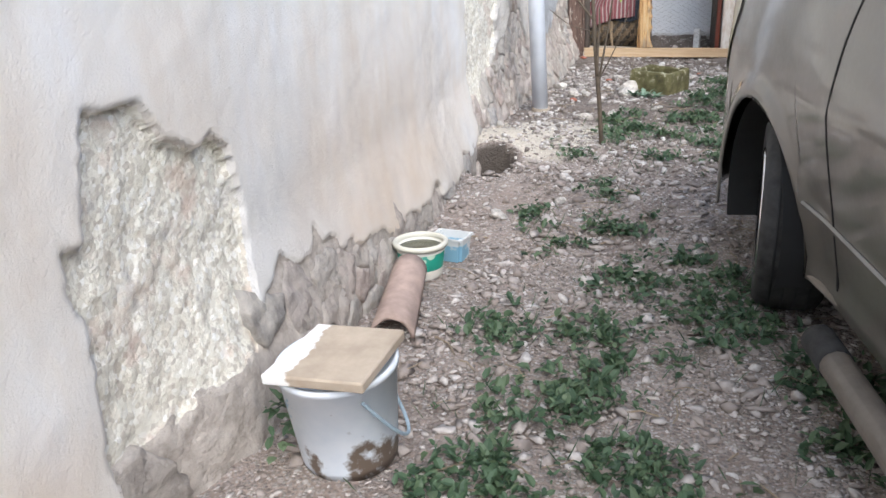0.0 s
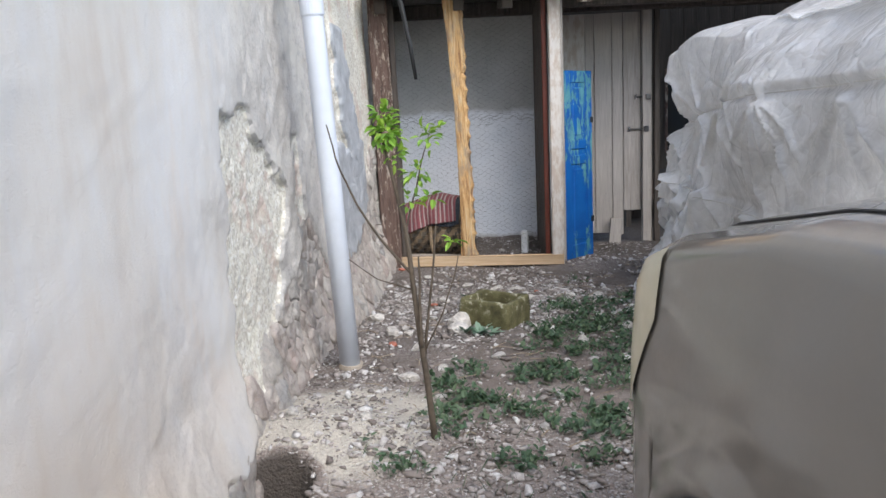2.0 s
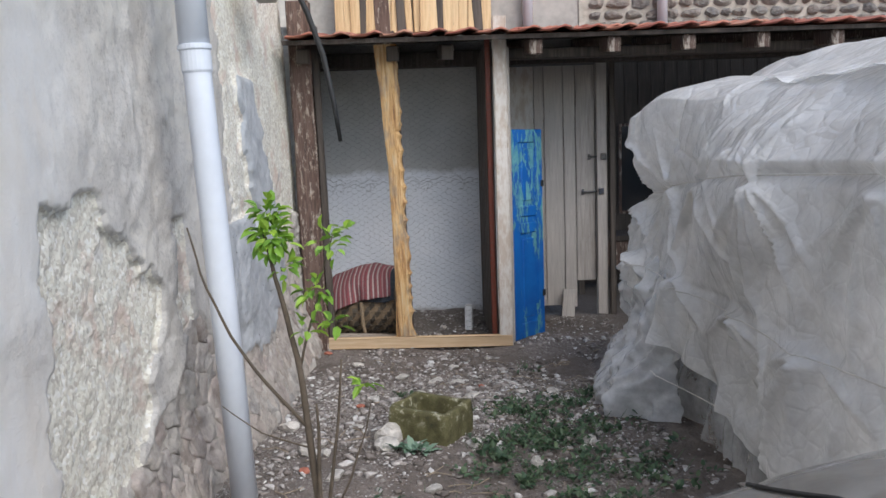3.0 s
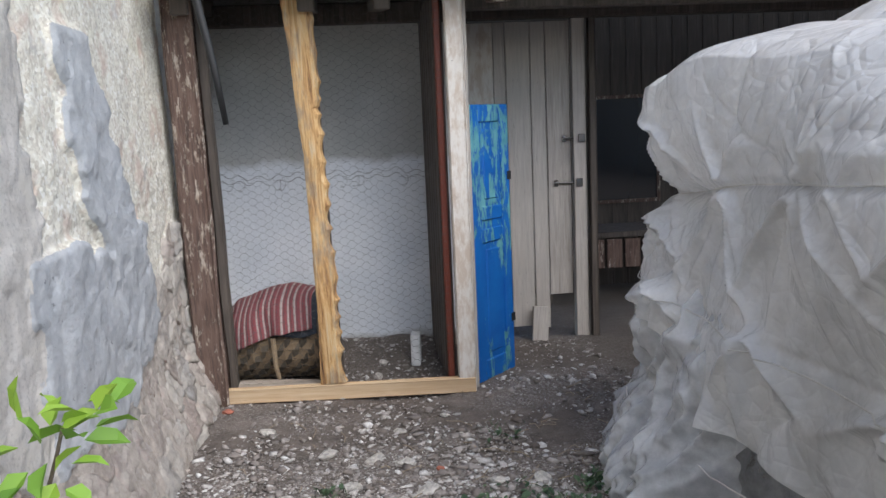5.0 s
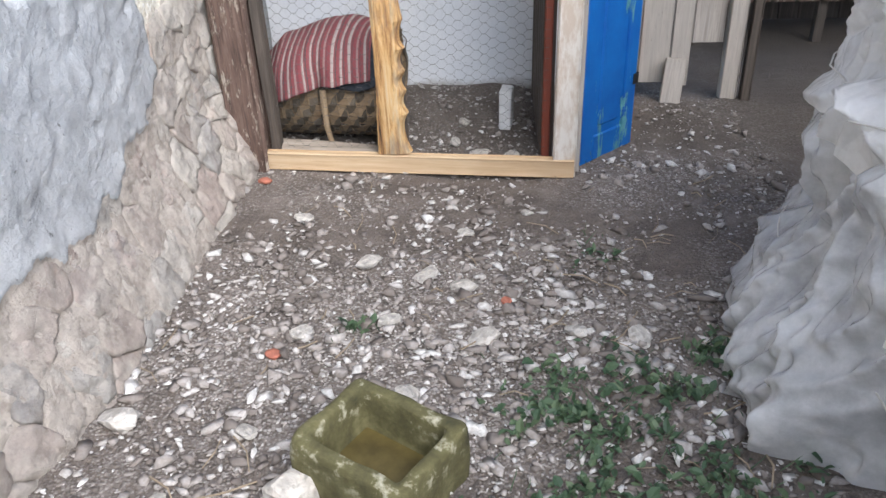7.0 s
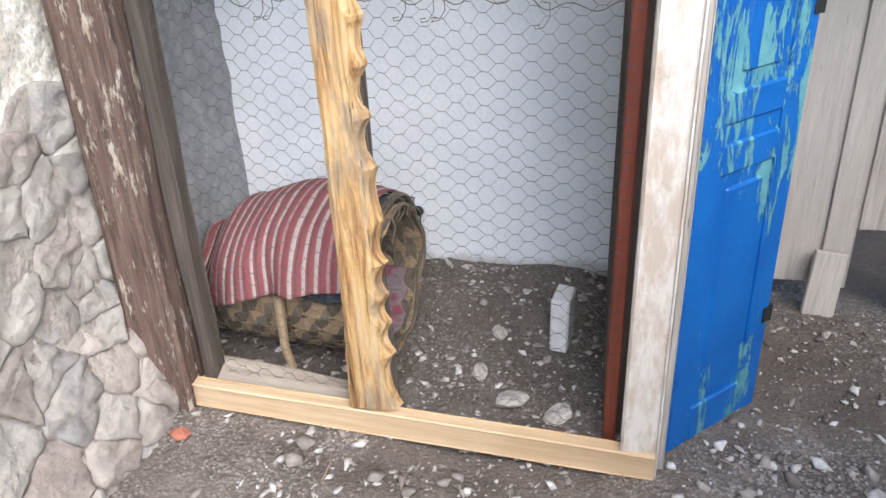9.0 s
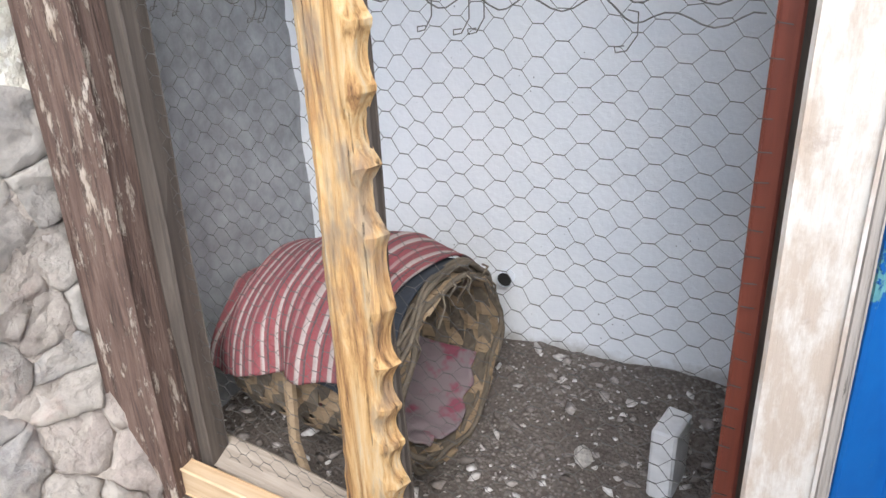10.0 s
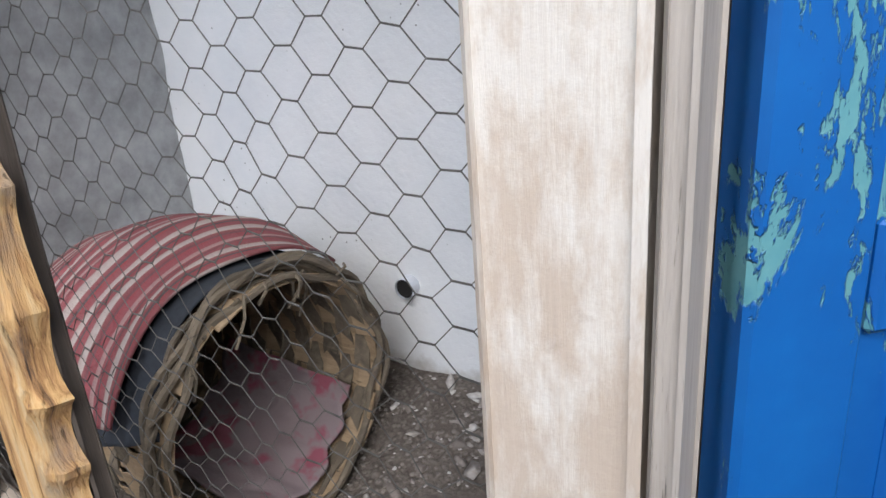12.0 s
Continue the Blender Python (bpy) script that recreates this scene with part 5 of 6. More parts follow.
ub = thing("wall_downpipe", pose(0.86, 9.66, 2.4), "white plastic downpipe on the upper wall", "pipe")
part("pipe", tube([(0, 0, 0), (0, 0, 2.0)], 0.045, 16), M_PVC, ub, smooth=True)
ub2 = copy_thing(ub, pose(2.03, 9.64, 2.42))

# ---- cable and bracket by the corner ----
cable = thing("cable", pose(-1.05, 7.6, 2.6), "black flexible hose hanging from the eave", "cable")
cpts = [(-0.05, -0.1, 0.35), (0.05, -0.1, 0.2), (0.16, -0.1, 0.0), (0.27, -0.1, -0.25), (0.35, -0.09, -0.5), (0.4, -0.09, -0.78), (0.43, -0.09, -1.02)]
part("hose", tube(cpts, [0.017] * 5 + [0.015, 0.012], 10), M_BLACK, cable, smooth=True)
bracket = thing("eave_box", pose(-1.08, 7.35, 2.42), "grey metal box fixed under the eave", "bracket")
part("housing", box(0.0, 0.12, -0.15, 0.2, 0.0, 0.1, 0.01), plain("grey_sheet_metal", (0.4, 0.39, 0.37), 0.5, 0.3), bracket)

# ---- split planks stacked upright on the roof ----
for i in range(20):
    w = rng.uniform(0.045, 0.085)
    x = -0.74 + i * 0.064
    lg = tagged(part("firewood_plank", plank(w, 0.03, rng.uniform(1.0, 1.3), 0.004, 5, 0.008, 400 + i), M_LOG if i % 5 != 3 else M_DARKWOOD), "split pale plank standing in a row on the roof", "plank", "planks stacked on the roof")
    lg.matrix_world = pose(x, 9.42 + rng.uniform(-0.02, 0.02), roof_z(9.42) + 0.06, -10, rng.uniform(-2, 2), rng.uniform(-8, 8))


# ---- beside the wall: bucket, tile, tubs ----
def bucket_material():
    n = Nodes("stained_white_bucket", 0.5)
    z = n.axis(2)
    c = n.ramp(n.noise(7, 5), (0.3, (0.68, 0.75, 0.82)), (0.7, (0.82, 0.86, 0.9)))
    c = n.mix(n.step(n.math("SUBTRACT", n.noise(9, 6), n.math("MULTIPLY", z, 1.3)), 0.42, 0.5), c, (0.16, 0.12, 0.09))
    c = n.mix(n.math("MULTIPLY", n.step(n.noise(12, 5), 0.6, 0.64), n.step(z, 0.14, 0.2)), c, (0.3, 0.5, 0.68))
    n.colour(c)
    return n.mat


M_BUCKET = bucket_material()
bucket = thing("bucket", pose(-0.915, 1.79, -0.115, 3, -3, 20), "dirty white plastic bucket standing by the wall", "bucket")
part("body", lathe([(0.0, 0.004), (0.118, 0.004), (0.122, 0.0), (0.128, 0.03), (0.15, 0.27), (0.156, 0.272), (0.156, 0.29), (0.146, 0.29), (0.12, 0.02), (0.0, 0.02)], 40), M_BUCKET, bucket, smooth=True)
part("handle", tube([(0.155 * math.cos(a) * 1.02, 0.155 * math.sin(a) * 1.02 + 0.0, 0.245 - 0.19 * math.sin((a + 1.2) / 2.4 * math.pi)) for a in np.linspace(-1.2, 1.2, 20)], 0.005, 8), plain("blue_grey_handle", (0.35, 0.45, 0.52), 0.5), bucket, "bluish plastic handle hanging down")
lidm = Nodes("sandstone_tile", 0.85)
lidm.colour(lidm.mix(lidm.step(lidm.math("ADD", lidm.axis(0), lidm.math("MULTIPLY", lidm.noise(14, 5), 0.1)), -0.03, -0.022), (0.8, 0.8, 0.78), lidm.ramp(lidm.noise(12, 6), (0.3, (0.36, 0.29, 0.22)), (0.7, (0.5, 0.42, 0.33))))).bump(lidm.noise(40, 5), 0.3, 0.004)
slabt = thing("floor_tile", pose(-0.905, 1.735, 0.186, 3, -2, -3), "broken beige stone tile with a white patch lying on the bucket", "tile")
tb = box(-0.14, 0.125, -0.13, 0.13, 0, 0.028, 0.004)
for v in tb.verts:
    if v.co.x < -0.1:
        v.co.x += 0.03 * (v.co.y + 0.13) / 0.26
    v.co.x += 0.12 * (v.co.y) * (0.35 if v.co.x > 0 else 0.0)
part("slab", tb, lidm.mat, slabt)

M_TERRA = plain("terracotta", (0.42, 0.315, 0.27), 0.85, grain=22, amount=0.3)
tilep = thing("roof_tile", pose(-1.0, 2.42, -0.1, 0, 0, 8), "old terracotta ridge tile lying on the ground", "roof tile")
tp = bmesh.new()
rows = []
for i in range(9):
    yy = i / 8 * 0.46
    r = 0.066 + 0.012 * (1 - i / 8)
    ring = []
    for rad in (r, r - 0.014):
        seq = [(-rad * math.cos(a), rad * 1.05 * math.sin(a)) for a in np.linspace(0, math.pi, 15)]
        ring += seq if rad == r else seq[::-1]
    rows.append([tp.verts.new((x, yy, z + 0.06 * (i / 8))) for x, z in ring])
k = len(rows[0])
for p, q in zip(rows, rows[1:]):
    for j in range(k):
        tp.faces.new((p[j], p[(j + 1) % k], q[(j + 1) % k], q[j]))
tp.faces.new(rows[0][::-1])
tp.faces.new(rows[-1])
bmesh.ops.recalc_face_normals(tp, faces=tp.faces)
part("shell", tp, M_TERRA, tilep, smooth=True)

M_CREAM = plain("cream_plastic", (0.72, 0.7, 0.6), 0.5, grain=10, amount=0.15, bump=0.05)
greenm = Nodes("green_printed_tub", 0.45)
band = greenm.math("MULTIPLY", greenm.step(greenm.axis(2), 0.04, 0.043), greenm.step(greenm.axis(2), 0.112, 0.109))
blob = greenm.step(greenm.voronoi(16), 0.34, 0.3)
greenm.colour(greenm.mix(band, (0.72, 0.71, 0.64), greenm.mix(greenm.math("MULTIPLY", blob, 0.6), (0.012, 0.24, 0.17), (0.6, 0.68, 0.55))))
tub = thing("paint_tub", pose(-1.06, 3.02, -0.115), "round green and white plastic tub of murky water", "tub")
part("body", lathe([(0.0, 0.003), (0.08, 0.0), (0.084, 0.01), (0.1, 0.14), (0.094, 0.14), (0.08, 0.01)], 36), greenm.mat, tub, smooth=True)
part("rim", lathe([(0.1, 0.128), (0.11, 0.13), (0.111, 0.145), (0.1, 0.15), (0.092, 0.146), (0.092, 0.13)], 36), M_CREAM, tub, "cream rim", True)
wat = Nodes("murky_water", 0.08)
wat.colour((0.06, 0.06, 0.035))
part("water", lathe([(0.0, 0.118), (0.094, 0.118)], 36), wat.mat, tub, "dark murky water")
box_tub = thing("ice_cream_tub", pose(-0.985, 3.22, -0.115, 0, 0, -12), "small rectangular white and blue plastic tub", "tub")
bm = bmesh.new()
bl = [(-0.075, -0.055), (0.075, -0.055), (0.075, 0.055), (-0.075, 0.055)]
prev = None
for s, z in ((0.85, 0.0), (1.0, 0.095), (1.06, 0.095), (1.06, 0.105), (0.95, 0.105), (0.82, 0.01)):
    ring = [bm.verts.new((x * s, y * s, z)) for x, y in bl]
    if prev:
        for j in range(4):
            bm.faces.new((prev[j], prev[(j + 1) % 4], ring[(j + 1) % 4], ring[j]))
    else:
        bm.faces.new(ring[::-1])
    prev = ring
bm.faces.new(prev)
bmesh.ops.bevel(bm, geom=[e for e in bm.edges if abs(e.verts[0].co.z - e.verts[1].co.z) > 0.02], offset=0.012, segments=2, affect="EDGES")
bluem = Nodes("blue_printed_tub", 0.45)
bluem.colour(bluem.mix(bluem.math("MULTIPLY", bluem.step(bluem.axis(2), 0.075, 0.07), bluem.step(bluem.noise(14, 2), 0.4, 0.48)), (0.68, 0.7, 0.7), (0.25, 0.48, 0.62)))
part("body", bm, bluem.mat, box_tub)

# ---- stone trough ----
def moss_material():
    n = Nodes("mossy_stone", 0.9)
    f = n.noise(11, 6, 0.7)
    c = n.ramp(f, (0.3, (0.05, 0.048, 0.022)), (0.5, (0.115, 0.105, 0.045)), (0.68, (0.2, 0.185, 0.09)), (0.8, (0.3, 0.28, 0.17)))
    lich = n.math("MULTIPLY", n.step(n.noise(22, 5), 0.55, 0.66), n.step(n.axis(2), 0.12, 0.17))
    n.colour(n.mix(lich, c, (0.46, 0.44, 0.33)))
    n.bump(n.noise(28, 6, 0.7), 0.7, 0.012)
    return n.mat


M_MOSS = moss_material()
trough = thing("stone_trough", pose(-0.14, 6.67, -0.03, 2, 1, -32), "mossy carved stone trough with damp silt inside", "trough")
bm = bmesh.new()
nx_, ny_, nz_ = 19, 15, 9
hw, hd, hh, th = 0.18, 0.145, 0.205, 0.042


def trough_sheet(bm):
    """Outer walls, rim and hollow as one closed surface, worn by noise."""
    prof = [(1.0, 0.0), (1.0, 0.05), (1.01, 0.1), (1.01, 0.15), (1.0, 0.185), (0.975, 0.203), (0.93, 0.206)]
    loops = []
    n = 64
    for inner in (False, True):
        ins = 0.0
        for s, z in (prof if not inner else [(0.93, 0.206), (0.9, 0.2), (0.87, 0.17), (0.85, 0.1), (0.83, 0.07)]):
            ring = []
            for i in range(n):
                t = i / n * 4
                side, f = int(t), t - int(t)
                c = [(-1, -1), (1, -1), (1, 1), (-1, 1)]
                p0, p1 = c[side], c[(side + 1) % 4]
                ux, uy = p0[0] + (p1[0] - p0[0]) * f, p0[1] + (p1[1] - p0[1]) * f
                r = (abs(ux) ** 18 + abs(uy) ** 18) ** (1 / 18)
                ux, uy = ux / r, uy / r
                if inner:
                    x, y = ux * (hw - th) * s / 0.9, uy * (hd - th) * s / 0.9
                else:
                    x, y = ux * hw * s, uy * hd * s
                p = Vector((x, y, z))
                p += Vector((noise.noise(p * 9), noise.noise(p * 9 + Vector((7, 0, 0))), noise.noise(p * 9 + Vector((0, 7, 0))))) * 0.007
                p += Vector((noise.noise(p * 30), noise.noise(p * 30 + Vector((7, 0, 0))), noise.noise(p * 30 + Vector((0, 7, 0))))) * 0.0025
                ring.append(bm.verts.new(p))
            loops.append(ring)
    for a, b in zip(loops, loops[1:]):
        for j in range(n):
            bm.faces.new((a[j], a[(j + 1) % n], b[(j + 1) % n], b[j]))
    bm.faces.new(loops[0][::-1])
    bm.faces.new(loops[-1])


trough_sheet(bm)
part("basin", bm, M_MOSS, trough, smooth=True)
part("silt", box(-0.13, 0.13, -0.095, 0.095, 0.06, 0.078, 0.004, jitter=0.002), plain("wet_silt", (0.13, 0.1, 0.035), 0.35, grain=14, amount=0.5), trough, "wet yellowish silt")

# ---- sapling ----
M_BARK = plain("sapling_bark", (0.11, 0.085, 0.06), 0.85, grain=40, amount=0.4)
tree = thing("sapling", pose(-0.455, 4.79, -0.02), "thin young sapling with fresh green leaves", "tree")


def limb(pts, r0, r1):
    n = 14
    pv = [Vector(p) for p in pts]
    out = []
    for i in range(n + 1):
        t = i / n * (len(pv) - 1)
        k = min(int(t), len(pv) - 2)
        p = pv[k].lerp(pv[k + 1], t - k)
        out.append(p + Vector((noise.noise(p * 7), noise.noise(p * 7 + Vector((3, 0, 0))), 0)) * 0.01)
    return tube(out, [r0 + (r1 - r0) * i / n for i in range(n + 1)], 8)


part("trunk", limb([(0, 0, -0.02), (-0.04, 0, 0.4), (-0.07, 0, 0.7), (-0.09, 0.0, 0.9), (-0.125, 0, 1.05), (-0.165, 0, 1.22)], 0.014, 0.005), M_BARK, tree, smooth=True)
for pts, r in (([(-0.035, 0.02, 0.35), (0.0, 0.05, 0.6), (0.04, 0.06, 0.85)], 0.007), ([(-0.04, -0.01, 0.4), (-0.035, -0.02, 0.75)], 0.008), ([(-0.07, 0, 0.68), (-0.17, -0.02, 0.8), (-0.26, -0.05, 0.95), (-0.33, -0.06, 1.1), (-0.355, -0.06, 1.24)], 0.006),
               ([(-0.03, 0.0, 0.38), (0.06, -0.04, 0.55), (0.12, -0.05, 0.75)], 0.004), ([(-0.08, 0, 0.85), (-0.02, 0.03, 1.05), (0.03, 0.03, 1.2)], 0.004), ([(-0.06, 0, 0.62), (-0.2, 0.02, 0.66), (-0.32, 0.03, 0.74)], 0.003)):
    part("branch", limb(pts, r, r * 0.45), M_BARK, tree, smooth=True)


def leaf_poly(p, d, up, ln, w, fold=0.25):
    """A pointed leaf of two folded halves: vertices and faces."""
    s = d.cross(up).normalized()
    u = s.cross(d).normalized()
    mid = [p, p + d * ln * 0.3 - u * ln * 0.03, p + d * ln * 0.7 - u * ln * 0.06, p + d * ln - u * ln * 0.18]
    l = [mid[1] + s * w * 0.45 + u * w * fold, mid[2] + s * w * 0.38 + u * w * fold * 0.8]
    r = [mid[1] - s * w * 0.45 + u * w * fold, mid[2] - s * w * 0.38 + u * w * fold * 0.8]
    return [*map(tuple, mid + l + r)], [(0, 1, 4), (1, 2, 5, 4), (2, 3, 5), (0, 6, 1), (1, 6, 7, 2), (2, 7, 3)]


rng = random.Random(21)
polys = []
for c, r, n in (((-0.145, 0, 1.2), 0.062, 95), ((-0.15, 0, 1.265), 0.042, 40), ((-0.11, 0, 1.12), 0.04, 20), ((0.02, 0.03, 1.18), 0.06, 20), ((0.06, 0.03, 1.21), 0.03, 7), ((-0.03, 0, 1.05), 0.055, 30), ((0.02, 0.02, 0.96), 0.035, 12), ((0.11, -0.05, 0.8), 0.025, 8), ((-0.06, 0, 0.95), 0.04, 10)):
    for _ in range(n):
        d = Vector((rng.gauss(0, 1), rng.gauss(0, 1), rng.gauss(0.1, 0.8))).normalized()
        p = Vector(c) + d * r * rng.uniform(0.2, 0.9)
        dd = (d + Vector((rng.gauss(0, 0.5), rng.gauss(0, 0.5), rng.gauss(-0.1, 0.4)))).normalized()
        polys.append(leaf_poly(p, dd, Vector((rng.gauss(0, 0.4), rng.gauss(0, 0.4), 1)).normalized(), rng.uniform(0.026, 0.05), rng.uniform(0.016, 0.028)))
part("crown", soup("crown", polys, [M_LEAF]), None, tree, "bright fresh leaf tufts")

tree.matrix_world = pose(-0.455, 4.79, -0.02) @ Matrix.Diagonal((1.0, 1.0, 1.075, 1))

# ---- pale rosette weed by the trough ----
ros = thing("rosette_weed", pose(-0.24, 6.43, -0.02), "pale green broad-leaved weed beside the trough", "weed")
polys = []
for cx, cy_, n in ((0, 0, 14), (-0.09, 0.03, 9), (0.06, -0.02, 8)):
    for i in range(n):
        a = i * 2.4 + cx * 9
        e = rng.uniform(0.25, 0.9)
        d = Vector((math.cos(a) * math.cos(e), math.sin(a) * math.cos(e), math.sin(e)))
        polys.append(leaf_poly(Vector((cx, cy_, 0.02)), d, Vector((0, 0, 1)), rng.uniform(0.06, 0.11), rng.uniform(0.03, 0.045), 0.12))
part("leaves", soup("leaves", polys, [M_WEED2]), None, ros)

# ---- loose stones in the yard ----
loose = [mesh_of("stone", rock(90 + i, 2, 0.3, 0.75), M_BLOCK) for i in range(8)]
rng = random.Random(31)


def loose_stone(x, y, w, h, turn, label="pale rough limestone lying on the ground"):
    ob = tagged(new("loose_stone", rng.choice(loose)), label, "stone", "loose stones in the yard")
    ob.matrix_world = pose(x, y, float(ground_height(np.array(x), np.array(y))) + h * 0.22, rng.uniform(-15, 15), rng.uniform(-15, 15), turn) @ Matrix.Diagonal((w, w * rng.uniform(0.65, 0.95), h * 1.3, 1))
    return ob


for x, y, w, h in ((-0.36, 6.6, 0.17, 0.15), (-0.37, 6.5, 0.15, 0.1), (-0.93, 6.9, 0.15, 0.08), (-0.78, 6.45, 0.1, 0.09), (-0.68, 6.42, 0.07, 0.06), (-0.71, 6.58, 0.07, 0.05), (0.12, 7.28, 0.12, 0.05), (0.42, 7.32, 0.1, 0.045), (0.62, 7.28, 0.11, 0.04), (-0.31, 7.75, 0.12, 0.05), (-0.09, 7.68, 0.1, 0.04),
                   (0.05, 7.6, 0.11, 0.05), (-0.48, 7.3, 0.09, 0.05), (-0.2, 7.38, 0.1, 0.05), (-0.1, 6.98, 0.11, 0.045), (0.35, 6.2, 0.08, 0.07), (0.66, 6.45, 0.09, 0.06), (0.08, 6.46, 0.08, 0.06), (-0.35, 2.6, 0.06, 0.05), (-0.86, 3.68, 0.1, 0.05), (-0.85, 1.25, 0.11, 0.05), (-0.2, 1.9, 0.07, 0.04), (-0.62, 5.6, 0.12, 0.06), (-0.6, 6.1, 0.1, 0.06), (-0.45, 5.75, 0.08, 0.05),
                   (-0.15, 5.95, 0.09, 0.05), (-1.02, 7.15, 0.13, 0.08), (-0.55, 6.85, 0.09, 0.04), (0.25, 5.5, 0.08, 0.045), (-0.75, 4.9, 0.07, 0.05), (-1.08, 4.95, 0.09, 0.06), (-0.45, 5.3, 0.07, 0.04), (0.0, 4.9, 0.06, 0.04), (-0.6, 3.9, 0.08, 0.04), (-0.15, 3.45, 0.07, 0.035), (0.05, 8.0, 0.08, 0.035), (0.3, 8.15, 0.06, 0.03), (-0.62, 8.1, 0.09, 0.04)):
    loose_stone(x, y, w, h, rng.uniform(0, 360))
for x, y in ((-0.87, 8.45), (-0.55, 7.2), (-0.75, 6.2), (0.2, 7.5)):
    ob = tagged(new("brick_shard", mesh_of("brick_shard", rock(int(130 + x * 10), 2, 0.3, 0.6), M_TILE)), "broken red brick shard on the ground", "brick")
    ob.matrix_world = pose(x, y, float(ground_height(np.array(x), np.array(y))) + 0.008, 10, 5, x * 400) @ Matrix.Diagonal((0.07, 0.05, 0.05, 1))

# ---- gravel ----
def chip(seed):
    """A sharp-edged limestone chip of unit size: vertices and triangles."""
    r = random.Random(seed)
    bm = bmesh.new()
    for _ in range(11):
        d = Vector((r.gauss(0, 1), r.gauss(0, 1), r.gauss(0, 1))).normalized() * r.uniform(0.4, 0.55)
        bm.verts.new((d.x, d.y, d.z * 0.75))
    hull = bmesh.ops.convex_hull(bm, input=bm.verts)
    bmesh.ops.delete(bm, geom=[v for v in bm.verts if not v.link_faces], context="VERTS")
    bmesh.ops.triangulate(bm, faces=bm.faces)
    bm.verts.index_update()
    out = np.array([tuple(v.co) for v in bm.verts]), np.array([[v.index for v in f.verts] for f in bm.faces])
    bm.free()
    return out


base_rocks = [chip(200 + i) for i in range(14)]
rs = np.random.RandomState(7)
N = 110000
gxs, gys = rs.uniform(-1.2, 1.45, N), rs.uniform(0.9, 9.45, N)
dens = 0.24 + 0.8 * np.exp(-(((gxs + 0.1) / 0.85) ** 2 + ((gys - 7.25) / 0.75) ** 2)) + 0.3 * (gys < 5) - 0.35 * np.exp(-(((gxs + 0.85) / 0.4) ** 2 + ((gys - 4.95) / 0.3) ** 2))
dens = dens - 0.08 * ((gys > 7.9) & (gys < 8.6)) - 0.3 * np.exp(-(((gxs + 0.55) / 0.35) ** 2 + ((gys - 6.1) / 0.4) ** 2)) + 0.4 * fbm(gxs * 2.3, gys * 2.3, 3, 5)
dens = np.where(gys > 8.6, np.where(gxs < 0.38, 0.42, 0.25), dens)
keep = (rs.rand(N) < dens * 0.85) & (np.hypot((gxs + 1.07) / 0.16, (gys - 4.46) / 0.17) > 1)
gxs, gys = gxs[keep], gys[keep]
ghs = ground_height(gxs, gys)
sizes = np.minimum(0.0092 * rs.uniform(0.0001, 1, len(gxs)) ** -0.56, 0.03 + 0.045 * rs.rand(len(gxs)))
sizes = sizes * np.where(gys > 8.6, 0.75, 1.0)
V, F, base = [], [], 0
for x, y, g, s in zip(gxs, gys, ghs, sizes):
    v, f = base_rocks[rs.randint(14)]
    a = rs.uniform(0, 6.283)
    ca, sa = math.cos(a), math.sin(a)
    p = v * (s * rs.uniform(0.9, 1.6), s * rs.uniform(0.65, 1.0), s * rs.uniform(0.45, 0.9))
    V.append(np.stack((p[:, 0] * ca - p[:, 1] * sa + x, p[:, 0] * sa + p[:, 1] * ca + y, p[:, 2] + g + s * 0.12), 1))
    F.append(f + base)
    base += len(p)
V, F = np.concatenate(V), np.concatenate(F)
me = bpy.data.meshes.new("gravel")
me.vertices.add(len(V))
me.vertices.foreach_set("co", V.astype(np.float32).ravel())
me.loops.add(F.size)
me.loops.foreach_set("vertex_index", F.astype(np.int32).ravel())
me.polygons.add(len(F))
me.polygons.foreach_set("loop_start", np.arange(0, F.size, 3, dtype=np.int32))
me.update(calc_edges=True)
me.materials.append(M_GRAVEL)
tagged(new("gravel", me), "scattered limestone chips and grit over the earth", "gravel", kind="stuff")

# ---- weeds ----
rng = random.Random(77)
near_patches = [(-0.67, 2.54, 0.08), (-0.4, 2.6, 0.13), (-0.25, 2.45, 0.13), (-0.32, 2.2, 0.14), (-0.15, 3.1, 0.17), (0.03, 3.03, 0.15), (-0.65, 2.06, 0.08), (-0.37, 2.05, 0.12), (-0.55, 1.75, 0.12), (-0.35, 1.72, 0.16), (-0.19, 1.8, 0.12), (-0.34, 4.05, 0.1), (-0.69, 3.69, 0.08), (0.36, 2.3, 0.14), (0.37, 2.0, 0.14), (-0.3, 3.6, 0.13), (-0.55, 3.3, 0.09), (0.1, 2.7, 0.15), (-0.72, 1.55, 0.1)]
mid_patches = [(-0.62, 4.55, 0.09), (-0.2, 4.6, 0.15), (-0.32, 4.85, 0.13), (-0.22, 4.4, 0.11), (-0.43, 5.45, 0.12), (-0.3, 5.2, 0.15), (-0.05, 5.4, 0.19), (0.15, 5.4, 0.19), (0.2, 5.9, 0.2), (0.25, 5.1, 0.17), (-0.05, 5.05, 0.17), (0.2, 4.75, 0.14), (-0.22, 5.75, 0.11), (0.5, 5.9, 0.2)]
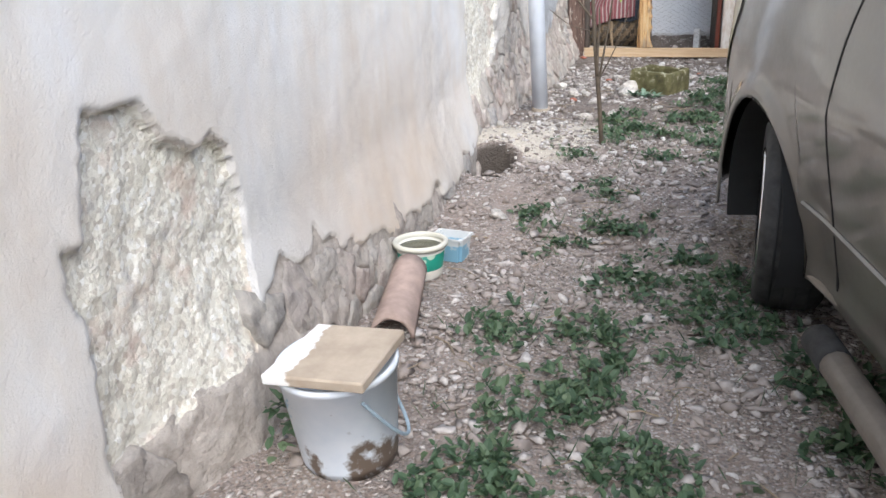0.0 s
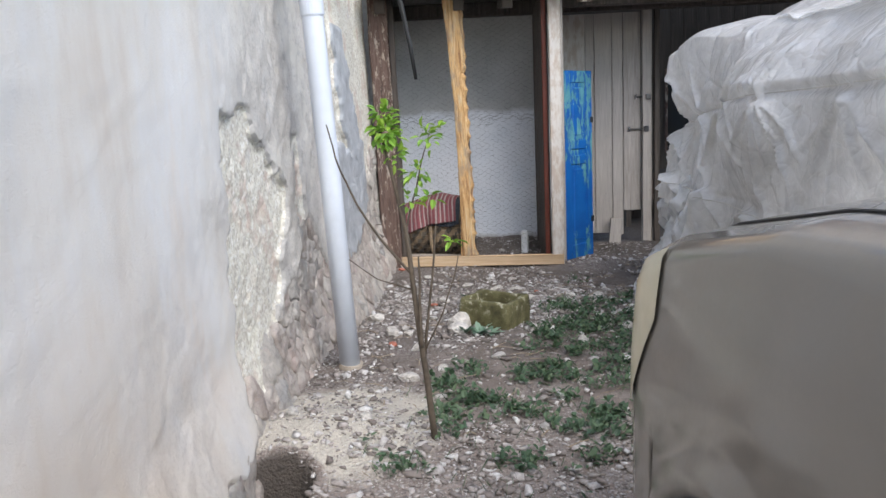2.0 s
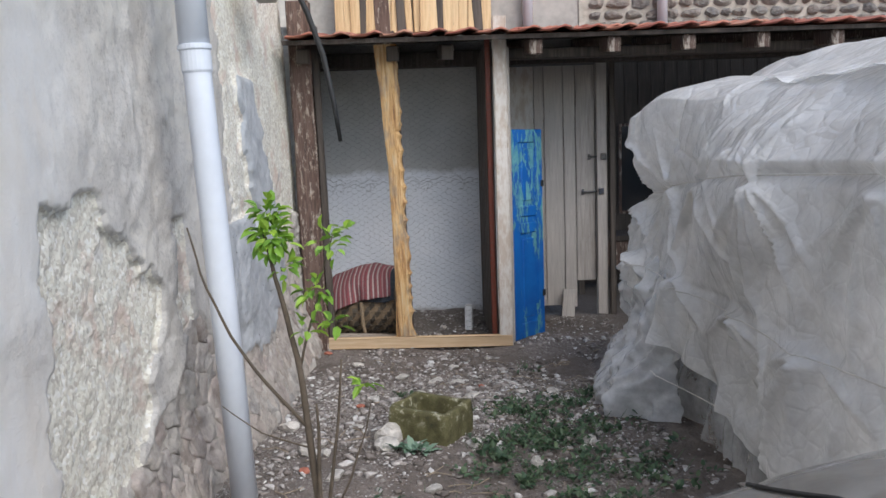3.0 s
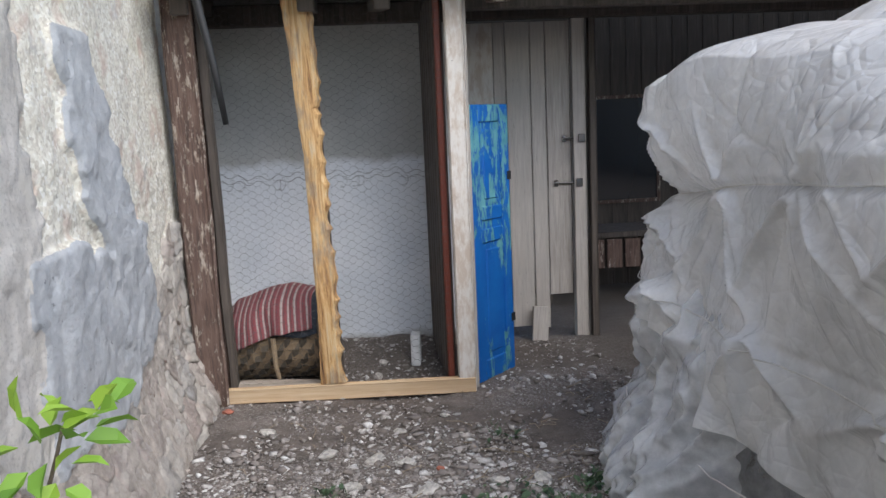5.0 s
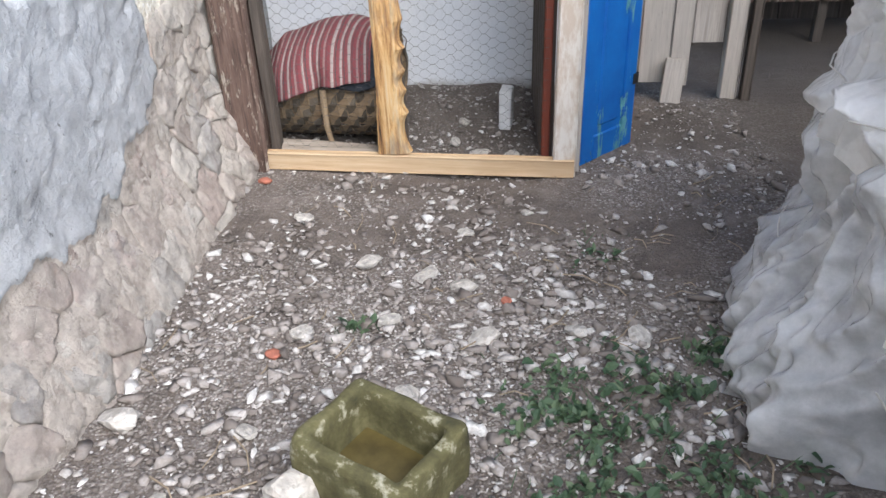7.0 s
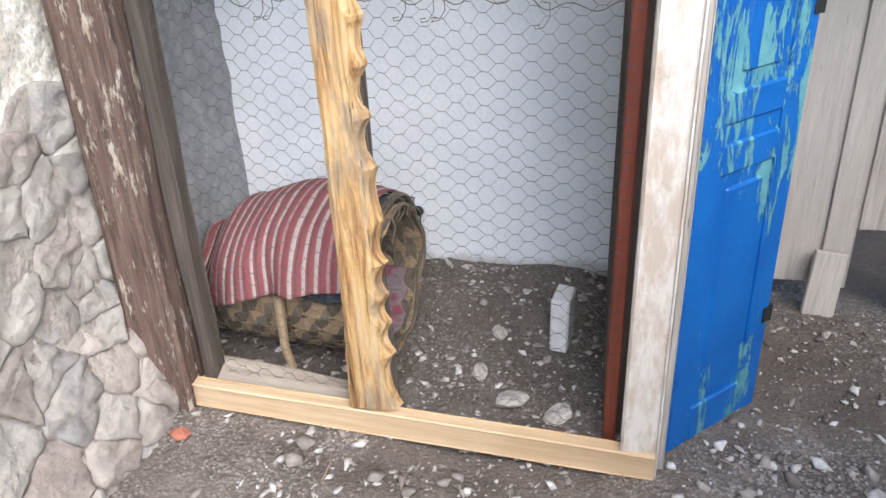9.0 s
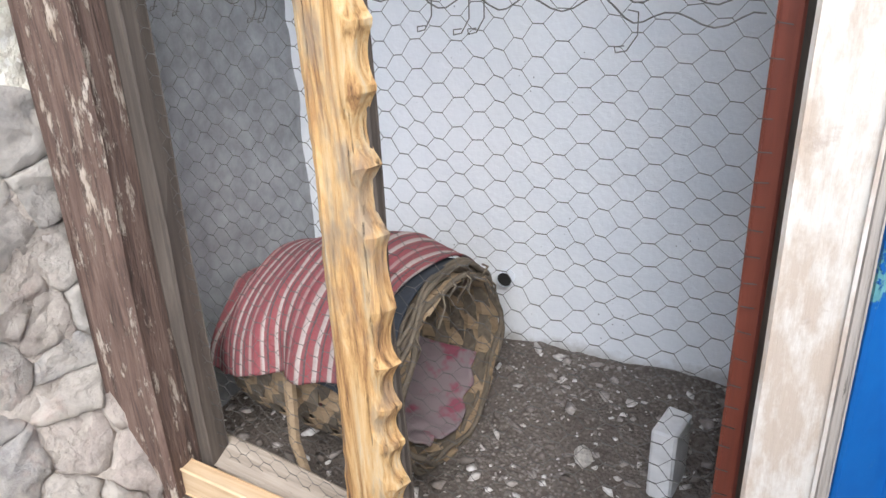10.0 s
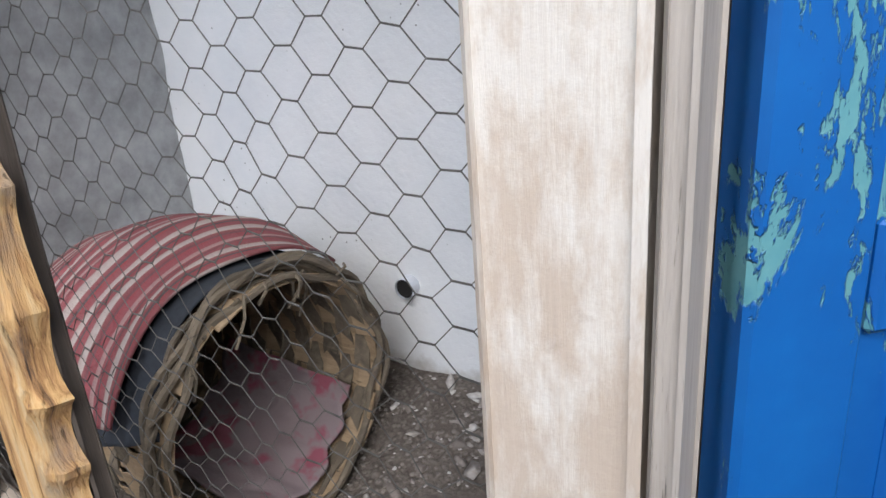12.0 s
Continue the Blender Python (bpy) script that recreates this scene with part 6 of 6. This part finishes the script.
far_patches = [(0.13, 6.37, 0.11), (0.5, 6.55, 0.17), (0.53, 7.85, 0.085), (0.28, 6.9, 0.1), (0.45, 6.9, 0.12), (0.62, 7.0, 0.13), (0.84, 6.8, 0.14), (1.0, 7.1, 0.12), (0.2, 6.5, 0.12), (0.4, 6.45, 0.15), (0.75, 6.45, 0.16), (0.84, 7.2, 0.07), (0.4, 7.05, 0.09), (-0.29, 7.33, 0.035), (0.55, 8.62, 0.03), (0.85, 6.1, 0.2)]
patches = near_patches + mid_patches + far_patches
polys = []
for cx, cy_, r in patches:
    for _ in range(int(r * r * (5200 if cy_ < 6 else 3300)) + 5):
        x, y = rng.gauss(cx, r * 0.72), rng.gauss(cy_, r * 0.8)
        if float(vnoise(np.array(x * 7), np.array(y * 7), 3)) < rng.uniform(-0.5, 0.45) or x < -1.05:
            continue
        z = float(ground_height(np.array(x), np.array(y)))
        big = rng.uniform(0.7, 1.35)
        for k in range(rng.randint(3, 6)):
            a = rng.uniform(0, 6.283)
            e = rng.uniform(0.05, 1.1)
            d = Vector((math.cos(a) * math.cos(e), math.sin(a) * math.cos(e), math.sin(e)))
            ln = rng.uniform(0.017, 0.04) * big
            p = Vector((x + rng.gauss(0, 0.013), y + rng.gauss(0, 0.013), z + rng.uniform(0.0, 0.035)))
            polys.append(leaf_poly(p, d, Vector((rng.gauss(0, 0.3), rng.gauss(0, 0.3), 1)).normalized(), ln, ln * rng.uniform(0.4, 0.8), 0.15))
tagged(new("weeds", soup("weeds", polys, [M_WEED])), "low dark green weeds in patches over the stony yard", "weeds", kind="stuff")
polys = []
for _ in range(700):
    cx, cy_, r = rng.choice(patches)
    x, y = rng.gauss(cx, r), rng.gauss(cy_, r)
    if x < -1.05:
        continue
    z = float(ground_height(np.array(x), np.array(y)))
    a = rng.uniform(0, 6.283)
    d = Vector((math.cos(a) * 0.5, math.sin(a) * 0.5, 0.9)).normalized()
    polys.append(leaf_poly(Vector((x, y, z)), d, Vector((d.y, -d.x, 0.3)).normalized(), rng.uniform(0.04, 0.09), 0.004, 0.1))
tagged(new("grass", soup("grass", polys, [M_WEED])), "thin grass blades among the weeds", "grass", kind="stuff")
wl = thing("wall_weed", pose(-1.06, 1.72, 0.0), "small green weed growing from the wall's foot", "weed")
polys = []
for i in range(26):
    a = rng.uniform(0, 6.283)
    e = rng.uniform(-0.4, 1.0)
    polys.append(leaf_poly(Vector((rng.gauss(0, 0.02), rng.gauss(0, 0.03), rng.uniform(-0.08, 0.08))), Vector((math.cos(a) * math.cos(e), math.sin(a) * math.cos(e), math.sin(e))), Vector((0, 0, 1)), rng.uniform(0.03, 0.06), rng.uniform(0.015, 0.03), 0.15))
part("leaves", soup("leaves", polys, [M_WEED]), None, wl)
# dry twigs and straw
polys = []
for i in range(220):
    x, y = rng.uniform(-0.95, 1.1), rng.uniform(1.2, 8.5)
    a = rng.uniform(0, math.pi)
    ln = rng.uniform(0.04, 0.16)
    z = float(ground_height(np.array(x), np.array(y))) + 0.012
    bm = tube([(x, y, z), (x + math.cos(a) * ln / 2, y + math.sin(a) * ln / 2, z + rng.uniform(0, 0.012)), (x + math.cos(a + 0.2) * ln, y + math.sin(a + 0.2) * ln, z)], rng.uniform(0.0012, 0.003), 4)
    bm.verts.index_update()
    polys.append(([tuple(v.co) for v in bm.verts], [[v.index for v in f.verts] for f in bm.faces]))
    bm.free()
tagged(new("straw", soup("straw", polys, [plain("dry_straw", (0.34, 0.27, 0.19), 0.9)])), "dry twigs and straw scattered on the earth", "twigs", kind="stuff")

# ---- inside the coop ----
basket = thing("wicker_basket", pose(-0.93, 9.07, 0.02, 0, 0, -5), "large woven wicker basket lying on its side", "basket")
BR, BL, BZ = 0.256, 0.63, 0.279
M_WICKER = timber("split_wicker", (0.13, 0.088, 0.05), (0.27, 0.19, 0.115), (0.4, 0.3, 0.195), "x", scale=1.2)
M_WICKER2 = timber("aged_wicker_hoops", (0.04, 0.034, 0.027), (0.1, 0.08, 0.058), (0.22, 0.18, 0.132), "y", scale=0.9)
NR, NH = 26, 13


def ribbon(path, normals, width_dirs, w, t):
    """A flat band with thickness along a path."""
    bm = bmesh.new()
    rings = []
    for p, n, d in zip(path, normals, width_dirs):
        rings.append([bm.verts.new(p + d * w / 2 * sx + n * t / 2 * sy) for sx, sy in ((-1, -1), (1, -1), (1, 1), (-1, 1))])
    for a, b in zip(rings, rings[1:]):
        for j in range(4):
            bm.faces.new((a[j], a[(j + 1) % 4], b[(j + 1) % 4], b[j]))
    bm.faces.new(rings[0][::-1])
    bm.faces.new(rings[-1])
    bmesh.ops.recalc_face_normals(bm, faces=bm.faces)
    return bm


def bask_r(x):
    return BR * float(np.interp(x, (0, 0.1, 0.3, 0.62), (0.64, 0.84, 0.99, 0.97)))


def bask_z(x):
    """Height of the basket's axis; it tapers to its base and rests on its side."""
    return bask_r(x) + 0.025


rng = random.Random(9)
for i in range(NR):
    a = 2 * math.pi * i / NR
    path, nn, dd = [], [], []
    for k in range(NH * 2 + 1):
        x = BL * k / (NH * 2)
        wave = 0.006 * math.cos(math.pi * (k / 2 + i))
        r = bask_r(x) + wave
        n = Vector((0, math.cos(a), math.sin(a)))
        path.append(Vector((x, 0, bask_z(x))) + n * r)
        nn.append(n)
        dd.append(Vector((0, -math.sin(a), math.cos(a))))
    part("split", ribbon(path, nn, dd, 0.061 + rng.uniform(-0.006, 0.004), 0.003), M_WICKER, basket)
for k in range(NH):
    x = 0.02 + (BL - 0.04) * (k + 0.5) / NH
    path, nn, dd = [], [], []
    for i in range(NR * 2 + 1):
        a = 2 * math.pi * i / (NR * 2)
        n = Vector((0, math.cos(a), math.sin(a)))
        wave = -0.006 * math.cos(math.pi * (k + 0.5 + i / 2))
        path.append(Vector((x, 0, bask_z(x))) + n * (bask_r(x) + wave))
        nn.append(n)
        dd.append(Vector((1, 0, 0)))
    part("hoop", ribbon(path, nn, dd, 0.043 + rng.uniform(-0.005, 0.003), 0.0035), M_WICKER2, basket)
for j in range(7):
    rr = BR + rng.uniform(-0.012, 0.018)
    x = BL + 0.002 + rng.uniform(-0.035, 0.014)
    ph = rng.uniform(0, 6)
    part("rim_strand", tube([(x + 0.01 * math.sin(5 * a + ph), (rr + 0.007 * math.sin(9 * a + ph)) * math.cos(a), BZ + (rr + 0.007 * math.sin(9 * a + ph)) * math.sin(a)) for a in np.linspace(0, 2 * math.pi, 70)], rng.uniform(0.005, 0.008), 6), M_WICKER2, basket)
for j in range(12):
    a = rng.uniform(0.6, 2.6)
    p = Vector((BL, BR * math.cos(a), BZ + BR * math.sin(a)))
    q = p + Vector((rng.uniform(-0.05, 0.03), rng.uniform(-0.05, 0.05), rng.uniform(-0.12, 0.0)))
    part("loose_strand", tube([p, p.lerp(q, 0.5) + Vector((0.015, 0, 0.01)), q], 0.003, 5), M_WICKER2, basket)
part("base", lathe([(0.0, 0.0), (0.166, 0.0), (0.166, 0.006), (0.0, 0.006)], 28), M_WICKER2, basket).matrix_local = pose(0.01, 0, bask_z(0), 0, 90, 0)
part("carry_stick", tube([(0.33, -0.29, 0.33), (0.34, -0.31, 0.16), (0.37, -0.3, 0.0)], [0.016, 0.014, 0.012], 7), M_WICKER, basket, "bent stick bracing the basket")


def pillow_material():
    n = Nodes("shaded_flowered_cloth", 0.9)
    f = n.noise(11, 3)
    # Cloth colours dimmed to stand in for shade deep inside the basket.
    c = n.mix(n.step(f, 0.5, 0.6), (0.22, 0.175, 0.19), (0.25, 0.035, 0.075))
    c = n.mix(n.step(n.axis(1), -0.05, -0.2), c, (0.2, 0.18, 0.16))
    n.colour(n.mix(n.math("MULTIPLY", n.noise(5, 4), 0.5), c, (0.2, 0.165, 0.165)))
    n.bump(n.noise(12, 5), 0.5, 0.015)
    return n.mat


pil = tagged(part("cushion", bmesh.new(), None), "faded pink flowered cloth lying inside the basket", "cloth")
U, W = np.meshgrid(np.linspace(0, 1, 34), np.linspace(-1, 1, 40), indexing="ij")
ang = -math.pi / 2 + W * 0.78 + 0.42
rad = BR - 0.022 - 0.012 * np.abs(fbm(U * 4, W * 4, 3, 3)) - 0.01
pil.data = grid_mesh("cushion", 0.2 + U * 0.39 + 0.02 * vnoise(W * 4, U * 0, 2), rad * np.cos(ang), BZ + rad * np.sin(ang), [pillow_material()])
so = pil.modifiers.new("thickness", "SOLIDIFY")
so.thickness = 0.006
pil.matrix_world = basket.matrix_world.copy()


def blanket_material():
    n = Nodes("striped_woven_blanket", 0.95)
    v = n.math("ADD", n.attr("along"), n.math("MULTIPLY", n.noise(5, 3), 0.012))
    t = n.math("FRACT", n.math("MULTIPLY", v, 26.0), 0.0)
    t2 = n.math("FRACT", n.math("MULTIPLY", v, 7.0), 0.0)
    c = n.ramp(t, (0.0, (0.26, 0.045, 0.06)), (0.3, (0.27, 0.07, 0.08)), (0.35, (0.4, 0.33, 0.31)), (0.6, (0.5, 0.44, 0.41)), (0.65, (0.27, 0.075, 0.085)), (0.8, (0.2, 0.05, 0.06)), (0.84, (0.07, 0.055, 0.06)), (0.92, (0.09, 0.06, 0.07)), (0.95, (0.3, 0.04, 0.05)))
    c = n.mix(n.math("MULTIPLY", n.step(t2, 0.7, 0.74), 0.45), c, (0.3, 0.05, 0.07))
    w = n.noise(90, 3, 0.6)
    n.colour(n.mix(n.math("MULTIPLY", w, 0.45), c, (0.2, 0.14, 0.13)))
    n.bump(n.math("ADD", w, n.noise(16, 5)), 0.5, 0.012)
    return n.mat


def drape(name, x0, x1, a0, a1, lift, mat, seed, hump=0.0, label="", category="blanket"):
    U, W = np.meshgrid(np.linspace(0, 1, 90), np.linspace(0, 1, 80), indexing="ij")
    ang = a0 + (a1 - a0) * W + 0.07 * vnoise(U * 6, W * 0, seed) * (W > 0.5) * (W - 0.5) * 2
    ang = ang + 0.22 * (1 - U) * W + 0.12 * np.sin(U * 9) * W * (W > 0.6) * 0.4
    low = np.clip(W - 0.55, 0, 1) * 2
    rb_ = BR * np.interp(x0 + U * (x1 - x0), (0, 0.1, 0.3, 0.62), (0.66, 0.86, 1.0, 0.99))
    rr = rb_ + lift + hump * np.exp(-((U - 0.48) / 0.3) ** 2) * np.exp(-((W - 0.42) / 0.3) ** 2)
    rr = rr + 0.012 * ridged(U * 3 + 0.6 * W, W * 2.2, seed + 2) + 0.006 * ridged(U * 9, W * 3, seed + 4) + low * (0.022 * ridged(U * 5.5, W * 1.1, seed + 8) + 0.012 * vnoise(U * 13, W * 3, seed))
    X = x0 + U * (x1 - x0) + 0.02 * vnoise(W * 3, U * 2, seed + 1)
    me = grid_mesh(name, X, rr * np.cos(ang), np.maximum(rb_ + 0.025 + rr * np.sin(ang), 0.03), [mat], {"along": U * 0.62 + 0.03 * vnoise(W * 2, U * 2, 3)})
    ob = tagged(new(name, me), label, category)
    so = ob.modifiers.new("thickness", "SOLIDIFY")
    so.thickness = 0.006
    ob.matrix_world = basket.matrix_world.copy()
    return ob


M_DENIM = plain("dark_blue_cloth", (0.035, 0.042, 0.055), 0.9, grain=50, amount=0.3)
drape("dark_cloth", -0.02, 0.585, 0.6, math.pi - 0.3, 0.006, M_DENIM, 40, 0.0, "dark blue cloth laid under the striped blanket", "cloth")
drape("striped_blanket", -0.035, 0.56, 0.75, math.pi - 0.3, 0.042, blanket_material(), 50, 0.012, "red and white striped woven blanket over the basket")

blk = tagged(new("foam_block", mesh_of("foam_block", box(-0.03, 0.03, -0.06, 0.06, 0, 0.2, 0.006, jitter=0.002, seed=3), plain("white_block", (0.72, 0.72, 0.72), 0.85, grain=20, amount=0.2, bump=0.5))), "narrow white block standing on the coop floor", "block")
blk.matrix_world = pose(0.235, 9.1, float(ground_height(np.array(0.235), np.array(9.1))) - 0.005, 0, 0, -8)
fp = thing("coop_plank", pose(-0.9, 8.7, 0.075, 0, 0, -6), "weathered grey plank lying behind the sill", "plank")
b = plank(0.09, 0.025, 0.62, 0.004, 8, 0.006, 71)
for v in b.verts:
    v.co = Vector((v.co.z, v.co.x, v.co.y))
part("board", b, timber("weathered_plank", (0.2, 0.165, 0.135), (0.32, 0.27, 0.22), (0.46, 0.4, 0.34), "x", scale=1.5), fp)
fp.matrix_world = pose(-0.9, 8.72, 0.09, 20, 1, -8)
for x, y, w in ((0.1, 8.78, 0.13), (-0.02, 8.9, 0.09), (-0.5, 8.7, 0.1), (0.02, 9.1, 0.08), (0.25, 8.72, 0.1)):
    loose_stone(x, y, w, 0.05, rng.uniform(0, 360), "dusty grey stone lying on the coop floor")
stub = thing("drain_stub", pose(-0.335, 9.47, 0.345), "short plastic pipe end poking through the wall", "pipe")
part("pipe", tube([(0, 0.05, 0), (0, -0.03, 0)], 0.024, 16, cap=False), M_PVC, stub)
# Black disc near the mouth, in place of the shade inside the pipe.
part("bore", lathe([(0.0, 0.0), (0.022, 0.0)], 16), M_BLACK, stub, "black disc for the shade in the pipe's hollow").matrix_local = pose(0, -0.026, 0, 90, 0, 0)

# ---- chicken wire across the coop front ----
rng = random.Random(3)
polys = []
PX, PZ, E = 0.038, 0.044, 0.018


def wire_pt(x, z):
    y = front(x) + 0.068 + 0.01 * noise.noise((x * 3, z * 3, 2))
    return Vector((x + 0.011 * noise.noise((x * 9, z * 9, 5)) + 0.01 * noise.noise((x * 2, z * 2, 8)), y, z + 0.012 * noise.noise((x * 8, z * 8, 1)) + 0.014 * noise.noise((x * 1.5, z * 1.5, 4))))


def wire_seg(a, b, r):
    d = (b - a).normalized()
    s = d.orthogonal().normalized()
    t = d.cross(s)
    vs = []
    for p in (a, b):
        for k in range(4):
            q = 2 * math.pi * k / 4
            vs.append(tuple(p + (s * math.cos(q) + t * math.sin(q)) * r))
    polys.append((vs, [(0, 1, 5, 4), (1, 2, 6, 5), (2, 3, 7, 6), (3, 0, 4, 7)]))


cols, rows_ = 34, 51
for i in range(cols):
    for j in range(rows_):
        cx = -0.86 + i * PX
        cz_ = 0.06 + j * PZ + (PZ / 2 if i % 2 else 0)
        a, b = wire_pt(cx - E / 2, cz_), wire_pt(cx + E / 2, cz_)
        wire_seg(a, b, 0.001)
        if i + 1 < cols:
            wire_seg(b, wire_pt(cx + PX - E / 2, cz_ + PZ / 2), 0.0006)
            wire_seg(b, wire_pt(cx + PX - E / 2, cz_ - PZ / 2), 0.0006)
for z0 in (1.3, 1.27):
    prev = None
    for i in range(80):
        x = -0.87 + 1.24 * i / 79
        p = wire_pt(x, z0 + 0.012 * math.sin(i * 0.9) + 0.02 * noise.noise((x * 6, z0 * 9, 0)))
        if prev is not None:
            wire_seg(prev, p, 0.0015)
        prev = p
for i in range(9):
    x = rng.uniform(-0.8, 0.38)
    p = wire_pt(x, 1.28)
    prev = p
    for k in range(1, 7):
        q = p + Vector((0.02 * math.sin(k), -0.012 * math.sin(k * 0.8), -0.012 * k + 0.02 * math.cos(k)))
        wire_seg(prev, q, 0.0012)
        prev = q
tagged(new("chicken_wire", soup("chicken_wire", polys, [M_STEEL])), "sagging galvanised hexagonal chicken wire across the coop front", "wire mesh")

# ---- in the dark store and at the plank door ----
slab2 = tagged(new("board_scrap", mesh_of("board_scrap", box(-0.055, 0.055, -0.012, 0.012, 0, 0.24, 0.004), M_GREYWOOD)), "short board scrap leaning on the plank door", "board")
slab2.matrix_world = pose(1.12, 9.4, 0.03, -12, 6, 0)
bench = thing("store_shelf", pose(2.3, 10.75, 0.0), "low dark shelf with pale upright slats in the store", "shelf")
part("top", box(-0.85, 0.9, -0.25, 0.3, 0.55, 0.6, 0.005), M_DARKWOOD, bench)
for i in range(11):
    part("slat", box(-0.8 + i * 0.155, -0.8 + i * 0.155 + 0.13, -0.26, -0.24, 0.3, 0.54, 0.004), M_BROWN, bench)
for x in (-0.82, 0.0, 0.85):
    part("leg", box(x - 0.03, x + 0.03, -0.2, -0.14, 0, 0.55, 0.004), M_DARKWOOD, bench)
opening = thing("window_1", pose(2.35, 11.16, 0.8), "unlit window with a pale worn frame in the store", "window", kind="structure")
part("pane", box(-0.3, 0.3, -0.012, 0.0, 0, 0.9, 0), M_GLASS, opening)
for x0, x1, z0, z1 in ((-0.33, -0.3, -0.03, 0.93), (0.3, 0.33, -0.03, 0.93), (-0.3, 0.3, -0.03, 0.0), (-0.3, 0.3, 0.9, 0.93)):
    part("window_frame", box(x0, x1, -0.03, 0.0, z0, z1, 0.002), M_BROWN, opening)
store_post = thing("store_post", pose(1.53, 9.45, 0.0), "slim dark post beside the plank door", "post")
part("timber", plank(0.05, 0.06, 2.25, 0.005, 8, 0.005, 81), M_DARKWOOD, store_post)
